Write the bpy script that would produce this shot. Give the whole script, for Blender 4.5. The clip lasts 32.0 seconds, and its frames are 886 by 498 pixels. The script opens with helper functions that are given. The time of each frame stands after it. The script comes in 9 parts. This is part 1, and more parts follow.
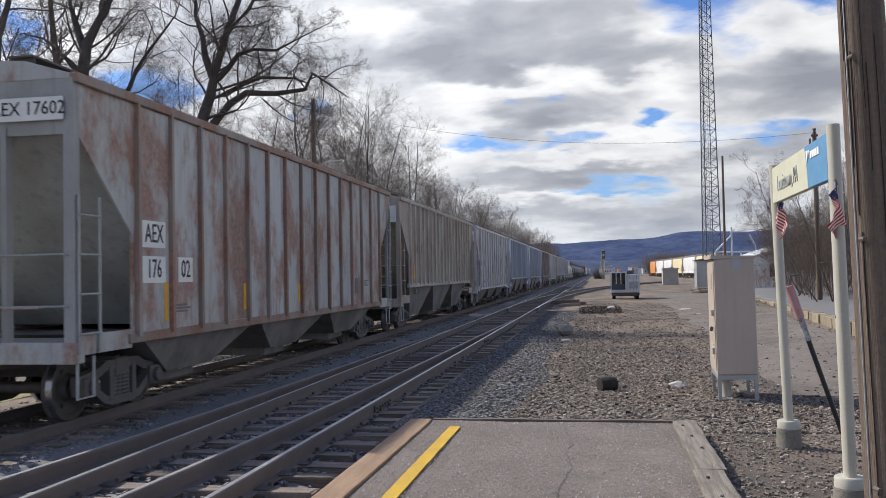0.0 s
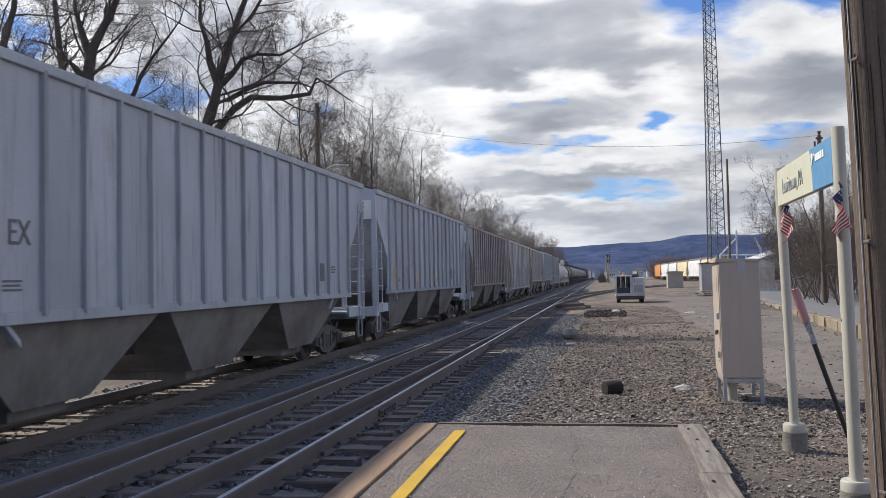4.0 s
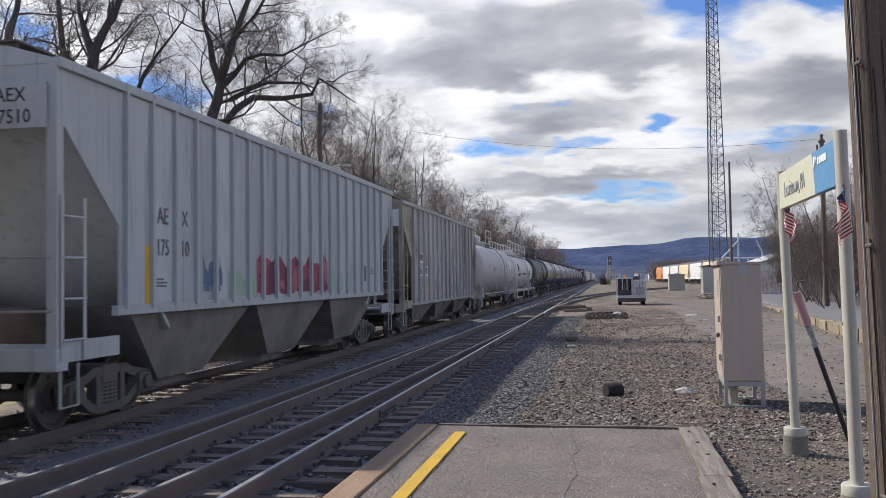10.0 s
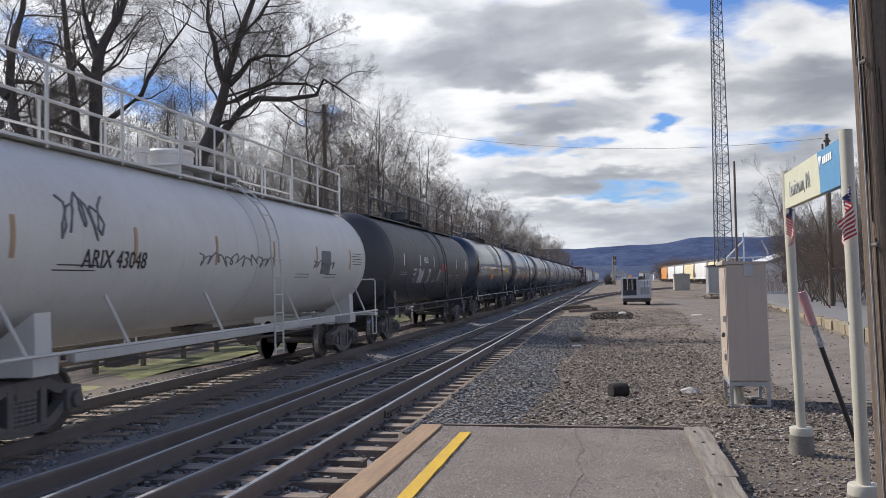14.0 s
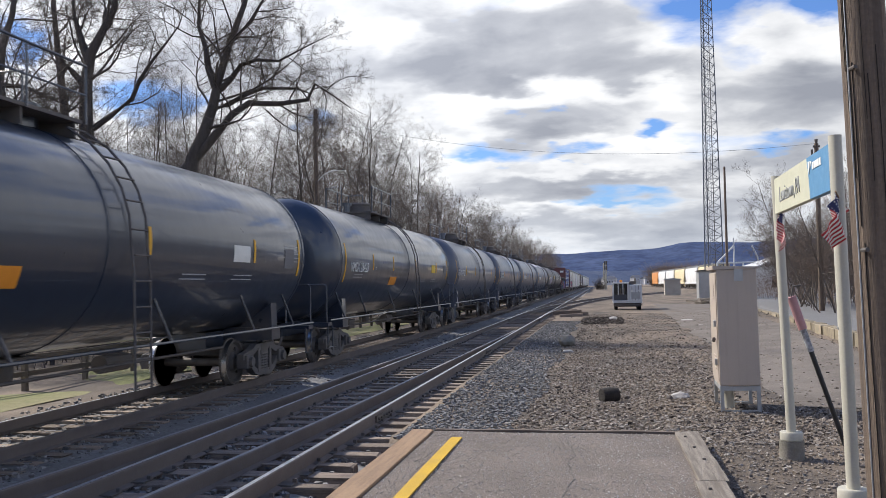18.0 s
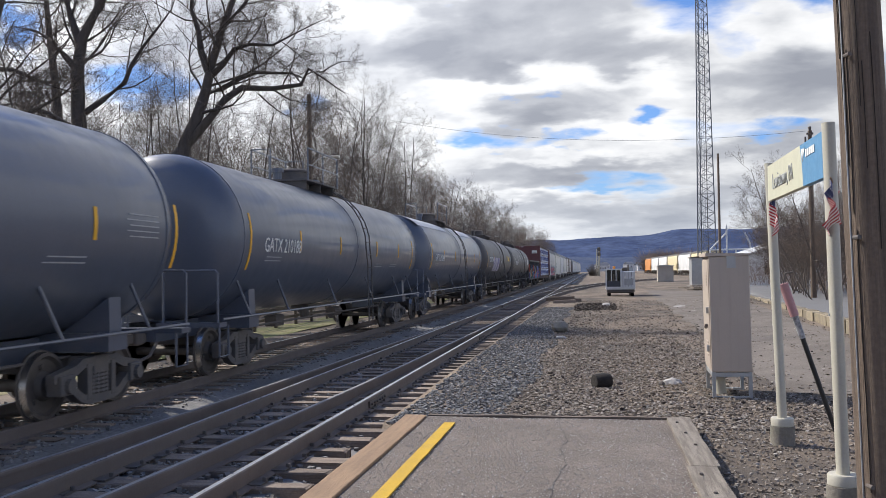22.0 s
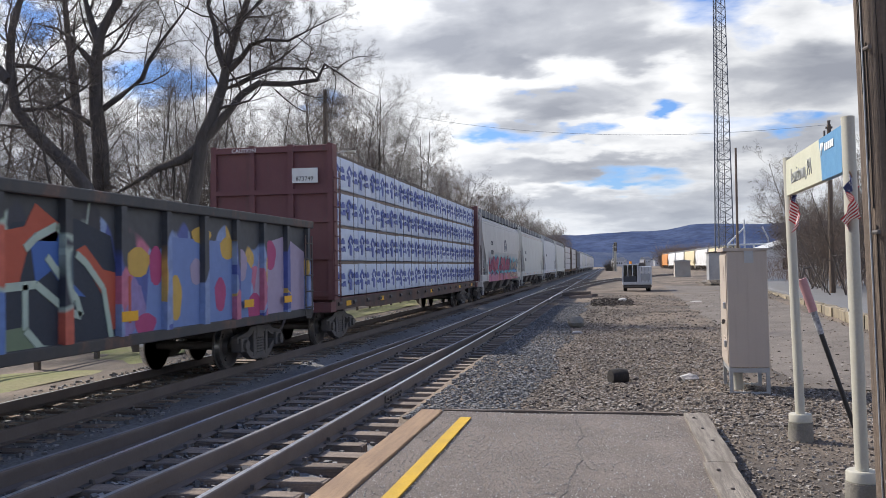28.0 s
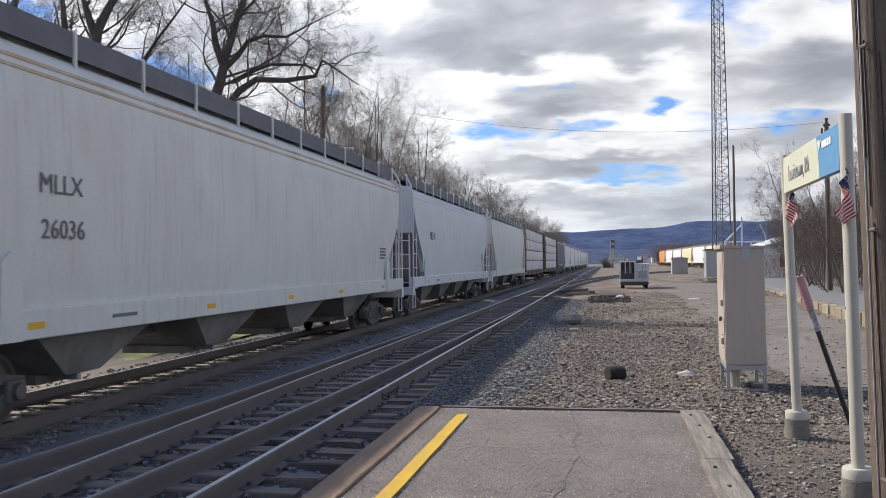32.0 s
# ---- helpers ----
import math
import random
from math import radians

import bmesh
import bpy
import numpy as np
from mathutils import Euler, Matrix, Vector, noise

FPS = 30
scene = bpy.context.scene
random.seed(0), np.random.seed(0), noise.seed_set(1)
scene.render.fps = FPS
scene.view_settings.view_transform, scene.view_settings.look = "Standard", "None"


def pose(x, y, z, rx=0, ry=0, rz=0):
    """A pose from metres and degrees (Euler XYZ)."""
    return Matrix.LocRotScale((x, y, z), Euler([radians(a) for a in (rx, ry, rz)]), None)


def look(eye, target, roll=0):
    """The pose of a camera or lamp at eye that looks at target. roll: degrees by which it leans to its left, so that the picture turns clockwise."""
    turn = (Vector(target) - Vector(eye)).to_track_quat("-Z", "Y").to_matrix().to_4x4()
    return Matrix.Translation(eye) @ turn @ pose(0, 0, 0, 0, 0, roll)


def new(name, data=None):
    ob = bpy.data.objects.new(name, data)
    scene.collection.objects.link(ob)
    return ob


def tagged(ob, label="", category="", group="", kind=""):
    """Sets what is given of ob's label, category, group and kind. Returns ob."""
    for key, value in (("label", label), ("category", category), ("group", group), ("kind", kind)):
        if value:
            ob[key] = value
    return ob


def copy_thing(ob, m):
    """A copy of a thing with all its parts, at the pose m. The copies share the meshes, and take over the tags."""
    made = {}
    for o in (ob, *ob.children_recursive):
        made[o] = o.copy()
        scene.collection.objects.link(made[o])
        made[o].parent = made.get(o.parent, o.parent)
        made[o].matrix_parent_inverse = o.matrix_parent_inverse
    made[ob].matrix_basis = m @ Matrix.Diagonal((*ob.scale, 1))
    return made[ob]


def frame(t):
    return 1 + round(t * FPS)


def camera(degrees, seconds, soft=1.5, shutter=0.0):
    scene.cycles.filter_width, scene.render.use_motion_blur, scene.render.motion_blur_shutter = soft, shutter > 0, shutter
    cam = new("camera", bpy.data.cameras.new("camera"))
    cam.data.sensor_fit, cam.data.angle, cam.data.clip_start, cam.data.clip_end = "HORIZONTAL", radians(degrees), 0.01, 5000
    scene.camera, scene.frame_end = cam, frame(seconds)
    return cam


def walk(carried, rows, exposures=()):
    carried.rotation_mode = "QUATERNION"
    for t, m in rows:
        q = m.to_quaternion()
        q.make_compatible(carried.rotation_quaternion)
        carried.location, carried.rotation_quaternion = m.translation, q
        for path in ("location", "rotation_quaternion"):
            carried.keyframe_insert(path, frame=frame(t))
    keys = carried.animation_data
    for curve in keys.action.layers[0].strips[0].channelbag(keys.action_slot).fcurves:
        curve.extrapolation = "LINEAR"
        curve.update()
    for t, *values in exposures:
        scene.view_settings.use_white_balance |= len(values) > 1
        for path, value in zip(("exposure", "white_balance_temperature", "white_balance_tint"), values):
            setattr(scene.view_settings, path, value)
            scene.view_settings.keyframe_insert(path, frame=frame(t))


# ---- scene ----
# camera: held by hand, standing on the end of the platform
cam = camera(53.365, 32.0, soft=0.55, shutter=0.1)
EYE = (0.0, 0.0, 1.72)
TURNS = (
    (0, 91.693, 1.057, 9.983), (0.5, 91.640, 1.168, 10.073), (1, 91.682, 1.164, 10.306),
    (1.5, 91.629, 1.076, 10.383), (2, 91.682, 0.992, 10.466), (2.5, 91.725, 1.042, 10.503),
    (3, 91.739, 1.005, 10.523), (3.5, 91.991, 1.103, 10.422), (5.5, 91.623, 1.040, 9.912),
    (6, 91.598, 0.978, 9.860), (6.5, 91.722, 1.034, 9.854), (7, 91.823, 1.050, 9.834),
    (7.5, 91.840, 1.165, 9.890), (8, 92.360, 1.247, 9.897), (8.5, 92.365, 1.225, 9.958),
    (9, 92.313, 1.146, 10.074), (9.5, 92.191, 1.149, 10.209), (10, 92.026, 0.847, 10.365),
    (10.5, 91.972, 0.959, 10.536), (11, 91.766, 0.916, 10.617), (11.5, 91.707, 1.112, 10.653),
    (12, 91.456, 1.001, 10.775), (12.5, 91.522, 0.961, 10.860), (13, 91.894, 1.069, 10.883),
    (13.5, 92.043, 1.002, 10.802), (14, 92.053, 0.959, 10.677), (14.5, 91.989, 1.026, 10.644),
    (16.5, 92.164, 0.958, 10.389), (17, 92.182, 0.921, 10.323), (17.5, 92.188, 0.910, 10.260),
    (18, 92.361, 0.959, 10.107), (18.5, 92.326, 0.957, 9.750), (19, 92.301, 0.797, 9.664),
    (19.5, 92.088, 0.785, 9.650), (20, 91.853, 0.796, 9.713), (20.5, 91.453, 0.618, 9.636),
    (21, 91.380, 0.817, 9.647), (21.5, 91.466, 0.799, 9.608), (22, 91.439, 0.787, 9.682),
    (22.5, 91.324, 0.743, 9.792), (23, 91.155, 0.691, 9.900), (23.5, 90.932, 0.797, 9.994),
    (24, 90.826, 0.616, 10.072), (24.5, 90.695, 0.550, 10.141), (25, 90.404, 0.476, 10.276),
    (25.5, 90.284, 0.472, 10.449), (27.5, 91.351, 0.759, 10.588), (28, 91.132, 0.779, 10.716),
    (28.5, 90.972, 0.679, 10.763), (29, 90.810, 0.764, 10.814), (29.5, 90.689, 0.701, 10.804),
    (30, 90.613, 0.754, 10.790), (30.5, 90.652, 0.653, 10.729), (31, 90.552, 0.584, 10.708),
    (31.5, 90.582, 0.638, 10.603), (32, 90.918, 0.663, 10.554),
)
walk(cam, [(t, pose(*EYE, rx, ry, rz)) for t, rx, ry, rz in TURNS],
     exposures=((0.0, 0.44), (14.5, 0.44), (17.0, 0.58), (32.0, 0.58)))

# ---- light: broken cloud over a pale winter sky, sun high on the far side of the train ----
SUN_AZ, SUN_EL = radians(-66), radians(42.2)     # azimuth from +y towards +x
SUN_DIR = Vector((math.sin(SUN_AZ) * math.cos(SUN_EL), math.cos(SUN_AZ) * math.cos(SUN_EL), math.sin(SUN_EL)))
sun = new("sun", bpy.data.lights.new("sun", "SUN"))
sun.data.energy, sun.data.angle, sun.data.color = 3.9, radians(1.2), (1.0, 0.93, 0.83)
sun.matrix_world = look(SUN_DIR * 300, (0, 0, 0))


def make_world():
    w = bpy.data.worlds.new("sky")
    scene.world = w
    w.use_nodes = True
    nt = w.node_tree
    nt.nodes.clear()
    N, L = nt.nodes.new, nt.links.new

    def math_node(op, a, b=None, c=None):
        n = N("ShaderNodeMath")
        n.operation = op
        for i, v in enumerate((a, b, c)):
            if v is None:
                continue
            if isinstance(v, (int, float)):
                n.inputs[i].default_value = v
            else:
                L(v, n.inputs[i])
        return n.outputs[0]

    def ramp(fac, stops):
        n = N("ShaderNodeValToRGB")
        n.color_ramp.elements[0].position, n.color_ramp.elements[0].color = stops[0][0], (*stops[0][1], 1)
        n.color_ramp.elements[1].position, n.color_ramp.elements[1].color = stops[-1][0], (*stops[-1][1], 1)
        for p, c in stops[1:-1]:
            e = n.color_ramp.elements.new(p)
            e.color = (*c, 1)
        L(fac, n.inputs[0])
        return n.outputs[0]

    def mix(fac, a, b, kind="MIX"):
        n = N("ShaderNodeMix")
        n.data_type, n.blend_type = "RGBA", kind
        for sock, v in ((n.inputs[0], fac), (n.inputs[6], a), (n.inputs[7], b)):
            if isinstance(v, (int, float)):
                sock.default_value = v
            elif isinstance(v, tuple):
                sock.default_value = (*v, 1)
            else:
                L(v, sock)
        return n.outputs[2]

    sky = N("ShaderNodeTexSky")
    sky.sky_type, sky.sun_disc = "NISHITA", False
    sky.sun_elevation, sky.sun_rotation = SUN_EL, SUN_AZ
    clear = mix(1.0, sky.outputs[0], (0.048, 0.070, 0.110), "MULTIPLY")
    tc = N("ShaderNodeTexCoord")
    sep = N("ShaderNodeSeparateXYZ")
    L(tc.outputs["Generated"], sep.inputs[0])
    up = math_node("ADD", math_node("MAXIMUM", sep.outputs[2], 0.0), 0.30)
    cx, cy = math_node("DIVIDE", sep.outputs[0], up), math_node("DIVIDE", sep.outputs[1], up)
    comb = N("ShaderNodeCombineXYZ")
    L(math_node("MULTIPLY", cx, 1.0), comb.inputs[0])
    L(math_node("MULTIPLY", cy, 1.35), comb.inputs[1])
    comb.inputs[2].default_value = 3.7

    def cloud_noise(scale, detail, rough, shift):
        m = N("ShaderNodeMapping")
        m.inputs["Location"].default_value = shift
        L(comb.outputs[0], m.inputs[0])
        n = N("ShaderNodeTexNoise")
        n.inputs["Scale"].default_value, n.inputs["Detail"].default_value = scale, detail
        n.inputs["Roughness"].default_value = rough
        n.inputs["Distortion"].default_value = 0.25
        L(m.outputs[0], n.inputs["Vector"])
        return n.outputs["Fac"]

    # the cloud deck thins out behind the viewer, to the south-east
    open_side = math_node("MULTIPLY", math_node("MINIMUM", math_node("SUBTRACT", math_node("SUBTRACT", sep.outputs[1], math_node("MULTIPLY", sep.outputs[0], 0.6)), 0.25), 0.0), 0.085)
    cover = math_node("ADD", cloud_noise(3.3, 7.0, 0.54, (5.1, 2.05, 0.0)), math_node("ADD", open_side, math_node("MULTIPLY", math_node("MAXIMUM", math_node("SUBTRACT", sep.outputs[2], 0.34), 0.0), -0.40)))
    body = math_node("ADD", math_node("MULTIPLY", cloud_noise(2.2, 6.0, 0.52, (6.3, 1.1, 1.0)), 0.5), math_node("MULTIPLY", cover, 0.5))
    # azimuth and height in degrees, ruffled so that the cloud shapes have ragged edges
    az = math_node("MULTIPLY", math_node("ARCTAN2", sep.outputs[0], sep.outputs[1]), 57.2958)
    el = math_node("MULTIPLY", math_node("ARCSINE", sep.outputs[2]), 57.2958)
    ruff = N("ShaderNodeTexNoise")
    ruff.inputs["Scale"].default_value, ruff.inputs["Detail"].default_value, ruff.inputs["Roughness"].default_value = 7.0, 4.0, 0.5
    L(comb.outputs[0], ruff.inputs["Vector"])
    rs = N("ShaderNodeSeparateColor")
    L(ruff.outputs["Color"], rs.inputs[0])
    place = N("ShaderNodeCombineXYZ")
    L(math_node("ADD", az, math_node("MULTIPLY_ADD", rs.outputs[0], 8.0, -4.0)), place.inputs[0])
    L(math_node("ADD", el, math_node("MULTIPLY_ADD", rs.outputs[1], 4.0, -2.0)), place.inputs[1])

    def spots(total, rows, weight):
        """Adds soft ovals, each given by azimuth, height and half sizes in degrees."""
        for a, e, w, h in rows:
            v = N("ShaderNodeVectorMath")
            v.operation = "MULTIPLY_ADD"
            L(place.outputs[0], v.inputs[0])
            v.inputs[1].default_value, v.inputs[2].default_value = (1 / w, 1 / h, 0), (-a / w, -e / h, 0)
            d = N("ShaderNodeVectorMath")
            d.operation = "LENGTH"
            L(v.outputs[0], d.inputs[0])
            r = N("ShaderNodeMapRange")
            r.interpolation_type = "SMOOTHSTEP"
            r.inputs[1].default_value, r.inputs[2].default_value, r.inputs[3].default_value, r.inputs[4].default_value = 0.0, 1.9, weight, 0.0
            L(d.outputs["Value"], r.inputs[0])
            total = math_node("ADD", total, r.outputs[0])
        return total

    # the deck over the valley ahead is more even; its openings, grey bellies and bright heads follow
    ahead = spots(0.0, [(-12.0, 9.0, 26.0, 11.0)], 1.0)
    cover = math_node("ADD", cover, math_node("MULTIPLY", ahead, math_node("MULTIPLY_ADD", cover, -0.62, 0.345)))
    body = math_node("ADD", body, math_node("MULTIPLY", ahead, math_node("MULTIPLY_ADD", body, -0.45, 0.222)))
    cover = spots(cover, [(7.7, 17.0, 4.0, 2.4), (13.9, 16.6, 1.8, 1.2), (-3.1, 11.1, 1.5, 0.5), (-6.6, 8.6, 2.0, 0.8), (-1.9, 8.1, 1.7, 0.5), (3.4, 9.7, 1.3, 0.45),
                          (0.0, 5.5, 3.4, 0.55), (11.9, 8.4, 2.0, 0.6), (-28.1, 11.7, 3.6, 1.1), (-18.3, 10.5, 1.3, 0.9), (-36.2, 14.3, 1.4, 1.5)], -0.20)
    body = spots(body, [(0.2, 16.6, 6.6, 1.1), (-6.7, 16.4, 3.2, 1.4), (-1.1, 13.8, 7.6, 1.15), (12.7, 11.4, 4.2, 1.4), (-7.3, 13.0, 2.6, 0.8), (-3.4, 9.7, 3.2, 0.55), (0.0, 6.5, 5.6, 0.65),
                        (9.9, 7.7, 3.2, 1.0), (2.3, 3.8, 6.6, 0.9), (-11.8, 14.0, 2.6, 0.8)], 0.085)
    body = spots(body, [(-12.3, 16.0, 2.5, 1.1), (5.0, 15.3, 1.9, 1.2), (11.6, 13.8, 3.9, 1.0), (-2.4, 12.0, 7.6, 0.5), (-8.5, 9.9, 1.8, 1.6), (2.4, 8.6, 4.9, 0.6), (-0.5, 7.3, 5.2, 0.45),
                        (-3.7, 4.9, 2.4, 0.45), (4.9, 11.4, 2.2, 0.7)], -0.085)
    # thick parts of the cloud are grey beneath, thin edges glow
    shade = ramp(body, [(0.40, (0.97, 0.975, 0.99)), (0.475, (0.76, 0.775, 0.805)), (0.54, (0.50, 0.52, 0.57)), (0.64, (0.33, 0.35, 0.405))])
    amount = ramp(cover, [(0.325, (0, 0, 0)), (0.46, (1, 1, 1))])
    # cloud towards the sun is brighter
    dot = N("ShaderNodeVectorMath")
    dot.operation = "DOT_PRODUCT"
    L(tc.outputs["Generated"], dot.inputs[0])
    dot.inputs[1].default_value = SUN_DIR
    near = math_node("POWER", math_node("MAXIMUM", dot.outputs["Value"], 0.0), 3.0)
    # and so is cloud that the sun strikes full on, opposite to it
    facing = math_node("MULTIPLY", math_node("MAXIMUM", math_node("MULTIPLY", dot.outputs["Value"], -1.0), 0.0), 1.0)
    gain = math_node("ADD", facing, math_node("ADD", math_node("MULTIPLY", near, 1.15), 0.68))
    g3 = N("ShaderNodeCombineColor")
    for i in range(3):
        L(gain, g3.inputs[i])
    cloud = mix(1.0, shade, g3.outputs[0], "MULTIPLY")
    low = ramp(sep.outputs[2], [(0.0, (1, 1, 1)), (0.10, (0, 0, 0))])
    colour = mix(amount, clear, cloud)
    colour = mix(math_node("MULTIPLY", low, 0.55), colour, (0.45, 0.495, 0.57))
    bg = N("ShaderNodeBackground")
    L(colour, bg.inputs[0])
    bg.inputs[1].default_value = 1.0
    out = N("ShaderNodeOutputWorld")
    L(bg.outputs[0], out.inputs[0])


make_world()


# ---- materials ----
def surface(name, colour, rough=0.7, metal=0.0, second=None, scale=3.0, amount=0.5, stretch=(1, 1, 1), fine=60.0,
            fine_amount=0.12, bump=0.15, bump_scale=None, rust=0.0, rust_colour=(0.16, 0.062, 0.03), streak=0.0,
            streak_colour=(0.10, 0.085, 0.075), spread=0.0, spec=0.4, coat=0.0, threshold=0.52, soft=0.12):
    """A painted, bare or weathered surface with patches, fine grain, rust and running streaks, in the object's own space."""
    m = bpy.data.materials.new(name)
    m.use_nodes = True
    nt = m.node_tree
    N, L = nt.nodes.new, nt.links.new
    bsdf = nt.nodes["Principled BSDF"]
    tc = N("ShaderNodeTexCoord")
    info = N("ShaderNodeObjectInfo")

    def noise_of(sc, st=(1, 1, 1), detail=6.0, rough_=0.6, seed=0.0):
        mp = N("ShaderNodeMapping")
        mp.inputs["Scale"].default_value = st
        mp.inputs["Location"].default_value = (seed, seed * 1.7, seed * 0.6)
        if spread:
            add = N("ShaderNodeVectorMath")
            add.operation = "MULTIPLY_ADD"
            L(info.outputs["Random"], add.inputs[0])
            add.inputs[1].default_value = (37.0, 53.0, 29.0)
            L(tc.outputs["Object"], add.inputs[2])
            L(add.outputs[0], mp.inputs[0])
        else:
            L(tc.outputs["Object"], mp.inputs[0])
        n = N("ShaderNodeTexNoise")
        n.inputs["Scale"].default_value, n.inputs["Detail"].default_value = sc, detail
        n.inputs["Roughness"].default_value = rough_
        L(mp.outputs[0], n.inputs["Vector"])
        return n.outputs["Fac"]

    def step(fac, lo, hi):
        n = N("ShaderNodeMapRange")
        n.interpolation_type = "SMOOTHSTEP"
        n.inputs[1].default_value, n.inputs[2].default_value = lo, hi
        L(fac, n.inputs[0])
        return n.outputs[0]

    def times(a, b):
        n = N("ShaderNodeMath")
        n.operation = "MULTIPLY"
        L(a, n.inputs[0])
        n.inputs[1].default_value = b
        return n.outputs[0]

    def mix(fac, a, b, kind="MIX"):
        n = N("ShaderNodeMix")
        n.data_type, n.blend_type = "RGBA", kind
        for sock, v in ((n.inputs[0], fac), (n.inputs[6], a), (n.inputs[7], b)):
            if isinstance(v, (int, float)):
                sock.default_value = v
            elif isinstance(v, (tuple, list)):
                sock.default_value = (*v[:3], 1)
            else:
                L(v, sock)
        return n.outputs[2]

    second = second or tuple(c * 0.72 for c in colour)
    col = mix(times(step(noise_of(scale, stretch, seed=1.3), 0.35, 0.65), amount), colour, second)
    fine_n = noise_of(fine, (1, 1, 1), 3.0, 0.7, 4.1)
    col = mix(times(step(fine_n, 0.3, 0.7), fine_amount), col, tuple(c * 0.35 for c in colour))
    rough_sock = None
    if streak:
        s = step(noise_of(9.0, (1.0, 1.0, 0.06), 5.0, 0.6, 7.7), 0.5, 0.78)
        col = mix(times(s, streak), col, streak_colour)
    if rust:
        patch = noise_of(1.1, (1.0, 1.0, 0.55), 9.0, 0.68, 2.9)
        r = step(patch, threshold - soft * 0.5, threshold + soft)
        tone = mix(step(noise_of(14.0, seed=5.5), 0.35, 0.65), rust_colour, tuple(c * 1.7 for c in rust_colour))
        col = mix(times(r, rust), col, tone)
        rough_sock = r
    if spread:
        hsv = N("ShaderNodeHueSaturation")
        n = N("ShaderNodeMapRange")
        n.inputs[3].default_value, n.inputs[4].default_value = 1 - spread, 1 + spread
        L(info.outputs["Random"], n.inputs[0])
        L(n.outputs[0], hsv.inputs["Value"])
        L(col, hsv.inputs["Color"])
        col = hsv.outputs[0]
    L(col, bsdf.inputs["Base Color"])
    bsdf.inputs["Roughness"].default_value = rough
    bsdf.inputs["Metallic"].default_value = metal
    bsdf.inputs["Specular IOR Level"].default_value = spec
    bsdf.inputs["Coat Weight"].default_value = coat
    rr = N("ShaderNodeMapRange")
    rr.inputs[3].default_value, rr.inputs[4].default_value = max(0.03, rough - 0.12), min(1.0, rough + 0.14)
    L(noise_of(scale * 4, stretch, seed=8.8), rr.inputs[0])
    L(rr.outputs[0], bsdf.inputs["Roughness"])
    if bump:
        b = N("ShaderNodeBump")
        b.inputs["Strength"].default_value = bump
        b.inputs["Distance"].default_value = 0.02
        L(noise_of(bump_scale or fine * 0.5, stretch, 5.0, 0.65, 9.9), b.inputs["Height"])
        L(b.outputs[0], bsdf.inputs["Normal"])
    return m


def plain(name, colour, rough=0.6, metal=0.0, spread=0.0):
    return surface(name, colour, rough, metal, scale=5.0, amount=0.25, fine=90.0, fine_amount=0.1, bump=0.06, spread=spread)


M_GROUND = surface("yard_gravel", (0.25, 0.195, 0.148), 0.95, second=(0.075, 0.064, 0.057), scale=0.55, stretch=(1, 0.5, 1), amount=1.0, fine=22.0,
                   fine_amount=0.75, bump=0.9, bump_scale=34.0, streak=0.0)
M_BALLAST = surface("ballast_bed", (0.29, 0.285, 0.282), 0.95, second=(0.19, 0.186, 0.184), scale=0.9, amount=0.8, fine=17.0,
                    fine_amount=0.75, bump=1.0, bump_scale=14.0)
M_DARKBALLAST = surface("oily_ballast", (0.235, 0.235, 0.242), 0.95, second=(0.155, 0.153, 0.156), scale=0.7, amount=0.8, fine=17.0,
                        fine_amount=0.6, bump=1.0, bump_scale=14.0)
M_GRASS = surface("winter_grass", (0.19, 0.20, 0.07), 0.95, second=(0.25, 0.22, 0.12), scale=0.45, amount=0.9, fine=14.0,
                  fine_amount=0.5, bump=0.8, bump_scale=20.0)
M_ASPHALT = surface("worn_asphalt", (0.285, 0.242, 0.215), 0.9, second=(0.195, 0.166, 0.148), scale=1.4, amount=0.8, fine=70.0,
                    fine_amount=0.8, bump=0.9, bump_scale=70.0, spec=0.25)
M_LANE = surface("packed_lane_gravel", (0.195, 0.168, 0.146), 0.95, second=(0.115, 0.099, 0.087), scale=0.8, amount=0.8, fine=30, fine_amount=0.5, bump=0.6)
M_ROAD = surface("grey_road", (0.17, 0.17, 0.175), 0.9, scale=0.5, amount=0.4, fine=40, fine_amount=0.3, bump=0.3)
M_YELLOW = surface("yellow_line_paint", (0.62, 0.39, 0.035), 0.8, second=(0.44, 0.29, 0.06), scale=3.5, amount=0.5, fine=70, fine_amount=0.3, bump=0.5,
                   bump_scale=90)
M_TIMBER = surface("weathered_edge_timber", (0.36, 0.24, 0.15), 0.88, second=(0.23, 0.155, 0.105), scale=2.2, amount=0.8, stretch=(6, 0.5, 6),
                   fine=35, fine_amount=0.3, bump=0.6, bump_scale=14)
M_PLANK = surface("grey_split_plank", (0.30, 0.265, 0.225), 0.9, second=(0.15, 0.125, 0.105), scale=2.6, amount=0.85, stretch=(9, 0.6, 9),
                  fine=45, fine_amount=0.4, bump=0.9, bump_scale=9)
M_TIE = surface("old_sleeper_wood", (0.29, 0.232, 0.19), 0.92, second=(0.17, 0.138, 0.117), scale=2.5, amount=0.8, stretch=(0.6, 7, 7),
                fine=40, fine_amount=0.35, bump=0.8, bump_scale=10, spread=0.3)
M_RAIL = surface("rusty_rail_steel", (0.16, 0.135, 0.125), 0.8, 0.0, second=(0.12, 0.10, 0.092), scale=2.0, amount=0.5, fine=50, bump=0.2)
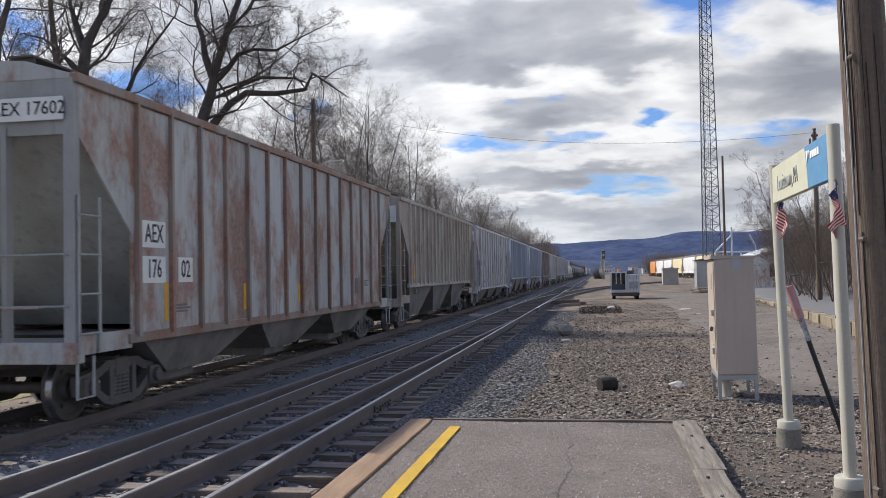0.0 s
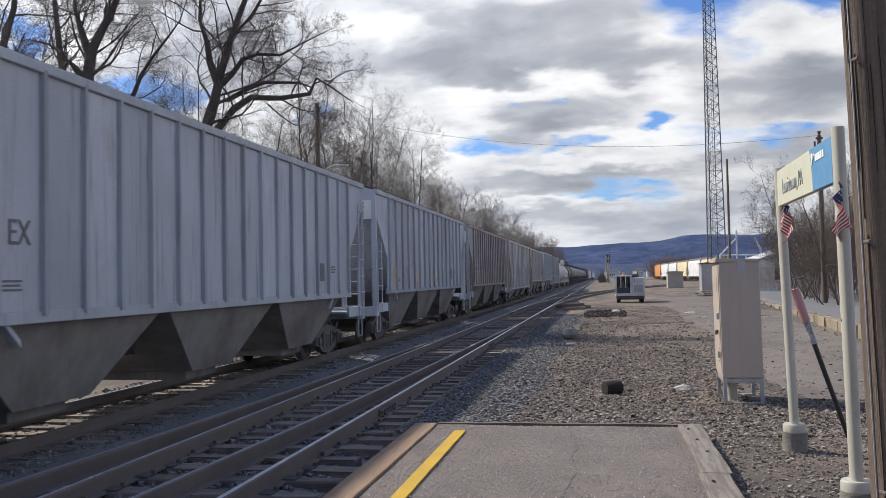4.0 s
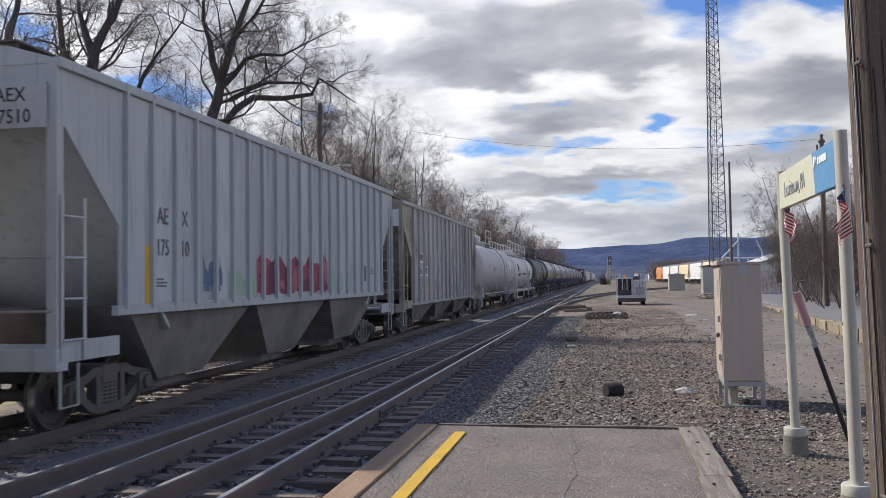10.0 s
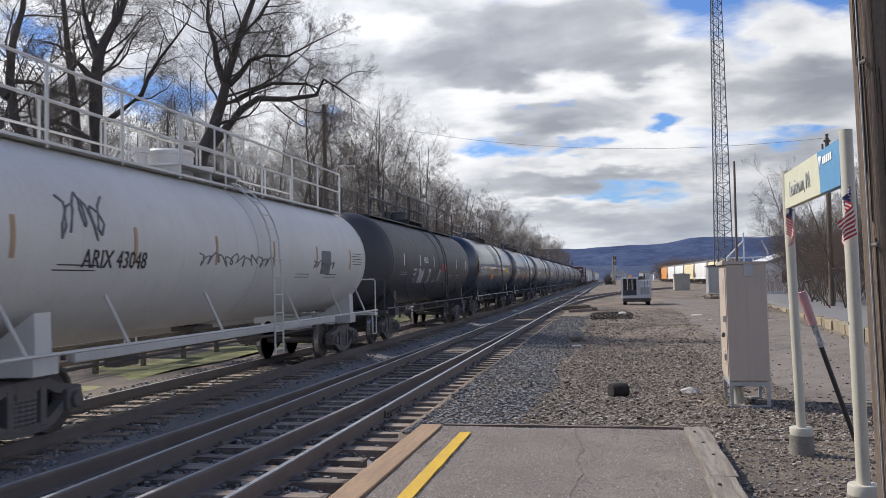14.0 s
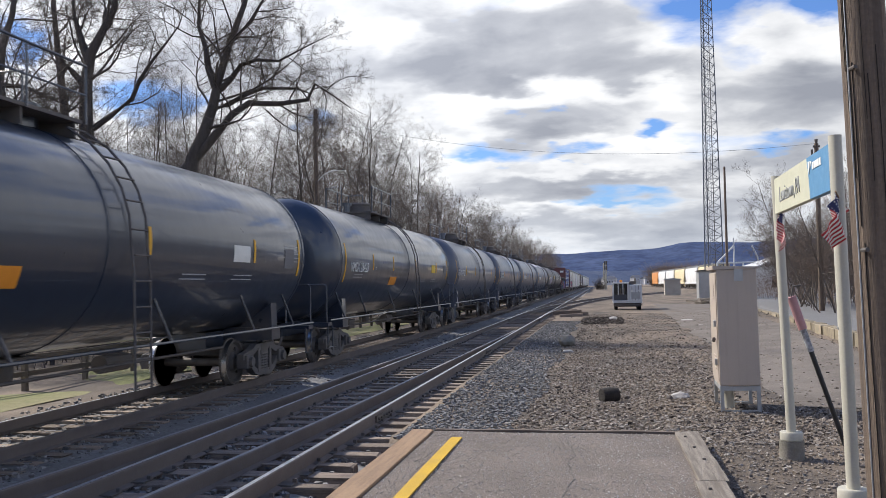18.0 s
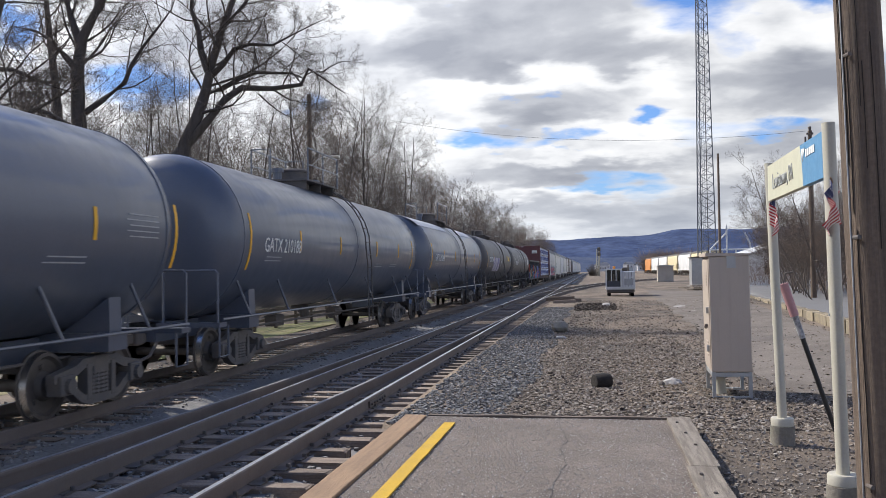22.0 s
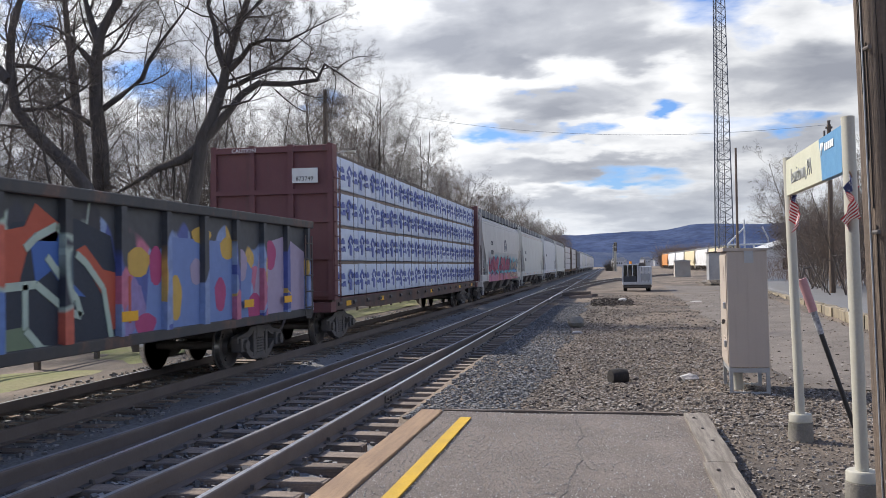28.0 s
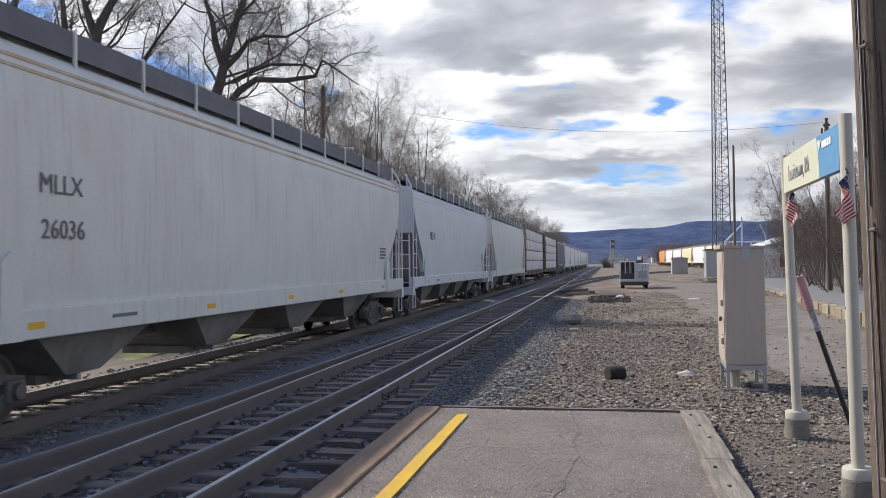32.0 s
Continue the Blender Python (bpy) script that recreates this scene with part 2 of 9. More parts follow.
M_RAILTOP = surface("polished_rail_head", (0.66, 0.67, 0.70), 0.3, 0.8, second=(0.5, 0.5, 0.52), scale=4, amount=0.4, fine_amount=0.05, bump=0.03)
M_RAILDULL = surface("dull_rail_head", (0.29, 0.28, 0.285), 0.5, 0.35, scale=4, amount=0.4, fine_amount=0.1, bump=0.05)
M_IRON = surface("dirty_cast_iron", (0.115, 0.105, 0.10), 0.8, 0.1, second=(0.14, 0.115, 0.10), scale=3.0, amount=0.7, fine=40, bump=0.3)
M_TRUCK = surface("black_greasy_cast_steel", (0.11, 0.103, 0.102), 0.75, 0.1, second=(0.15, 0.132, 0.12), scale=4.0, amount=0.7, fine=40, bump=0.3)
M_WHEEL = surface("wheel_steel", (0.12, 0.105, 0.095), 0.6, 0.3, second=(0.075, 0.065, 0.06), scale=4, amount=0.6, bump=0.1)
M_TREAD = surface("bright_wheel_tread", (0.55, 0.55, 0.56), 0.28, 1.0, bump=0.03, fine_amount=0.05)
M_GREYSTEEL = surface("galvanised_steel", (0.42, 0.43, 0.44), 0.5, 0.5, scale=3, amount=0.4, bump=0.1)
M_WHITETEXT = plain("white_lettering", (0.78, 0.78, 0.76), 0.7)
M_BLACKTEXT = plain("black_lettering", (0.035, 0.035, 0.04), 0.7)
M_GREYTEXT = plain("grey_lettering", (0.17, 0.17, 0.18), 0.7)
M_STRIPE = plain("yellow_reflective_tape", (0.80, 0.43, 0.03), 0.5)
M_ORANGE = plain("orange_placard", (0.80, 0.30, 0.03), 0.5)
M_WHITETAPE = plain("white_reflective_tape", (0.78, 0.78, 0.74), 0.5)
M_BLUEPATCH = plain("dark_blue_patch", (0.05, 0.065, 0.12), 0.6)


# ---- mesh helpers ----
def part(name, bm, material, parent=None, label="", smooth=False, m=None):
    """Link a bmesh as one mesh object, under a thing or a part if one is given."""
    me = bpy.data.meshes.new(name)
    bmesh.ops.recalc_face_normals(bm, faces=bm.faces)
    bm.to_mesh(me)
    bm.free()
    if smooth:
        for p in me.polygons:
            p.use_smooth = True
        if smooth != "all":
            me.set_sharp_from_angle(angle=radians(38))
    return piece(name, me, material, parent, label, m)


def piece(name, me, material, parent=None, label="", m=None):
    """An object on a mesh that may be shared."""
    if not me.materials:
        me.materials.append(material)
    ob = new(name, me)
    if parent is not None:
        ob.parent = parent
    if m is not None:
        ob.matrix_basis = m
    if label:
        ob["label"] = label
    return ob


def mesh_of(name, bm, smooth=False):
    me = bpy.data.meshes.new(name)
    bmesh.ops.recalc_face_normals(bm, faces=bm.faces)
    bm.to_mesh(me)
    bm.free()
    if smooth:
        for p in me.polygons:
            p.use_smooth = True
        me.set_sharp_from_angle(angle=radians(38))
    return me


def thing(name, label, category, group="", m=None, kind=""):
    ob = new(name)
    ob.empty_display_size = 0.3
    if m is not None:
        ob.matrix_basis = m
    return tagged(ob, label, category, group, kind)


def box(bm, x0, x1, y0, y1, z0, z1, bevel=0.0):
    vs = [bm.verts.new((x, y, z)) for x in (x0, x1) for y in (y0, y1) for z in (z0, z1)]
    fs = [bm.faces.new([vs[i] for i in q]) for q in ((0, 1, 3, 2), (4, 6, 7, 5), (0, 4, 5, 1), (2, 3, 7, 6), (0, 2, 6, 4), (1, 5, 7, 3))]
    if bevel:
        es = {e for f in fs for e in f.edges}
        bmesh.ops.bevel(bm, geom=list(es), offset=bevel, segments=2, affect="EDGES", profile=0.5)
    return bm


def tube(bm, p0, p1, r0, r1=None, n=8, cap=True):
    r1 = r0 if r1 is None else r1
    p0, p1 = Vector(p0), Vector(p1)
    d = (p1 - p0).normalized()
    a = d.orthogonal().normalized()
    b = d.cross(a)
    rings = []
    for p, r in ((p0, r0), (p1, r1)):
        rings.append([bm.verts.new(p + a * (math.cos(2 * math.pi * i / n) * r) + b * (math.sin(2 * math.pi * i / n) * r)) for i in range(n)])
    for i in range(n):
        bm.faces.new((rings[0][i], rings[0][(i + 1) % n], rings[1][(i + 1) % n], rings[1][i]))
    if cap:
        bm.faces.new(rings[0])
        bm.faces.new(rings[1])
    return bm


def pipe(bm, pts, r, n=6):
    """One bent rod through the points."""
    pts = [Vector(p) for p in pts]
    rings, a = [], None
    for i, p in enumerate(pts):
        d = (pts[min(i + 1, len(pts) - 1)] - pts[max(i - 1, 0)]).normalized()
        a = d.orthogonal() if a is None else a - d * a.dot(d)
        if a.length < 1e-4:
            a = d.orthogonal()
        a.normalize()
        b = d.cross(a)
        rings.append([p + a * (math.cos(2 * math.pi * k / n) * r) + b * (math.sin(2 * math.pi * k / n) * r) for k in range(n)])
    return loft(bm, rings)


def slab(bm, poly, axis, lo, hi):
    """A polygon given in the two other axes, extruded along axis from lo to hi."""
    def at(p, w):
        return {"x": (w, p[0], p[1]), "y": (p[0], w, p[1]), "z": (p[0], p[1], w)}[axis]
    a, b = [bm.verts.new(at(p, lo)) for p in poly], [bm.verts.new(at(p, hi)) for p in poly]
    bm.faces.new(a)
    bm.faces.new(b)
    for i in range(len(poly)):
        j = (i + 1) % len(poly)
        bm.faces.new((a[i], a[j], b[j], b[i]))
    return bm


def loft(bm, rings, close=True, cap=True):
    vs = [[bm.verts.new(p) for p in r] for r in rings]
    n = len(rings[0])
    for a, b in zip(vs, vs[1:]):
        for i in range(n if close else n - 1):
            j = (i + 1) % n
            bm.faces.new((a[i], a[j], b[j], b[i]))
    if cap and close:
        bm.faces.new(vs[0])
        bm.faces.new(vs[-1])
    return bm


def lettering(name, body, size, material, parent, m, label="", depth=0.004, width=1.0, thin=0.0):
    """Raised words in the built-in font, centred on the pose m, facing its +z."""
    cu = bpy.data.curves.new(name, "FONT")
    cu.body, cu.size, cu.extrude, cu.offset = body, size, depth, -thin
    cu.align_x, cu.align_y = "CENTER", "CENTER"
    cu.resolution_u = 2
    tmp = bpy.data.objects.new(name, cu)
    me = bpy.data.meshes.new_from_object(tmp)
    bpy.data.objects.remove(tmp)
    if width != 1.0:
        me.transform(Matrix.Diagonal((width, 1, 1, 1)))
    return piece(name, me, material, parent, label, m)


BM = bmesh.new


# ---- the ground ----
def spaced(lo, hi, centre, first, grow):
    out, d = [centre], first
    a = centre
    while a < hi:
        a += d
        d *= grow
        out.append(min(a, hi))
    a, d = centre, first
    while a > lo:
        a -= d
        d *= grow
        out.insert(0, max(a, lo))
    return out


def ground_height(x, y):
    n = noise.noise((x * 0.35, y * 0.22, 0)) * 0.05 + noise.noise((x * 1.3, y * 0.9, 4)) * 0.018
    if x > (-2.6 if y > 10.4 else -2.265):
        z = -0.13
        z -= 0.05 * max(0.0, min(1.0, (y - 16) / 20))
        z += 0.17 * max(0.0, min(1.0, (x - 3.6) / 2.6)) * max(0.0, min(1.0, (62 - y) / 14))
    elif x > -11.2:
        z = -0.48
    else:
        z = -0.52 - 0.03 * min(20.0, -11.2 - x)
    far = max(abs(x), abs(y)) / 300
    return z + n * (1 if far < 1 else 1 / far) - (0.0 if y < 700 else (y - 700) * 0.004)


def build_ground():
    xs, ys = spaced(-900, 900, 0.5, 0.3, 1.07), spaced(-700, 2600, 14.0, 0.4, 1.06)
    xs = sorted(set(xs + [-2.6, -2.61, -2.26, -2.27, -11.2, -11.21]))
    verts = [(x, y, ground_height(x, y)) for y in ys for x in xs]
    w = len(xs)
    faces = [(j * w + i, j * w + i + 1, (j + 1) * w + i + 1, (j + 1) * w + i) for j in range(len(ys) - 1) for i in range(w - 1)]
    me = bpy.data.meshes.new("ground")
    me.from_pydata(verts, [], faces)
    for p in me.polygons:
        p.use_smooth = True
    tagged(piece("ground", me, M_GROUND), "stony grey-brown railway yard ground with dirt patches", "ground", kind="structure")
    # packed grey lane beside the yard road
    ys = [13.5 + 0.8 * i for i in range(80)]
    verts, w = [], 9
    for y in ys:
        lo, hi_ = 2.5 + 0.35 * noise.noise((y * 0.35, 2, 0)) + 0.02 * (y - 13), 5.6 + 0.3 * noise.noise((y * 0.3, 6, 0)) + 0.07 * (y - 13)
        for i in range(w):
            x = lo + (hi_ - lo) * i / (w - 1)
            verts.append((x, y, ground_height(x, y) + (0.012 if 0 < i < w - 1 else -0.03)))
    faces = [(j * w + i, j * w + i + 1, (j + 1) * w + i + 1, (j + 1) * w + i) for j in range(len(ys) - 1) for i in range(w - 1)]
    me = bpy.data.meshes.new("gravel_lane")
    me.from_pydata(verts, [], faces)
    for p in me.polygons:
        p.use_smooth = True
    tagged(piece("gravel_lane", me, M_LANE), "smooth packed grey gravel lane through the yard", "lane", kind="structure")
    # winter grass beyond the main line
    xs, ys = spaced(-140, -11.0, -14, 0.7, 1.12), spaced(-60, 380, 20, 0.8, 1.07)
    verts = [(x, y, -0.47 - 0.045 * min(25.0, -11.0 - x) + noise.noise((x * 0.5, y * 0.4, 9)) * 0.06) for y in ys for x in xs]
    w = len(xs)
    faces = [(j * w + i, j * w + i + 1, (j + 1) * w + i + 1, (j + 1) * w + i) for j in range(len(ys) - 1) for i in range(w - 1)]
    me = bpy.data.meshes.new("grass_field")
    me.from_pydata(verts, [], faces)
    for p in me.polygons:
        p.use_smooth = True
    tagged(piece("grass_field", me, M_GRASS), "pale winter grass strip beyond the railway", "grass", kind="structure")


build_ground()

NEAR_X, MAIN_X, MAIN_Z, HALF = -3.83, -8.1, -0.21, 0.752


def bed(name, label, cx, top, half, foot, foot_z, y0, y1, material):
    bm = BM()
    ys = spaced(y0, y1, 12, 0.7, 1.05)
    prof = [(-foot, foot_z), (-half, top), (-half * 0.5, top - 0.012), (0, top - 0.02), (half * 0.5, top - 0.012), (half, top), (foot, foot_z)]
    rings = [[(cx + x, y, z + noise.noise((x * 2, y * 0.8, 2)) * 0.025) for x, z in prof] for y in ys]
    loft(bm, rings, close=False)
    tagged(part(name, bm, material, smooth="all"), label, "ballast", kind="structure")


bed("near_ballast", "grey crushed-stone bed under the siding", NEAR_X, -0.222, 0.95, 2.35, -0.46, -60, 420, M_BALLAST)
bed("main_ballast", "dark crushed-stone bed under the main line", MAIN_X, MAIN_Z - 0.19, 1.5, 2.7, -0.60, -60, 420, M_DARKBALLAST)


def rail_run(track, pts, material_top, top=0.0, head=0.036, name="rail"):
    """One rail along points (x, y): foot, web and head, with its running surface as a part of its own."""
    prof = [(-0.075, -0.18), (0.075, -0.18), (0.075, -0.168), (0.012, -0.15), (0.012, -0.045), (head, -0.038), (head, -0.006), (head - 0.006, 0.0),
            (-head + 0.006, 0.0), (-head, -0.006), (-head, -0.038), (-0.012, -0.045), (-0.012, -0.15), (-0.075, -0.168)]
    bm = BM()
    loft(bm, [[(x + a, y, top + b) for a, b in prof] for x, y in pts])
    r = part(name, bm, M_RAIL, track)
    bm = BM()
    hw = head * 0.62
    loft(bm, [[(x - hw, y, top + 0.001), (x + hw, y, top + 0.001), (x + hw, y, top + 0.003), (x - hw, y, top + 0.003)] for x, y in pts])
    part("rail_head", bm, material_top, r, "worn running surface")
    return r


def straight(x, y0, y1, step=20.0):
    n = max(1, int((y1 - y0) / step))
    return [(x, y0 + (y1 - y0) * i / n) for i in range(n + 1)]


TIE_MESHES = []
for k in range(5):
    bm = BM()
    rnd = random.Random(40 + k)
    box(bm, -1.32 + rnd.uniform(-0.05, 0.05), 1.32 + rnd.uniform(-0.06, 0.06), -0.115, 0.115, -0.17, 0.0, 0.012)
    for v in bm.verts:
        v.co += Vector((rnd.uniform(-0.012, 0.012), rnd.uniform(-0.01, 0.01), rnd.uniform(-0.012, 0.004)))
    TIE_MESHES.append(mesh_of("sleeper", bm))
PLATE = mesh_of("tie_plate", box(BM(), -0.11, 0.11, -0.09, 0.09, 0.0, 0.014))
SPIKE = mesh_of("spike", box(BM(), -0.02, 0.02, -0.015, 0.015, 0.0, 0.05, 0.004))


def sleepers(track, cx, top, y0, y1, step, plates_to):
    rnd = random.Random(int(-cx * 10))
    y = y0
    while y < y1:
        t = piece("sleeper", TIE_MESHES[rnd.randrange(5)], M_TIE, track, "",
                  pose(cx + rnd.uniform(-0.05, 0.05), y + rnd.uniform(-0.03, 0.03), top - 0.165 + rnd.uniform(-0.008, 0.004), 0, 0, rnd.uniform(-1, 1)))
        if y < plates_to:
            for sx in (-HALF, HALF):
                piece("tie_plate", PLATE, M_IRON, t, "", pose(sx, 0, 0.0))
                for dx in (-0.095, 0.095):
                    piece("spike", SPIKE, M_IRON, t, "", pose(sx + dx, 0.05 if dx > 0 else -0.05, 0.0))
        y += step


def build_tracks():
    near = thing("siding_track", "siding track with polished rails and dark wooden sleepers", "railway track", kind="structure")
    rail_run(near, straight(NEAR_X - HALF, -60, 420), M_RAILTOP)
    rail_run(near, straight(NEAR_X + HALF, -60, 420), M_RAILTOP)
    # rails that swing away to the yard
    def swing(y):
        return 0.0 if y < 44 else ((y - 44) ** 2 / 800.0 if y < 150 else 14.05 + (y - 150) * 0.265)
    for sx in (-HALF, HALF):
        pts = [(NEAR_X + sx + swing(y) + (0.075 if y < 47 else 0.0), y) for y in [44.0 + 4 * i for i in range(30)]]
        rail_run(near, pts, M_RAILTOP, top=0.002, name="turnout_rail")
    # dull rails of the crossover that come in beside the running rails
    for sx, gauge in ((-HALF, ((-40, 6.5), (-10, 2.3), (0, 1.15), (6.8, 0.64), (9.5, 0.48), (13, 0.39), (19.6, 0.27), (25.8, 0.09), (27, 0.082))),
                      (HALF, ((-40, 6.5), (-10, 2.3), (0, 1.15), (5.9, 0.74), (8.1, 0.66), (11.3, 0.52), (14.2, 0.44), (19, 0.36), (28.5, 0.17), (33, 0.082)))):
        ys = np.linspace(-40, gauge[-1][0], 50)
        off = np.interp(ys, [g[0] for g in gauge], [g[1] for g in gauge])
        off = np.convolve(np.pad(off, 2, "edge"), np.ones(5) / 5, "valid")
        rail_run(near, [(NEAR_X + sx - o, y) for o, y in zip(off.tolist(), ys.tolist())], M_RAILDULL, top=-0.004, name="crossover_rail")
    # frog and guard rails
    for x, y0, y1 in ((NEAR_X + HALF - 0.12, 81, 91), (NEAR_X - HALF + 0.12, 82, 89)):
        rail_run(near, straight(x, y0, y1, 5), M_RAILTOP, top=0.0, name="guard_rail")
    sleepers(near, NEAR_X, 0.0, 3.2 - 0.545 * 24, 118, 0.545, 34)
    # joint bars on the near rail
    for y in (12.2, 24.0):
        bm = BM()
        box(bm, NEAR_X + HALF + 0.013, NEAR_X + HALF + 0.04, y - 0.45, y + 0.45, -0.14, -0.045, 0.006)
        for k in range(6):
            tube(bm, (NEAR_X + HALF + 0.04, y - 0.38 + k * 0.15, -0.09), (NEAR_X + HALF + 0.065, y - 0.38 + k * 0.15, -0.09), 0.018, n=6)
        part("joint_bar", bm, M_IRON, near)
    main = thing("main_track", "main line track under the passing freight train", "railway track", kind="structure")
    for sx in (-HALF, HALF):
        # near head takes the dark side steel: its backlit look put into colour
        rail_run(main, straight(MAIN_X + sx, -60, 420), M_RAILTOP if sx < 0 else M_RAIL, top=MAIN_Z)
    sleepers(main, MAIN_X, MAIN_Z, 5.0 - 0.545 * 28, 90, 0.545, 0)


build_tracks()


# ---- the platform ----
def build_platform():
    plat = thing("platform", "low asphalt station platform with worn timber edges", "platform", kind="structure")
    bm = BM()
    xs = [-1.97 + 2.76 * i / 26 for i in range(27)]
    ys = [-8 + 18.33 * i / 90 for i in range(91)]
    grid = [[bm.verts.new((x, y, noise.noise((x * 1.1, y * 0.8, 1)) * 0.012 - 0.004)) for x in xs] for y in ys]
    for a, b in zip(grid, grid[1:]):
        for i in range(len(xs) - 1):
            bm.faces.new((a[i], a[i + 1], b[i + 1], b[i]))
    edge = [v for v in grid[0]] + [r[-1] for r in grid[1:]] + grid[-1][-2::-1] + [r[0] for r in grid[-2:0:-1]]
    low = [bm.verts.new((v.co.x, v.co.y, -0.4)) for v in edge]
    for i in range(len(edge)):
        j = (i + 1) % len(edge)
        bm.faces.new((edge[i], low[i], low[j], edge[j]))
    part("asphalt", bm, M_ASPHALT, plat, "grey worn asphalt with pale stone chips", smooth=True)
    # crack lines: shallow tar-dark grooves
    rnd = random.Random(5)
    bm = BM()
    x, y = -0.42, 10.3
    pts = []
    while y > -2:
        pts.append((x, y))
        y -= 0.22
        x += rnd.uniform(-0.05, 0.05) - 0.006
    loft(bm, [[(px - 0.003, py, -0.014), (px + 0.003, py, -0.014), (px + 0.002, py, 0.0015 + 0.012 * noise.noise((px * 1.1, py * 0.8, 1))), (px - 0.002, py, 0.0015 + 0.012 * noise.noise((px * 1.1, py * 0.8, 1)))] for px, py in pts])
    part("crack", bm, surface("crack_filler", (0.12, 0.115, 0.11), 0.9), plat)
    bm = BM()
    rings = []
    for i in range(80):
        y = -7 + 16.86 * i / 79
        wob = noise.noise((y * 0.9, 3, 0)) * 0.012
        rings.append([(-1.690 + wob, y, 0.0), (-1.568 + wob + noise.noise((y * 3, 7, 0)) * 0.006, y, 0.0),
                      (-1.568 + wob + noise.noise((y * 3, 7, 0)) * 0.006, y, 0.0145), (-1.690 + wob, y, 0.0145)])
    loft(bm, rings)
    part("yellow_line", bm, M_YELLOW, plat, "yellow painted safety line")
    # timber edge beside the track
    for y0, y1, w in ((5.4, 10.31, 0.0), (0.2, 5.38, 0.01), (-5.0, 0.18, 0.0)):
        bm = BM()
        box(bm, -2.235 - w, -1.975, y0, y1, -0.28, 0.022, 0.012)
        bmesh.ops.subdivide_edges(bm, edges=[e for e in bm.edges if e.calc_length() > 3], cuts=12)
        for v in bm.verts:
            v.co.x += noise.noise((v.co.y * 1.1, v.co.z * 5, 3)) * 0.008
            v.co.z += noise.noise((v.co.y * 1.4, v.co.x * 5, 8)) * 0.007
        part("edge_timber", bm, M_TIMBER, plat, "brown squared edge timber")
    bm = BM()
    box(bm, -1.97, 0.80, 10.335, 10.40, -0.2, 0.02, 0.006)
    bmesh.ops.subdivide_edges(bm, edges=[e for e in bm.edges if e.calc_length() > 2], cuts=10)
    for v in bm.verts:
        v.co.z += noise.noise((v.co.x * 1.5, 5, 0)) * 0.012
    part("end_board", bm, surface("dark_end_board", (0.15, 0.12, 0.10), 0.9, stretch=(0.5, 6, 6), bump=0.5), plat, "dark weathered end board")
    for y0, y1, dx, tip in ((7.83, 10.26, 0.0, 0.04), (5.2, 7.79, -0.03, 0.02), (2.5, 5.17, -0.03, 0.0)):
        bm = BM()
        box(bm, 0.785 + dx, 1.04 + dx, y0, y1, -0.1, 0.03, 0.008)
        bmesh.ops.subdivide_edges(bm, edges=[e for e in bm.edges if e.calc_length() > 1.5], cuts=14)
        for v in bm.verts:
            v.co.x += noise.noise((v.co.y * 1.7, v.co.z * 4, dx * 9)) * 0.012
            v.co.z += noise.noise((v.co.y * 2.3, v.co.x * 7, 2)) * 0.012 + (tip if v.co.y > y1 - 0.1 else 0) * 0.3
        pl = part("plank", bm, M_PLANK, plat, "split grey plank")
        for k in range(3):
            bm = BM()
            tube(bm, (0.87 + dx + 0.03 * k, y1 - 0.3 - 0.62 * k, 0.02), (0.87 + dx + 0.03 * k, y1 - 0.3 - 0.62 * k, 0.045), 0.016, n=8)
            part("bolt", bm, M_IRON, pl)


build_platform()


# ---- loose stone ----
def stones(name, label, count, seed, place, size, material):
    rng = np.random.default_rng(seed)
    base = np.array([(x, y, z) for x in (-1, 1) for y in (-1, 1) for z in (-1, 1)], float)
    quads = np.array([(0, 1, 3, 2), (4, 6, 7, 5), (0, 4, 5, 1), (2, 3, 7, 6), (0, 2, 6, 4), (1, 5, 7, 3)])
    x, y, z = place(rng, count)
    s = size[0] + (size[1] - size[0]) * rng.random(count) ** 2.2
    v = base[None] * (0.55 + 0.45 * rng.random((count, 8, 3)))
    v *= (0.7 + 0.6 * rng.random((count, 1, 3))) * np.array([1, 1, 0.75])
    a, b = rng.random(count) * 6.283, rng.random(count) * 0.9 - 0.45
    ca, sa, cb, sb = np.cos(a), np.sin(a), np.cos(b), np.sin(b)
    vx = v[:, :, 0] * cb[:, None] + v[:, :, 2] * sb[:, None]
    vz = -v[:, :, 0] * sb[:, None] + v[:, :, 2] * cb[:, None]
    rx = vx * ca[:, None] - v[:, :, 1] * sa[:, None]
    ry = vx * sa[:, None] + v[:, :, 1] * ca[:, None]
    v = np.stack([rx, ry, vz], -1) * (s[:, None, None] * 0.5) + np.stack([x, y, z + s * 0.16], -1)[:, None]
    f = quads[None] + (np.arange(count) * 8)[:, None, None]
    me = bpy.data.meshes.new(name)
    me.from_pydata(v.reshape(-1, 3).tolist(), [], f.reshape(-1, 4).tolist())
    tagged(piece(name, me, material), label, "gravel", kind="stuff")


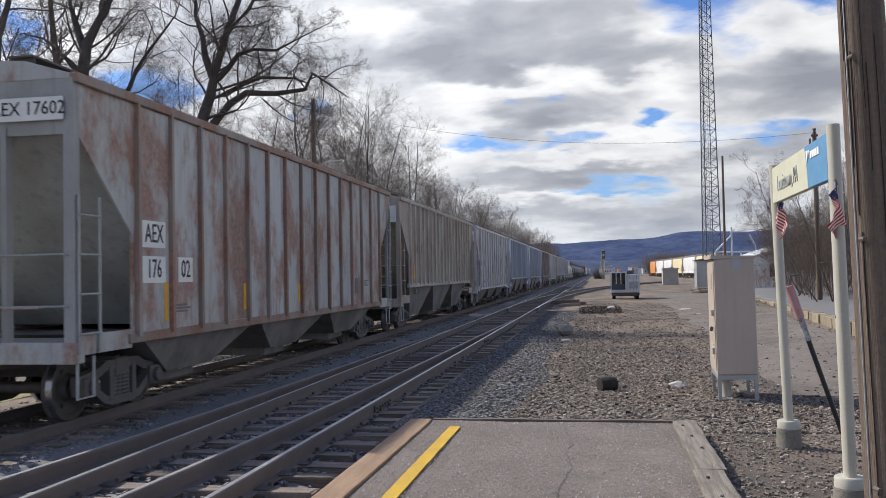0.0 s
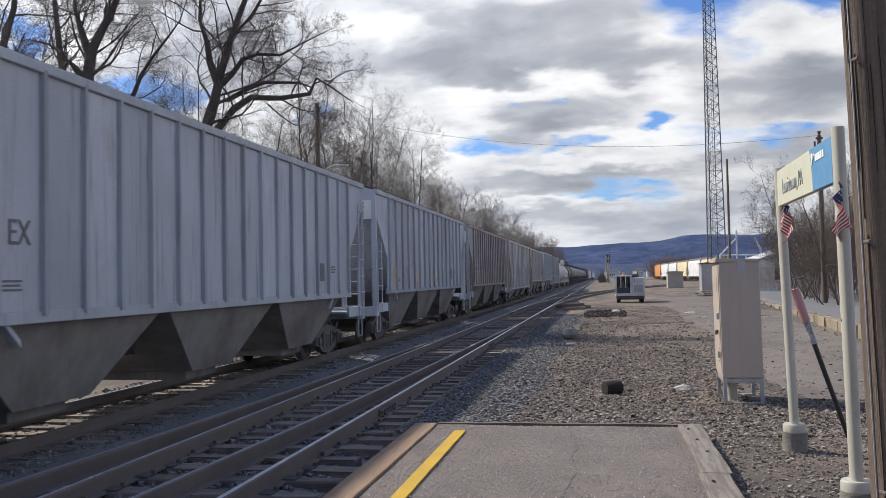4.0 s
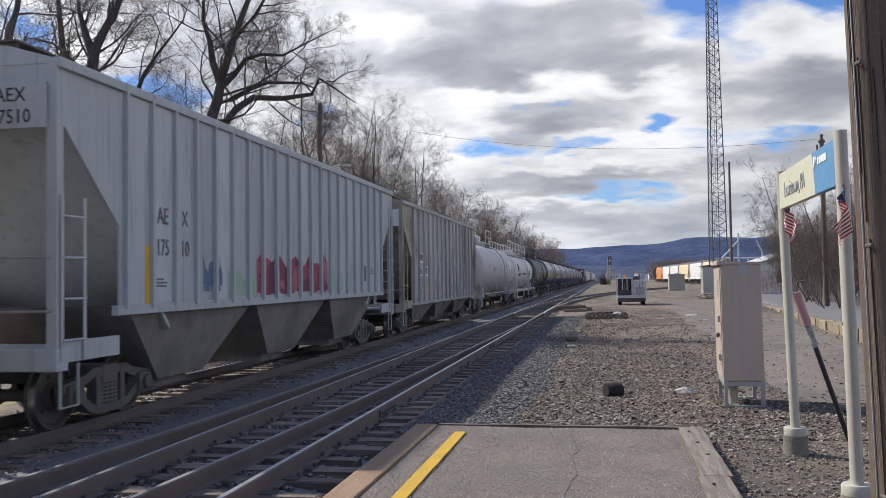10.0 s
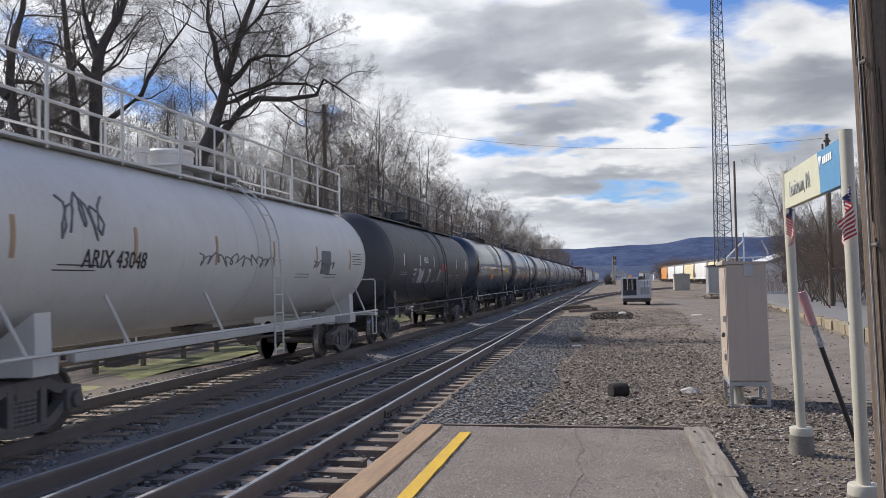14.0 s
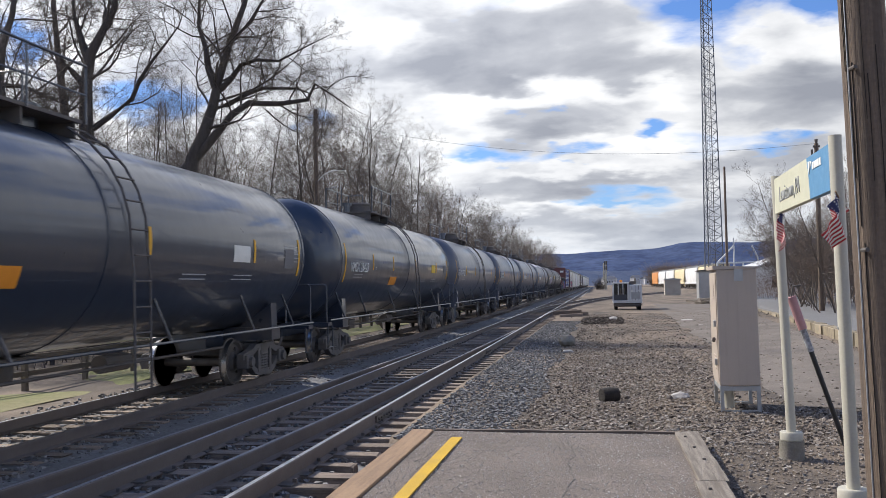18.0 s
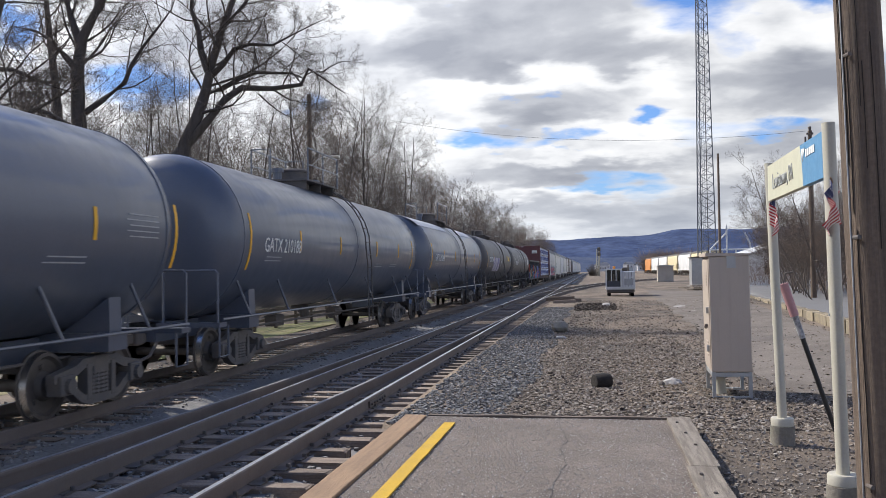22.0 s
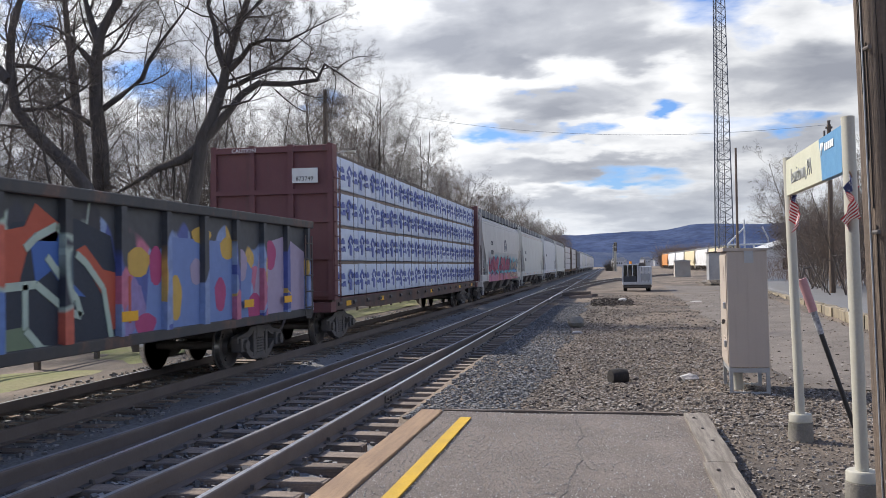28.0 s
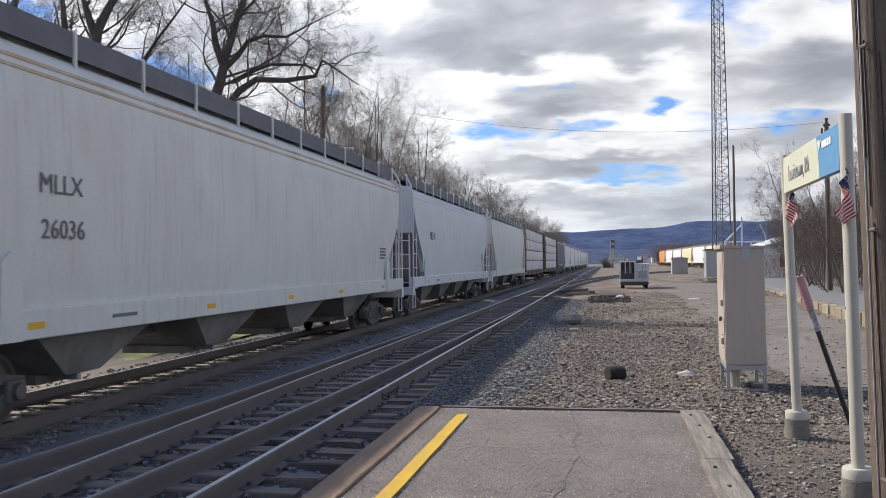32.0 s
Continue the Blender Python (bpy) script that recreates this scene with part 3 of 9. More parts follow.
def stone_material(name, light, dark, tint=(0.28, 0.22, 0.17)):
    m = bpy.data.materials.new(name)
    m.use_nodes = True
    nt = m.node_tree
    g = nt.nodes.new("ShaderNodeNewGeometry")
    r = nt.nodes.new("ShaderNodeValToRGB")
    r.color_ramp.elements[0].color, r.color_ramp.elements[1].color = (*dark, 1), (*light, 1)
    e = r.color_ramp.elements.new(0.62)
    e.color = (*tint, 1)
    nt.links.new(g.outputs["Random Per Island"], r.inputs[0])
    n = nt.nodes.new("ShaderNodeTexNoise")
    n.inputs["Scale"].default_value, n.inputs["Detail"].default_value = 45, 5
    mx = nt.nodes.new("ShaderNodeMix")
    mx.data_type, mx.blend_type = "RGBA", "MULTIPLY"
    mx.inputs[0].default_value = 0.5
    nt.links.new(r.outputs[0], mx.inputs[6])
    nt.links.new(n.outputs["Fac"], mx.inputs[7])
    b = nt.nodes["Principled BSDF"]
    nt.links.new(mx.outputs[2], b.inputs["Base Color"])
    b.inputs["Roughness"].default_value = 0.9
    return m


M_ST_YARD = stone_material("yard_stone", (0.44, 0.405, 0.365), (0.155, 0.133, 0.115), (0.28, 0.225, 0.178))
M_ST_TRACK = stone_material("track_stone", (0.42, 0.415, 0.415), (0.15, 0.147, 0.147), (0.26, 0.248, 0.236))


def gz(x, y):
    return np.array([ground_height(a, b) for a, b in zip(x, y)])


def yard(rng, n):
    y = 10.45 + 44 * rng.random(n) ** 2.4
    x = -2.3 + (5.6 + 0.22 * (y - 10)) * rng.random(n)
    x = np.where((x > 2.1) & (y > 13.5) & (rng.random(n) < 0.75), x - 3.0, x)
    x = np.where((x < -1.1) & (rng.random(n) < 0.8), x + 1.4, x)
    return x, y, gz(x, y)


def coarse(rng, n):
    y = 10.45 + 16 * rng.random(n) ** 1.8
    x = -1.9 + (5.4 + 0.2 * (y - 10)) * rng.random(n)
    x = np.where((x > 2.1) & (y > 13.5) & (rng.random(n) < 0.8), x - 3.0, x)
    x = np.where((x < -1.1) & (rng.random(n) < 0.85), x + 1.2, x)
    return x, y, gz(x, y)


def beside(rng, n):
    y = 2.0 + 8.6 * rng.random(n)
    x = 1.08 + 2.6 * rng.random(n)
    return x, y, gz(x, y)


def bank(rng, n):
    y = 10.5 + 34 * rng.random(n) ** 1.3
    x = -2.5 + (1.45 + 0.12 * np.sin(y * 0.9)) * rng.random(n)
    return x, y, np.maximum(gz(x, y), -0.235 - (x + 2.1) * 0.1)


def four_foot(rng, n):
    y = 4.5 + 32 * rng.random(n) ** 1.4
    x = -5.9 + 3.8 * rng.random(n)
    return x, y, np.where(np.abs(x - NEAR_X) < 0.95, -0.205, -0.222 - 0.17 * (np.abs(x - NEAR_X) - 0.95))


def six_foot(rng, n):
    y = 8.5 + 36 * rng.random(n) ** 1.4
    x = -10.4 + 4.6 * rng.random(n)
    z = np.where(np.abs(x - MAIN_X) < 1.6, MAIN_Z - 0.195, -0.47)
    return x, y, z


stones("yard_stones", "loose grey crushed stone on the yard", 42000, 1, yard, (0.013, 0.047), M_ST_YARD)
stones("coarse_yard_stones", "coarse grey-brown stone at the platform's end", 16000, 11, coarse, (0.016, 0.05), M_ST_YARD)
stones("dark_yard_stones", "dark dirt clods and stones scattered on the yard", 3200, 12, yard, (0.02, 0.07), stone_material("dark_yard_stone", (0.17, 0.145, 0.125), (0.04, 0.034, 0.03), (0.085, 0.066, 0.054)))
stones("platform_side_stones", "loose grey stone beside the platform", 10000, 2, beside, (0.012, 0.042), M_ST_YARD)
stones("ballast_bank_stones", "blue-grey ballast heaped beside the siding", 15000, 3, bank, (0.024, 0.058), stone_material("bank_stone", (0.33, 0.335, 0.345), (0.11, 0.11, 0.115), (0.19, 0.188, 0.192)))
stones("siding_stones", "dark ballast stones between the siding rails", 11000, 4, four_foot, (0.03, 0.07), M_ST_TRACK)
stones("main_stones", "dark ballast stones along the main line", 6000, 5, six_foot, (0.035, 0.08), M_ST_TRACK)
stones("platform_chips", "pale stone chips in the asphalt", 15000, 6,
       lambda rng, n: (-1.95 + 2.7 * rng.random(n), 4.5 + 5.8 * rng.random(n), np.full(n, 0.001)), (0.004, 0.013), stone_material("asphalt_chip", (0.85, 0.82, 0.78), (0.34, 0.32, 0.30), (0.60, 0.57, 0.53)))


# ---- the freight train ----
SPEED = 15.0
TRAIN = []          # (car, y of its middle at the start)
WHEELS = []         # (wheelset, y of its car at the start, its own place on the truck)


def car_paint(name, colour, second=None, rust=0.0, threshold=0.52, streak=0.35, rust_colour=(0.20, 0.088, 0.05), rough=0.62, soft=0.12,
              streak_colour=(0.10, 0.085, 0.075), coat=0.0, spec=0.4, spread=0.0, bump=0.12):
    if min(colour) > 0.2:
        colour = tuple(min(0.68, c * 1.17) for c in colour)
        second = tuple(min(0.62, c * 1.15) for c in second) if second else None
    return surface(name, colour, rough, 0.0, coat=coat, spec=spec, spread=spread, second=second, scale=0.9, amount=0.6, stretch=(1, 1, 0.6), fine=30, fine_amount=0.12, bump=bump,
                   bump_scale=4, rust=rust, threshold=threshold, streak=streak, rust_colour=rust_colour, soft=soft, streak_colour=streak_colour)


def graffiti_paint(name, palette, scale=1.6, seed=0.0, bare=None, wobble=0.8, outline=0.8):
    """Sprayed colour fields with pale outlines."""
    m = bpy.data.materials.new(name)
    m.use_nodes = True
    nt = m.node_tree
    N, L = nt.nodes.new, nt.links.new
    tc = N("ShaderNodeTexCoord")
    mp = N("ShaderNodeMapping")
    mp.inputs["Scale"].default_value, mp.inputs["Location"].default_value = (0.02, 1.15, 0.75), (seed, seed, seed)
    L(tc.outputs["Object"], mp.inputs[0])
    nz = N("ShaderNodeTexNoise")
    nz.inputs["Scale"].default_value, nz.inputs["Detail"].default_value = 1.3, 1.0
    L(mp.outputs[0], nz.inputs["Vector"])
    ad = N("ShaderNodeMix")
    ad.data_type, ad.blend_type = "RGBA", "ADD"
    ad.inputs[0].default_value = wobble
    L(mp.outputs[0], ad.inputs[6])
    L(nz.outputs["Color"], ad.inputs[7])
    vs = []
    for feature in ("F1", "DISTANCE_TO_EDGE"):
        v = N("ShaderNodeTexVoronoi")
        v.feature = feature
        v.inputs["Scale"].default_value = scale
        L(ad.outputs[2], v.inputs["Vector"])
        vs.append(v)
    ramp = N("ShaderNodeValToRGB")
    ramp.color_ramp.interpolation = "CONSTANT"
    els = ramp.color_ramp.elements
    els[0].color, els[1].color = (*palette[0], 1), (*palette[1], 1)
    els[1].position = 1.0 / len(palette)
    for i, c in enumerate(palette[2:], 2):
        e = els.new(i / len(palette))
        e.color = (*c, 1)
    sep = N("ShaderNodeSeparateColor")
    L(vs[0].outputs["Color"], sep.inputs[0])
    L(sep.outputs[0], ramp.inputs[0])
    edge = N("ShaderNodeMapRange")
    edge.inputs[1].default_value, edge.inputs[2].default_value, edge.inputs[3].default_value, edge.inputs[4].default_value = 0.015, 0.05, outline, 0.0
    L(vs[1].outputs["Distance"], edge.inputs[0])
    mx = N("ShaderNodeMix")
    mx.data_type = "RGBA"
    L(edge.outputs[0], mx.inputs[0])
    L(ramp.outputs[0], mx.inputs[6])
    mx.inputs[7].default_value = (*palette[-1], 1)
    colour = mx.outputs[2]
    big = N("ShaderNodeTexNoise")
    big.inputs["Scale"].default_value, big.inputs["Detail"].default_value = 0.9, 1.0
    L(mp.outputs[0], big.inputs["Vector"])
    worn = N("ShaderNodeTexNoise")
    worn.inputs["Scale"].default_value, worn.inputs["Detail"].default_value = 7.0, 6.0
    L(tc.outputs["Object"], worn.inputs["Vector"])
    if bare:
        # unpainted steel shows between the letters and above them
        sep2 = N("ShaderNodeSeparateXYZ")
        L(tc.outputs["Object"], sep2.inputs[0])
        hi = N("ShaderNodeMath")
        hi.operation = "MULTIPLY_ADD"
        L(sep2.outputs[2], hi.inputs[0])
        hi.inputs[1].default_value, hi.inputs[2].default_value = bare[1], bare[2]
        ad2 = N("ShaderNodeMath")
        L(big.outputs["Fac"], ad2.inputs[0])
        L(hi.outputs[0], ad2.inputs[1])
        st = N("ShaderNodeMapRange")
        st.inputs[1].default_value, st.inputs[2].default_value = 0.56, 0.585
        L(ad2.outputs[0], st.inputs[0])
        m2 = N("ShaderNodeMix")
        m2.data_type = "RGBA"
        L(st.outputs[0], m2.inputs[0])
        L(colour, m2.inputs[6])
        m2.inputs[7].default_value = (*bare[0], 1)
        colour = m2.outputs[2]
    m3 = N("ShaderNodeMix")
    m3.data_type, m3.blend_type = "RGBA", "MULTIPLY"
    m3.inputs[0].default_value = 0.55
    L(colour, m3.inputs[6])
    L(worn.outputs["Fac"], m3.inputs[7])
    gain = N("ShaderNodeMix")
    gain.data_type, gain.blend_type = "RGBA", "MULTIPLY"
    gain.inputs[0].default_value = 1.0
    gain.inputs[7].default_value = (1.3, 1.3, 1.3, 1)
    L(m3.outputs[2], gain.inputs[6])
    L(gain.outputs[2], nt.nodes["Principled BSDF"].inputs["Base Color"])
    nt.nodes["Principled BSDF"].inputs["Roughness"].default_value = 0.55
    return m


def halo_paint(name, colour, other, base, z0, z1):
    """Sprayed mist that thins out upwards into the paint beneath."""
    m = surface(name, colour, 0.6, second=other, scale=0.5, amount=1.0, fine_amount=0.05, bump=0.02)
    nt = m.node_tree
    N, L = nt.nodes.new, nt.links.new
    bsdf = nt.nodes["Principled BSDF"]
    paint = bsdf.inputs["Base Color"].links[0].from_socket
    tc, sep, nz = N("ShaderNodeTexCoord"), N("ShaderNodeSeparateXYZ"), N("ShaderNodeTexNoise")
    L(tc.outputs["Object"], sep.inputs[0])
    L(tc.outputs["Object"], nz.inputs["Vector"])
    nz.inputs["Scale"].default_value, nz.inputs["Detail"].default_value = 1.1, 4.0
    add = N("ShaderNodeMath")
    add.operation = "MULTIPLY_ADD"
    L(nz.outputs["Fac"], add.inputs[0])
    add.inputs[1].default_value = 1.1
    L(sep.outputs[2], add.inputs[2])
    r = N("ShaderNodeMapRange")
    r.interpolation_type = "SMOOTHSTEP"
    r.inputs[1].default_value, r.inputs[2].default_value = z0 + 0.5, z1 + 0.5
    L(add.outputs[0], r.inputs[0])
    mx = N("ShaderNodeMix")
    mx.data_type = "RGBA"
    L(r.outputs[0], mx.inputs[0])
    L(paint, mx.inputs[6])
    mx.inputs[7].default_value = (*base, 1)
    L(mx.outputs[2], bsdf.inputs["Base Color"])
    return m


def make_truck_meshes():
    bm = BM()
    slab(bm, [(-1.12, 0.50), (-1.12, 0.62), (-0.62, 0.70), (-0.45, 0.78), (0.45, 0.78), (0.62, 0.70), (1.12, 0.62), (1.12, 0.50), (0.60, 0.57), (0.40, 0.65), (-0.40, 0.65), (-0.60, 0.57)], "x", -0.07, 0.07)
    slab(bm, [(-0.98, 0.50), (-0.78, 0.50), (-0.45, 0.29), (-0.28, 0.25), (0.28, 0.25), (0.45, 0.29), (0.78, 0.50), (0.98, 0.50), (0.52, 0.19), (0.30, 0.13), (-0.30, 0.13), (-0.52, 0.19)], "x", -0.075, 0.075)
    for y in (-0.31, 0.31):
        box(bm, -0.08, 0.085, y - 0.06, y + 0.06, 0.2, 0.7, 0.01)
    for y in (-0.89, 0.89):
        box(bm, -0.10, 0.13, y - 0.17, y + 0.17, 0.33, 0.60, 0.02)
        tube(bm, (0.10, y, 0.457), (0.19, y, 0.457), 0.11, 0.10, 12)
    frame_mesh = mesh_of("side_frame", bm)
    bm = BM()
    # three coils side by side, drawn as one ribbed nest
    rings = []
    for k in range(13):
        r = 0.078 if k % 2 else 0.056
        z = 0.25 + 0.0275 * k
        out = []
        for i in range(24):
            a = 2 * math.pi * i / 24
            y = 0.16 * math.cos(a) * 1.45
            w = r * (0.55 + 0.45 * abs(math.cos(3.0 * y / 0.16 * math.pi / 2)))
            out.append((0.03 + w * math.sin(a), y, z))
        rings.append(out)
    loft(bm, rings)
    spring = mesh_of("spring_nest", bm)
    bm = BM()
    box(bm, -1.1, 1.1, -0.2, 0.2, 0.52, 0.80, 0.03)
    tube(bm, (0, 0, 0.78), (0, 0, 0.92), 0.2, n=14)
    bolster = mesh_of("truck_bolster", bm)
    bm = BM()
    tube(bm, (-1.05, 0, 0), (1.05, 0, 0), 0.085, n=12)
    for s in (-1, 1):
        rings = []
        for x, r in ((0.685, 0.49), (0.715, 0.49), (0.722, 0.46), (0.82, 0.452), (0.825, 0.40), (0.775, 0.36), (0.76, 0.20), (0.84, 0.16), (0.84, 0.09)):
            rings.append([(s * x, math.cos(2 * math.pi * i / 28) * r, math.sin(2 * math.pi * i / 28) * r) for i in range(28)])
        loft(bm, rings)
        rings = [[(s * x, math.cos(2 * math.pi * i / 28) * r, math.sin(2 * math.pi * i / 28) * r) for i in range(28)] for x, r in ((0.685, 0.49), (0.69, 0.2), (0.69, 0.09))]
        loft(bm, rings)
        # cast marks on the plate
        for k in range(3):
            a = 2 * math.pi * k / 3
            box(bm, s * 0.765 if s > 0 else s * 0.80, s * 0.80 if s > 0 else s * 0.765, 0.27 * math.cos(a) - 0.03, 0.27 * math.cos(a) + 0.03, 0.27 * math.sin(a) - 0.03, 0.27 * math.sin(a) + 0.03)
    wheelset = mesh_of("wheelset", bm, True)
    wheelset.materials.append(M_WHEEL)
    wheelset.materials.append(M_TREAD)
    for f in wheelset.polygons:
        c = f.center
        if abs(c.x) > 0.722 and math.hypot(c.y, c.z) > 0.425:
            f.material_index = 1
    return frame_mesh, spring, bolster, wheelset


SIDE_FRAME, SPRING, BOLSTER, WHEELSET = make_truck_meshes()
bm = BM()
box(bm, -0.09, 0.09, -0.75, 0.1, 0.72, 0.90, 0.02)
box(bm, -0.15, 0.15, -0.95, -0.70, 0.68, 0.98, 0.04)
box(bm, -0.14, -0.02, -1.05, -0.9, 0.70, 0.96, 0.03)
COUPLER = mesh_of("coupler", bm)
bm = BM()
pipe(bm, [(0.35, -0.1, 0.72), (0.36, -0.4, 0.50), (0.30, -0.75, 0.42), (0.22, -1.0, 0.55)], 0.03)
HOSE = mesh_of("brake_hose", bm)


def ladder_mesh(width, height, rungs, r=0.017):
    """A ladder in the yz plane: stiles and rungs, foot at the origin."""
    bm = BM()
    for y in (-width / 2, width / 2):
        box(bm, -0.008, 0.008, y - 0.028, y + 0.028, 0, height)
    for k in range(rungs):
        z = height * (k + 0.5) / rungs
        tube(bm, (0.02, -width / 2, z), (0.02, width / 2, z), r, n=6)
    return mesh_of("ladder", bm)


def grab_mesh(width, depth=0.07, r=0.013):
    bm = BM()
    pipe(bm, [(0, -width / 2, 0), (depth, -width / 2, 0), (depth, width / 2, 0), (0, width / 2, 0)], r)
    return mesh_of("grab_iron", bm)


LADDERS = {}


def ladder(width, height, rungs):
    key = (round(width, 2), round(height, 2), rungs)
    if key not in LADDERS:
        LADDERS[key] = ladder_mesh(*key)
    return LADDERS[key].copy()


GRAB = grab_mesh(0.5)
GRAB_WIDE = grab_mesh(1.2, 0.09, 0.016)


def running_gear(car, half, y0, inset=1.95, iron=None):
    """Two trucks, couplers and hoses under a car whose end sills are at -half and half."""
    iron = iron or M_IRON
    for sgn in (-1, 1):
        yc = sgn * (half - inset)
        b = piece("truck", BOLSTER, M_TRUCK, car, "dark cast-steel four-wheel truck", pose(0, yc, 0))
        for sx in (-1, 1):
            piece("side_frame", SIDE_FRAME, M_TRUCK, b, "", pose(sx * 1.02, 0, 0, 0, 0, 0 if sx > 0 else 180))
            piece("spring_nest", SPRING, M_TRUCK, b, "", pose(sx * 1.02, 0, 0))
        for dy in (-0.89, 0.89):
            w = piece("wheelset", WHEELSET, M_WHEEL, b, "", pose(0, dy, 0.457))
            WHEELS.append((w, y0 + yc + dy, dy))
        piece("coupler", COUPLER, M_IRON, car, "", pose(0, sgn * half, 0, 0, 0, 0 if sgn < 0 else 180))
        piece("brake_hose", HOSE, M_IRON, car, "", pose(0, sgn * half, 0, 0, 0, 0 if sgn < 0 else 180))


def start_car(name, label, s, length, group="cars of the freight train"):
    y0 = s + length / 2
    car = thing(name, label, "railway car", group, pose(MAIN_X, y0, MAIN_Z))
    TRAIN.append((car, y0))
    return car, y0


def side_pose(x, y, z):
    return pose(x, y, z, 90, 0, 90)


def plate(name, car, x, y, z, w, h, material, label=""):
    bm = BM()
    box(bm, x, x + 0.006, y - w / 2, y + w / 2, z - h / 2, z + h / 2)
    return part(name, bm, material, car, label)


def bars(name, car, x, y, z, w, rows, h, material):
    """Small print that cannot be read: plain bars."""
    bm = BM()
    rnd = random.Random(int(abs(y) * 100 + z * 10))
    for k in range(rows):
        a = w * rnd.uniform(0.7, 1.0)
        box(bm, x, x + 0.004, y - w / 2, y - w / 2 + a, z - k * h * 1.8 - h, z - k * h * 1.8)
    return part(name, bm, material, car)


M_PALECAP = surface("pale_top_band_tone", (0.52, 0.54, 0.58), 0.4, second=(0.40, 0.42, 0.46), scale=1.2, amount=0.6, bump=0.02)
M_FADEDTEXT = plain("faded_white_lettering", (0.42, 0.43, 0.44), 0.7)
M_CHUTE = surface("dirty_chute_steel", (0.24, 0.225, 0.215), 0.85, second=(0.13, 0.115, 0.105), scale=0.9, amount=0.9, streak=0.5)


def ribbed_hopper(s, nxt, label, paint, ribs_paint, low, ribs=17, end_text="", side_text=(), text_material=None, patch=None, text_y=1.0, text_z=2.55,
                  text_size=0.42, roof=None, tape=(), bays=None, dark_bays=(), dark_paint=None, end_paint=None, top=4.55, plate_back=True):
    """A covered hopper with upright side posts. low: height of the side's lower edge over the rail."""
    L = nxt - s - 1.4
    h = L / 2
    car, y0 = start_car("covered_hopper_car", label, s, L)
    ins = 1.45
    poly = [(-h + 0.06, top), (-h + 0.06, top - 0.65), (-h + ins, top - 1.95), (-h + ins, low), (h - ins, low), (h - ins, top - 1.95), (h - 0.06, top - 0.65), (h - 0.06, top)]
    for sx in (-1, 1):
        bm = BM()
        slab(bm, poly, "x", sx * 1.50, sx * 1.535)
        part("side_sheet", bm, paint, car, "weathered steel side")
    # slope sheets and ends
    end_paint = end_paint or paint
    for sg in (-1, 1):
        bm = BM()
        slab(bm, [(sg * (h - 0.10), top - 0.58), (sg * (h - 0.10), top - 0.66), (sg * (h - 2.95), 1.24), (sg * (h - 2.95), 1.32)], "x", -1.49, 1.49)
        part("slope_sheet", bm, end_paint, car, "dusty sloping end sheet")
        bm = BM()
        slab(bm, [(-1.5, top - 0.72), (1.5, top - 0.72), (1.5, top), (0.9, top + 0.24), (0, top + 0.30), (-0.9, top + 0.24), (-1.5, top)], "y", sg * (h - 0.10), sg * (h - 0.05))
        part("end_sheet", bm, end_paint, car)
        for x in (-1.47, -0.55, 0.55, 1.47):
            w = 0.07 if abs(x) > 1 else 0.035
            bm = BM()
            box(bm, x - w, x + w, min(sg * (h - 0.16), sg * (h - 0.02)), max(sg * (h - 0.16), sg * (h - 0.02)), 1.0, top - 0.6 if abs(x) < 1 else top)
            part("end_post", bm, end_paint, car)
        bm = BM()
        box(bm, -1.55, 1.55, min(sg * (h - 0.25), sg * h), max(sg * (h - 0.25), sg * h), 0.88, 1.16, 0.015)
        part("end_sill", bm, paint, car)
        bm = BM()
        box(bm, -1.45, 1.45, min(sg * (h - 1.5), sg * (h - 0.2)), max(sg * (h - 1.5), sg * (h - 0.2)), 1.08, 1.12)
        part("end_platform", bm, end_paint, car)
        for sx in (-1, 1):
            if sg * sx < 0:
                piece("ladder", ladder(0.48, 2.05, 4), end_paint, car, "", pose(sx * 1.56, sg * (h - 0.34), 1.0, 0, 0, 0 if sx > 0 else 180))
                for z in (1.62, 2.28):
                    piece("grab_bar", GRAB_WIDE, end_paint, car, "", pose(sx * 0.86, sg * (h - 0.02), z, 0, 0, 90 * sg))
            else:
                piece("ladder", ladder(0.44, top - 1.45, 7), end_paint, car, "", pose(sx * 1.56, sg * (h - 0.30), 0.95, 0, 0, 0 if sx > 0 else 180))
                piece("ladder", ladder(0.46, 2.4, 7), end_paint, car, "", pose(sx * 1.15, sg * (h + 0.01), 1.05, 0, 0, 90 * sg))
            bm = BM()
            pipe(bm, [(sx * 1.5, sg * (h - 0.15), 0.95), (sx * 1.5, sg * (h - 0.15), 0.42), (sx * 1.5, sg * (h - 0.52), 0.42), (sx * 1.5, sg * (h - 0.52), 0.95)], 0.022)
            part("stirrup", bm, M_GREYSTEEL, car)
            bm = BM()
            box(bm, sx * 1.46, sx * 1.53, min(sg * (h - ins), sg * (h - 0.1)), max(sg * (h - ins), sg * (h - 0.1)), 0.98, 1.24)
            part("corner_sill", bm, paint, car)
        piece("grab_iron", GRAB, ribs_paint, car, "", pose(0.85, sg * (h + 0.02), 1.6, 0, 0, 90 * sg))
        bm = BM()
        tube(bm, (-0.75, sg * (h - 0.1), 2.3), (-0.75, sg * (h + 0.09), 2.3), 0.03, n=6)
        for k in range(4):
            a = k * math.pi / 4
            tube(bm, (-0.75 - 0.26 * math.cos(a), sg * (h + 0.08), 2.3 - 0.26 * math.sin(a)), (-0.75 + 0.26 * math.cos(a), sg * (h + 0.08), 2.3 + 0.26 * math.sin(a)), 0.012, n=5)
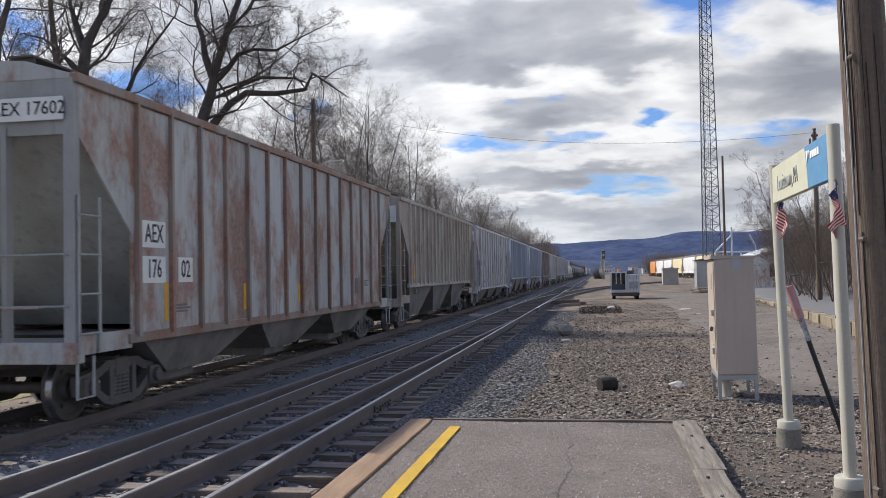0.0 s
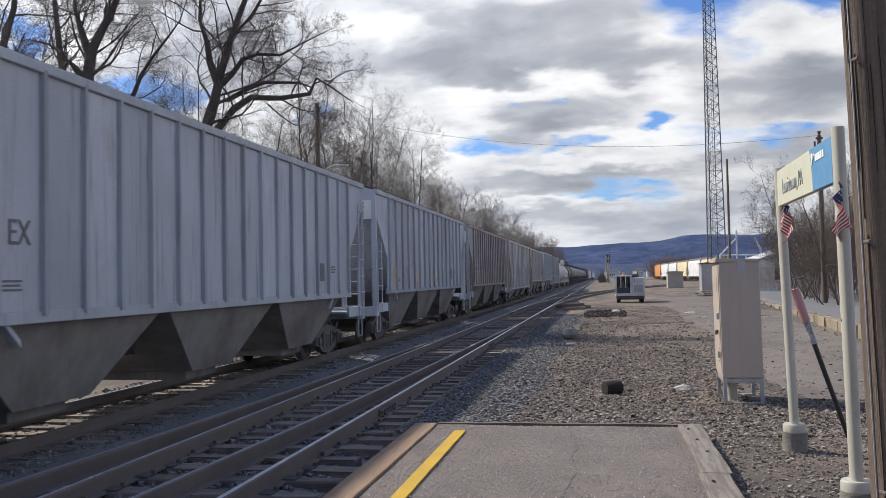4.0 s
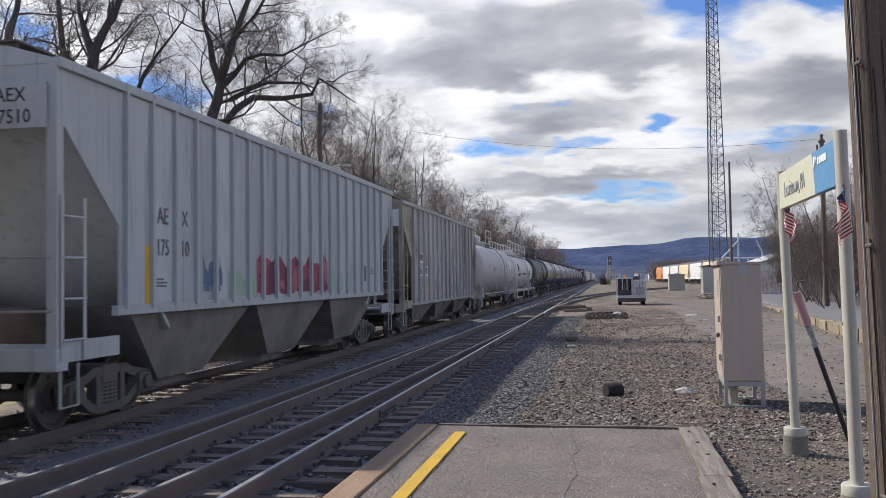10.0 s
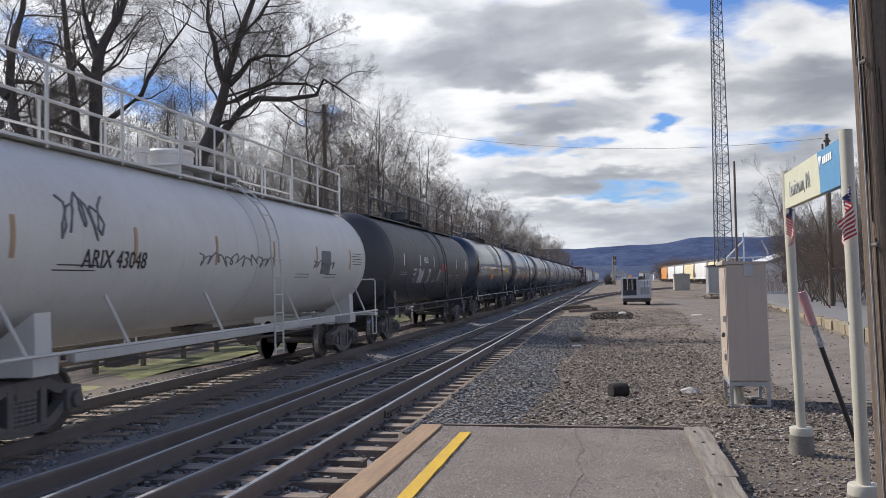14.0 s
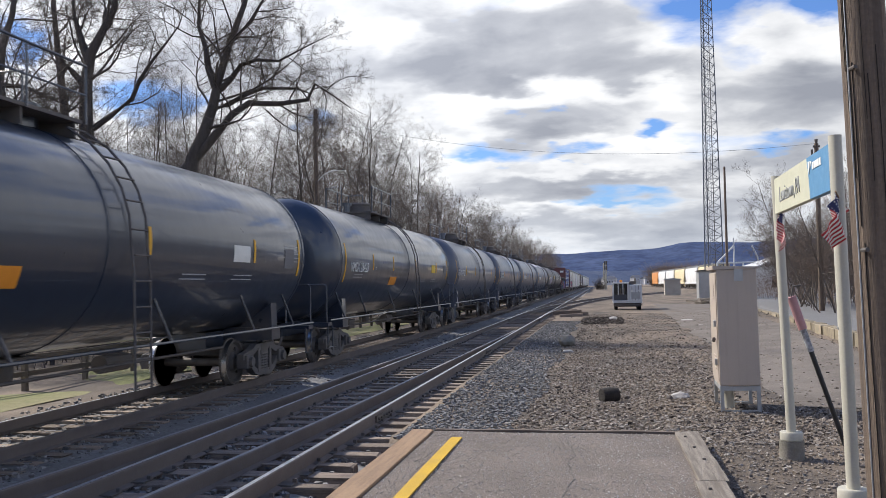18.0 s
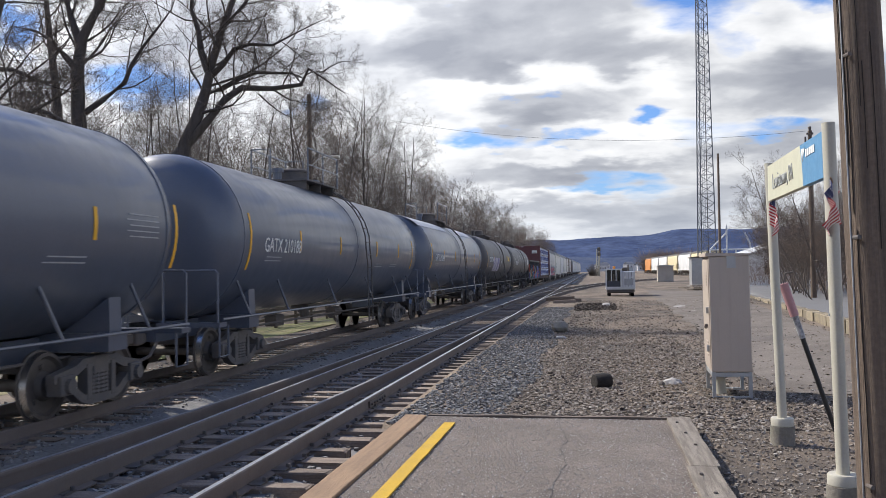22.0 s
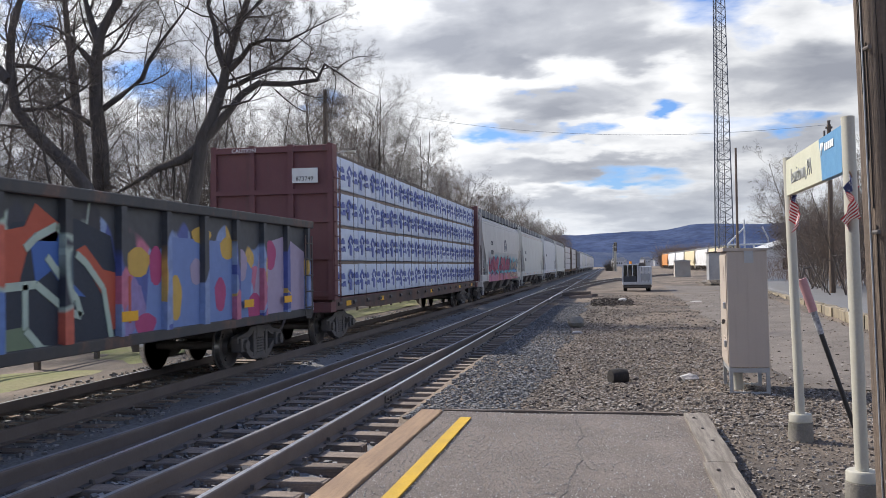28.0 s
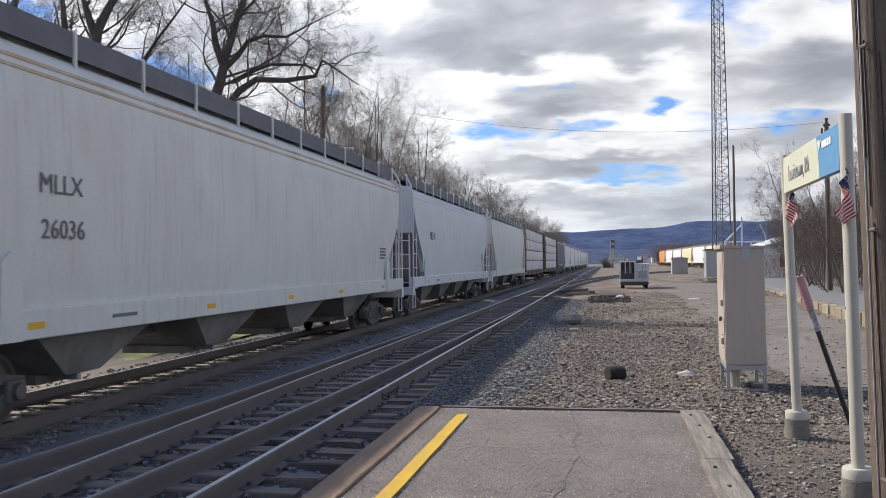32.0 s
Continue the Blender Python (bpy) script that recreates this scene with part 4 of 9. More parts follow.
        for k in range(8):
            a = k * math.pi / 4
            b2 = a + math.pi / 4
            tube(bm, (-0.75 + 0.26 * math.cos(a), sg * (h + 0.08), 2.3 + 0.26 * math.sin(a)), (-0.75 + 0.26 * math.cos(b2), sg * (h + 0.08), 2.3 + 0.26 * math.sin(b2)), 0.018, n=5)
        if sg < 0:
            part("brake_wheel", bm, M_IRON, car)
        else:
            bm.free()
    # roof, eaves and running board
    roof = roof or paint
    bm = BM()
    slab(bm, [(-1.53, top), (1.53, top), (1.50, top + 0.06), (0.85, top + 0.25), (0, top + 0.31), (-0.85, top + 0.25), (-1.50, top + 0.06)], "y", -h + 0.04, h - 0.04)
    part("roof", bm, roof, car)
    for sx in (-1, 1):
        bm = BM()
        box(bm, min(sx * 1.48, sx * 1.60), max(sx * 1.48, sx * 1.60), -h + 0.03, h - 0.03, top - 0.06, top + 0.07, 0.015)
        part("eave_rail", bm, ribs_paint, car)
        bm = BM()
        box(bm, min(sx * 1.47, sx * 1.57), max(sx * 1.47, sx * 1.57), -h + ins - 0.1, h - ins + 0.1, low - 0.09, low + 0.05, 0.01)
        part("side_sill", bm, ribs_paint, car)
        bm = BM()
        box(bm, min(sx * 0.62, sx * 0.98), max(sx * 0.62, sx * 0.98), -h + 0.02, h - 0.02, top + 0.30, top + 0.325)
        n = int(L / 1.25)
        for k in range(n + 1):
            y = -h + 0.1 + (L - 0.2) * k / n
            box(bm, min(sx * 0.6, sx * 0.95), max(sx * 0.6, sx * 0.95), y - 0.02, y + 0.02, top + 0.14, top + 0.31)
        part("running_board", bm, M_IRON, car, "steel roof walkway")
    bm = BM()
    box(bm, -0.42, 0.42, -h + 0.8, h - 0.8, top + 0.28, top + 0.40, 0.04)
    part("hatch_trough", bm, roof, car)
    # side posts, one mesh shared along the car
    rib = mesh_of("side_post", slab(BM(), [(-0.045, low), (-0.03, top - 0.02), (0.03, top - 0.02), (0.045, low)], "x", 0, 0.075))
    y_first, y_last = -h + ins + 0.12, h - ins - 0.12
    for k in range(ribs):
        y = y_first + (y_last - y_first) * k / (ribs - 1)
        for sx in (-1, 1):
            piece("side_post", rib, ribs_paint, car, "", pose(sx * 1.535, y, 0, 0, 0, 0 if sx > 0 else 180))
    # sheets between the posts, each with its own weathering
    pitch_ = (y_last - y_first) / (ribs - 1)
    bay = mesh_of("side_panel", box(BM(), 0, 0.004, -pitch_ / 2 + 0.03, pitch_ / 2 - 0.03, low + 0.06, top - 0.07))
    for k in range(ribs - 1):
        use = dark_paint if k in dark_bays else (bays or paint)
        me = bay.copy() if k in dark_bays else bay
        if k in dark_bays:
            me.materials.clear()
        piece("side_panel", me, use, car, "", pose(1.5355, y_first + pitch_ * (k + 0.5), 0))
    # discharge chutes
    n = 3
    c_top = low + 0.02
    span = (L - 2 * ins - 0.6)
    for k in range(n):
        yc = -span / 2 + span * (k + 0.5) / n
        w = span / n / 2 - 0.02
        bm = BM()
        loft(bm, [[(-1.46, yc - w, c_top), (1.46, yc - w, c_top), (1.46, yc + w, c_top), (-1.46, yc + w, c_top)],
                  [(-1.12, yc - 0.8, 0.44), (1.12, yc - 0.8, 0.44), (1.12, yc + 0.8, 0.44), (-1.12, yc + 0.8, 0.44)]])
        box(bm, -0.9, 0.9, yc - 0.6, yc + 0.6, 0.26, 0.44, 0.02)
        c = part("discharge_chute", bm, M_CHUTE, car, "dirty sloped steel discharge chute")
        bm = BM()
        tube(bm, (-0.95, yc, 0.44), (0.95, yc, 0.44), 0.05, n=8)
        part("gate_shaft", bm, M_GREYSTEEL, c)
    bm = BM()
    box(bm, -0.3, 0.3, -h + 0.2, h - 0.2, 0.78, 1.05)
    part("centre_sill", bm, M_IRON, car)
    bm = BM()
    tube(bm, (0.3, h - 3.2, 1.0), (0.3, h - 2.4, 1.0), 0.15, n=12)
    part("air_tank", bm, M_IRON, car)
    # plates and lettering
    if end_text:
        a, *rest = end_text.split("|")
        bm = BM()
        hh = 0.30 if not rest else 0.56
        zt = top - 0.24
        box(bm, 0.42, 1.42, -h - 0.012, -h + 0.0, zt - hh, zt)
        pl = part("marking_board", bm, M_WHITETAPE if plate_back else end_paint, car, "white marking board" if plate_back else "painted marking board")
        lettering("lettering", a, 0.25, M_BLACKTEXT, pl, pose(0.92, -h - 0.014, zt - 0.15, 90, 0, 0), width=0.92)
        if rest:
            lettering("lettering", rest[0], 0.25, M_BLACKTEXT, pl, pose(0.92, -h - 0.014, zt - 0.42, 90, 0, 0), width=0.92)
    pitch = (y_last - y_first) / (ribs - 1)
    for row, col, word in side_text:
        y = y_first + pitch * (col + 0.5)
        z = text_z - row * text_size * 1.32
        if patch is not None:
            plate("marking_patch", car, 1.540, y, z, min(pitch - 0.12, text_size * (0.5 * len(word) + 0.25)), text_size * 1.0, patch)
        lettering("lettering", word, text_size, text_material or M_BLACKTEXT, car, side_pose(1.549, y, z), width=0.74 if len(word) > 2 else 0.82)
    for col, z0, z1 in tape:
        y = y_first + pitch * (col + 0.5)
        plate("reflective_tape", car, 1.612 - 0.07, y + pitch * 0.36, (z0 + z1) / 2, 0.11, z1 - z0, M_STRIPE)
    bars("small_print", car, 1.542, y_first + pitch * 1.4, low + 0.42, pitch * 0.6, 3, 0.028, M_GREYTEXT)
    bars("small_print", car, 1.542, y_last - pitch * 1.5, low + 0.7, pitch * 0.55, 3, 0.035, M_GREYTEXT)
    plate("data_panel", car, 1.541, y_last - pitch * 2.5, low + 0.55, 0.32, 0.42, M_GREYTEXT)
    running_gear(car, h, y0)
    return car, h, y_first, pitch


def on_tank(R, zc, y, phi):
    return pose(0, y, zc) @ Matrix.Rotation(-phi, 4, "Y") @ pose(R + 0.004, 0, 0, 90, 0, 90)


def curved_patch(R, zc, y0, y1, f0, f1, lift=0.006, n=6):
    """A thin patch that lies on the shell between two angles."""
    bm = BM()
    rows = []
    for k in range(n + 1):
        f = f0 + (f1 - f0) * k / n
        rows.append([(math.cos(f) * (R + d), y, zc + math.sin(f) * (R + d)) for d, y in ((0.0, y0), (lift, y0), (lift, y1), (0.0, y1))])
    loft(bm, rows)
    return bm


def tank_car(s, nxt, label, paint, R=1.50, zc=2.42, dome="housing", rail_paint=None, words=(), text_material=None, stripes=(), stripe_material=None,
             placards=(), railing=False, gap=1.15, small=True, ladder_y=0.5, dome_y=-0.9, graffiti=None, caps=()):
    L = nxt - s - gap
    h = L / 2
    car, y0 = start_car("tank_car", label, s + gap / 2, L)
    rail_paint = rail_paint or paint
    seg = 40
    rings = []
    hl = h - 0.35
    prof = [(0.0, 0.02), (0.05, 0.45), (0.16, 0.72), (0.32, 0.90), (0.52, 0.985), (0.7, 1.0)]
    ys = [(-hl + d * 0.85, r) for d, r in prof]
    for yy in (-hl * 0.6, -hl * 0.3, 0.0, hl * 0.3, hl * 0.6):
        ys.append((yy, 1.0))
    ys += [(hl - d * 0.85, r) for d, r in reversed(prof)]
    for y, r in ys:
        rings.append([(math.cos(2 * math.pi * i / seg) * R * r, y, zc + math.sin(2 * math.pi * i / seg) * R * r) for i in range(seg)])
    bm = BM()
    loft(bm, rings)
    part("tank_shell", bm, paint, car, "long round-ended steel tank", smooth=True)
    # welded jacket bands
    for y in (-hl + 0.62, hl - 0.62, 0.0):
        bm = BM()
        loft(bm, [[(math.cos(2 * math.pi * i / seg) * (R + d), y + e, zc + math.sin(2 * math.pi * i / seg) * (R + d)) for i in range(seg)]
                  for d, e in ((-0.01, -0.03), (0.012, -0.025), (0.012, 0.025), (-0.01, 0.03))], cap=False)
        part("jacket_band", bm, paint, car, smooth=True)
    # stub sills, bolsters and saddles
    for sg in (-1, 1):
        bm = BM()
        ya, yb = sg * (h - 3.1), sg * h
        box(bm, -0.28, 0.28, min(ya, yb), max(ya, yb), 0.72, 1.06)
        box(bm, -1.35, 1.35, min(sg * (h - 2.25), sg * (h - 1.75)), max(sg * (h - 2.25), sg * (h - 1.75)), 0.86, 1.12)
        for sx in (-1, 1):
            slab(bm, [(sx * 0.25, 0.9), (sx * 1.32, 1.0), (sx * 1.30, 1.62), (sx * 0.9, 1.35)], "y", sg * (h - 2.0) - 0.16, sg * (h - 2.0) + 0.16)
        part("stub_sill", bm, rail_paint, car)
        bm = BM()
        box(bm, -1.5, 1.5, min(sg * (h - 0.32), sg * h), max(sg * (h - 0.32), sg * h), 0.98, 1.06)
        part("end_platform", bm, rail_paint, car)
        for sx in (-1, 1):
            bm = BM()
            pipe(bm, [(sx * 1.45, sg * (h - 0.05), 1.05), (sx * 1.45, sg * (h - 0.05), 1.95), (sx * 1.40, sg * (h - 0.05), 2.0), (sx * 0.45, sg * (h - 0.05), 2.0), (sx * 0.4, sg * (h - 0.05), 1.95),
                      (sx * 0.4, sg * (h - 0.05), 1.05)], 0.022)
            part("end_handrail", bm, rail_paint, car)
        for sx in (-1, 1):
            bm = BM()
            pipe(bm, [(sx * 1.47, sg * (h - 0.06), 1.0), (sx * 1.47, sg * (h - 0.06), 0.45), (sx * 1.47, sg * (h - 0.45), 0.45), (sx * 1.47, sg * (h - 0.45), 1.0)], 0.02)
            part("stirrup", bm, rail_paint, car)
    # side handrail with its brackets
    for sx in (-1, 1):
        bm = BM()
        pipe(bm, [(sx * 1.52, -h + 0.1, 1.12), (sx * 1.52, h - 0.1, 1.12)], 0.024)
        part("side_rail", bm, rail_paint, car)
        for y in (-h + 1.4, -h + 3.6, -1.9, 1.9, h - 3.6, h - 1.4):
            bm = BM()
            tube(bm, (sx * 1.52, y, 1.12), (sx * 1.30, y - 0.25, zc - 0.74), 0.026, n=6)
            part("rail_bracket", bm, rail_paint, car)
        # side ladder bowed over the shell
        bm = BM()
        for dy in (-0.22, 0.22):
            pts = [(sx * (R + 0.22), ladder_y + dy, 0.55), (sx * (R + 0.20), ladder_y + dy, zc - 0.5)]
            for k in range(6):
                f = -0.05 + 1.15 * k / 5
                pts.append((sx * math.cos(f) * (R + 0.16), ladder_y + dy, zc + math.sin(f) * (R + 0.16)))
            pipe(bm, pts, 0.02, 5)
        for k in range(7):
            z = 0.62 + k * 0.36
            x = R + 0.21 if z < zc else math.sqrt(max(0.04, (R + 0.17) ** 2 - (z - zc) ** 2))
            tube(bm, (sx * x, ladder_y - 0.22, z), (sx * x, ladder_y + 0.22, z), 0.015, n=5)
        for k in range(1, 6):
            f = 0.1 + 1.0 * k / 5
            p = (sx * math.cos(f) * (R + 0.17), zc + math.sin(f) * (R + 0.17))
            tube(bm, (p[0], ladder_y - 0.22, p[1]), (p[0], ladder_y + 0.22, p[1]), 0.015, n=5)
        part("side_ladder", bm, rail_paint if dome != "housing" or railing else M_TRUCK, car)
    # thin pale bands laid over the top of the shell
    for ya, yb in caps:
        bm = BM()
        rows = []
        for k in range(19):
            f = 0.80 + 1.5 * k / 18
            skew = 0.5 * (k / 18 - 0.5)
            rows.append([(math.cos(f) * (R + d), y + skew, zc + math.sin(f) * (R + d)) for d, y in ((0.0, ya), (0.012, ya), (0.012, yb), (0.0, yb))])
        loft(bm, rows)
        part("roof_panel", bm, M_PALECAP, car, "pale band along the top", smooth=True)
    # fittings on top
    top = zc + R
    bm = BM()
    box(bm, -0.75, 0.75, dome_y - 1.0, dome_y + 1.6, top + 0.10, top + 0.15)
    for y in (dome_y - 0.9, dome_y + 0.3, dome_y + 1.5):
        box(bm, -0.7, 0.7, y - 0.02, y + 0.02, top - 0.12, top + 0.10)
    part("top_platform", bm, M_TRUCK if dome == "housing" and not railing else rail_paint, car)
    bm = BM()
    if dome == "housing":
        loft(bm, [[(math.cos(2 * math.pi * i / 20) * r, dome_y + math.sin(2 * math.pi * i / 20) * r, z) for i in range(20)]
                  for r, z in ((0.45, top - 0.1), (0.45, top + 0.40), (0.47, top + 0.41), (0.47, top + 0.46), (0.42, top + 0.50))])
    else:
        loft(bm, [[(math.cos(2 * math.pi * i / 20) * r, dome_y + math.sin(2 * math.pi * i / 20) * r, z) for i in range(20)]
                  for r, z in ((0.30, top - 0.1), (0.30, top + 0.20), (0.36, top + 0.21), (0.36, top + 0.27), (0.30, top + 0.28), (0.31, top + 0.50), (0.27, top + 0.60), (0.16, top + 0.66), (0.03, top + 0.68))])
    part("valve_housing", bm, M_TRUCK if dome == "housing" and not railing else paint, car, smooth=True)
    bm = BM()
    tube(bm, (0.1, dome_y + 1.0, top - 0.05), (0.1, dome_y + 1.0, top + 0.22), 0.3, n=16)
    tube(bm, (0.1, dome_y + 1.0, top + 0.22), (0.1, dome_y + 1.0, top + 0.30), 0.34, n=16)
    part("manway", bm, rail_paint, car)
    bm = BM()
    tube(bm, (-0.15, dome_y - 0.75, top - 0.05), (-0.15, dome_y - 0.75, top + 0.36), 0.12, n=10)
    tube(bm, (-0.15, dome_y - 0.75, top + 0.36), (-0.15, dome_y - 0.75, top + 0.46), 0.17, n=10)
    part("safety_valve", bm, rail_paint, car)
    bm = BM()
    for sx in (-1, 1):
        x = sx * 0.78
        pipe(bm, [(x, dome_y - 1.0, top + 0.1), (x, dome_y - 1.0, top + 0.95), (x, dome_y + 1.65, top + 0.95), (x, dome_y + 1.65, top + 0.1)], 0.022)
        pipe(bm, [(x, dome_y - 1.0, top + 0.52), (x, dome_y + 1.65, top + 0.52)], 0.016)
        pipe(bm, [(x, dome_y + 0.3, top + 0.1), (x, dome_y + 0.3, top + 0.95)], 0.018)
    for y in (dome_y - 1.0, dome_y + 1.65):
        pipe(bm, [(-0.78, y, top + 0.95), (-0.25, y, top + 0.95), (-0.25, y, top + 0.1)], 0.02)
    part("top_handrail", bm, rail_paint, car)
    if railing:
        # walkway with railings along the whole tank
        bm = BM()
        for sx in (-1, 1):
            x = sx * 0.72
            n = 8
            for k in range(n + 1):
                y = -hl + 0.7 + (2 * hl - 1.4) * k / n
                pipe(bm, [(x, y, top - 0.15), (x, y, top + 1.0)], 0.026)
            for z in (0.5, 1.0):
                pipe(bm, [(x, -hl + 0.7, top + z), (x, hl - 0.7, top + z)], 0.024)
        part("walkway_railing", bm, rail_paint, car)
        bm = BM()
        for sx in (-1, 1):
            box(bm, min(sx * 0.4, sx * 0.75), max(sx * 0.4, sx * 0.75), -hl + 0.7, hl - 0.7, top - 0.1, top - 0.06)
        part("walkway", bm, rail_paint, car)
    # bottom outlet and piping
    bm = BM()
    tube(bm, (0, 0, zc - R + 0.1), (0, 0, zc - R - 0.38), 0.16, 0.12, 10)
    box(bm, -0.25, 0.25, -0.4, 0.4, zc - R - 0.12, zc - R - 0.02, 0.02)
    part("bottom_outlet", bm, M_IRON, car)
    bm = BM()
    pipe(bm, [(0.7, -h + 2.0, 0.78), (0.7, h - 2.0, 0.78)], 0.025)
    box(bm, 0.05, 0.35, -3.2, -2.6, 0.62, 0.90, 0.03)
    tube(bm, (0.1, 2.2, 0.74), (0.1, 3.0, 0.74), 0.15, n=12)
    part("brake_gear", bm, M_IRON, car)
    # markings
    for word, size, y, phi in words:
        lettering("lettering", word, size, text_material or M_WHITETEXT, car, on_tank(R, zc, y, phi), width=0.9)
    for y, f0, f1 in stripes:
        part("reflective_tape", curved_patch(R, zc, y - 0.042, y + 0.042, f0, f1), stripe_material or M_STRIPE, car, "upright reflective tape")
    for y, w, f0, f1, mat_ in placards:
        part("placard", curved_patch(R, zc, y - w / 2, y + w / 2, f0, f1), mat_, car)
    if small:
        for y, f, rows in ((-hl + 2.3, -0.24, 2), (ladder_y + 2.2, -0.30, 2), (ladder_y + 4.2, -0.30, 2), (hl - 1.3, 0.1, 5)):
            for k in range(rows):
                f1 = f - k * 0.05
                part("small_print", curved_patch(R, zc, y - 0.45 - 0.07 * (k % 2), y + 0.4, f1 - 0.011, f1, 0.004, 2), text_material or M_FADEDTEXT, car)
    if graffiti:
        for y, w, f0, f1, mat_ in graffiti:
            rows = []
            bm = BM()
            for k in range(11):
                f = f0 + (f1 - f0) * k / 10
                e = 0.25 * math.sin(k * 1.9) + 0.12 * math.sin(k * 4.1)
                rows.append([(math.cos(f) * (R + d), yy, zc + math.sin(f) * (R + d)) for d, yy in ((0, y - w / 2 + e), (0.005, y - w / 2 + e), (0.005, y + w / 2 - e * 0.8), (0, y + w / 2 - e * 0.8))])
            loft(bm, rows)
            part("graffiti", bm, mat_, car, "sprayed graffiti")
    running_gear(car, h, y0, 2.0)
    return car, h


def gondola(s, nxt, label, paint, spray, spray_rear, fills, outline):
    L = nxt - s - 1.0
    h = L / 2
    car, y0 = start_car("gondola_car", label, s, L)
    top, low = 2.98, 0.98
    for sx in (-1, 1):
        bm = BM()
        cut = 0.2 if sx > 0 else h - 0.05
        box(bm, min(sx * 1.42, sx * 1.46), max(sx * 1.42, sx * 1.46), -h + 0.05, cut, low, top - 0.1)
        part("side_sheet", bm, spray if sx > 0 else paint, car, "dark steel side with angular graffiti letters" if sx > 0 else "")
        if sx > 0:
            bm = BM()
            box(bm, 1.42, 1.46, cut, h - 0.05, low, top - 0.1)
            part("side_sheet", bm, spray_rear, car, "steel side with pastel bubble graffiti")
        bm = BM()
        box(bm, min(sx * 1.38, sx * 1.58), max(sx * 1.38, sx * 1.58), -h, h, top - 0.16, top, 0.02)
        part("top_chord", bm, paint, car)
        bm = BM()
        box(bm, min(sx * 1.38, sx * 1.53), max(sx * 1.38, sx * 1.53), -h, h, low - 0.1, low + 0.06, 0.015)
        part("side_sill", bm, paint, car)
    rib = mesh_of("side_post", slab(BM(), [(-0.09, low + 0.05), (-0.07, top - 0.15), (0.07, top - 0.15), (0.09, low + 0.05)], "x", 0, 0.10))
    n = 14
    for k in range(n):
        y = -h + 0.25 + (L - 0.5) * k / (n - 1)
        piece("side_post", rib, paint, car, "", pose(-1.46, y, 0, 0, 0, 180))
        bm = BM()
        slab(bm, [(y - 0.09, low + 0.05), (y - 0.07, top - 0.15), (y + 0.07, top - 0.15), (y + 0.09, low + 0.05)], "x", 1.46, 1.56)
        part("side_post", bm, spray if y < 0.2 else spray_rear, car, "sprayed side post")
    # sprayed letters: colour fields first, pale outlines over them
    def field(name, pts, mat_, level, lb=""):
        bm = BM()
        slab(bm, [(y - h, z) for y, z in pts], "x", 1.459, 1.462 + 0.002 * level)
        part(name, bm, mat_, car, lb)

    def stroke(pts, mat_, wide=0.05):
        bm = BM()
        for (ya, za), (yb, zb) in zip(pts, pts[1:]):
            n_ = math.hypot(yb - ya, zb - za)
            ny, nz = -(zb - za) / n_ * wide, (yb - ya) / n_ * wide
            slab(bm, [(ya + ny - h, za + nz), (yb + ny - h, zb + nz), (yb - ny - h, zb - nz), (ya - ny - h, za - nz)], "x", 1.459, 1.474)
        part("letter_outline", bm, mat_, car, "pale green sprayed outline")

    def round_field(y, z, ry, rz, mat_, level):
        field("letter_fill", [(y + ry * math.cos(k * 0.4488) * (1 + 0.1 * math.sin(k * 2.3)), z + rz * math.sin(k * 0.4488)) for k in range(14)], mat_, level)

    red, blue, navy, green, yellow, magenta, cornflower, lilac = fills
    field("letter_fill", [(0.5, 1.0), (6.6, 1.0), (6.6, 2.0), (5.2, 2.7), (3.8, 2.2), (2.4, 2.7), (1.2, 2.4), (0.5, 2.6)], navy, 0, "dark navy sprayed field")
    field("letter_fill", [(6.4, 0.95), (9.3, 0.95), (8.9, 2.4), (8.1, 2.6), (6.9, 2.5), (6.4, 2.0)], navy, 0)
    field("letter_fill", [(6.2, 1.7), (6.2, 2.3), (7.1, 2.46), (7.3, 2.74), (7.8, 2.5), (7.7, 2.3), (7.2, 2.3), (7.0, 1.8)], red, 1, "orange-red sprayed field")
    field("letter_fill", [(7.2, 2.3), (7.7, 2.46), (8.0, 2.2), (8.0, 1.8), (8.3, 1.6), (7.9, 1.65), (7.6, 1.95), (7.3, 1.8)], blue, 1, "strong blue sprayed field")
    field("letter_fill", [(8.1, 2.2), (8.3, 2.27), (8.7, 1.95), (9.4, 1.85), (9.4, 1.2), (8.9, 1.13), (8.7, 1.6)], red, 1)
    field("letter_fill", [(6.2, 1.25), (7.1, 1.3), (7.4, 0.96), (6.2, 0.96)], green, 1, "sage green sprayed field")
    for y, z, w_, m_ in ((1.5, 1.9, 0.7, blue), (3.2, 1.6, 0.6, red), (4.6, 2.0, 0.7, blue), (5.6, 1.5, 0.5, green)):
        field("letter_fill", [(y - w_, z - 0.6), (y + w_ * 0.2, z - 0.4), (y + w_, z - 0.7), (y + w_ * 0.6, z + 0.3), (y, z + 0.7), (y - w_ * 0.5, z + 0.1)], m_, 1)
        stroke([(y - w_, z - 0.6), (y - w_ * 0.5, z + 0.1), (y, z + 0.7), (y + w_ * 0.6, z + 0.3), (y + w_, z - 0.7)], outline)
    stroke([(6.6, 1.75), (7.3, 1.78), (7.9, 1.44), (8.2, 1.36), (8.1, 1.58), (7.5, 2.11)], outline)
    stroke([(7.1, 1.78), (7.1, 1.26), (7.4, 1.01), (7.8, 0.95)], outline)
    stroke([(8.1, 2.15), (8.3, 2.04), (8.7, 1.7), (8.9, 0.98)], outline)
    stroke([(7.1, 2.2), (7.3, 2.34), (7.7, 2.49), (7.9, 2.32)], outline)
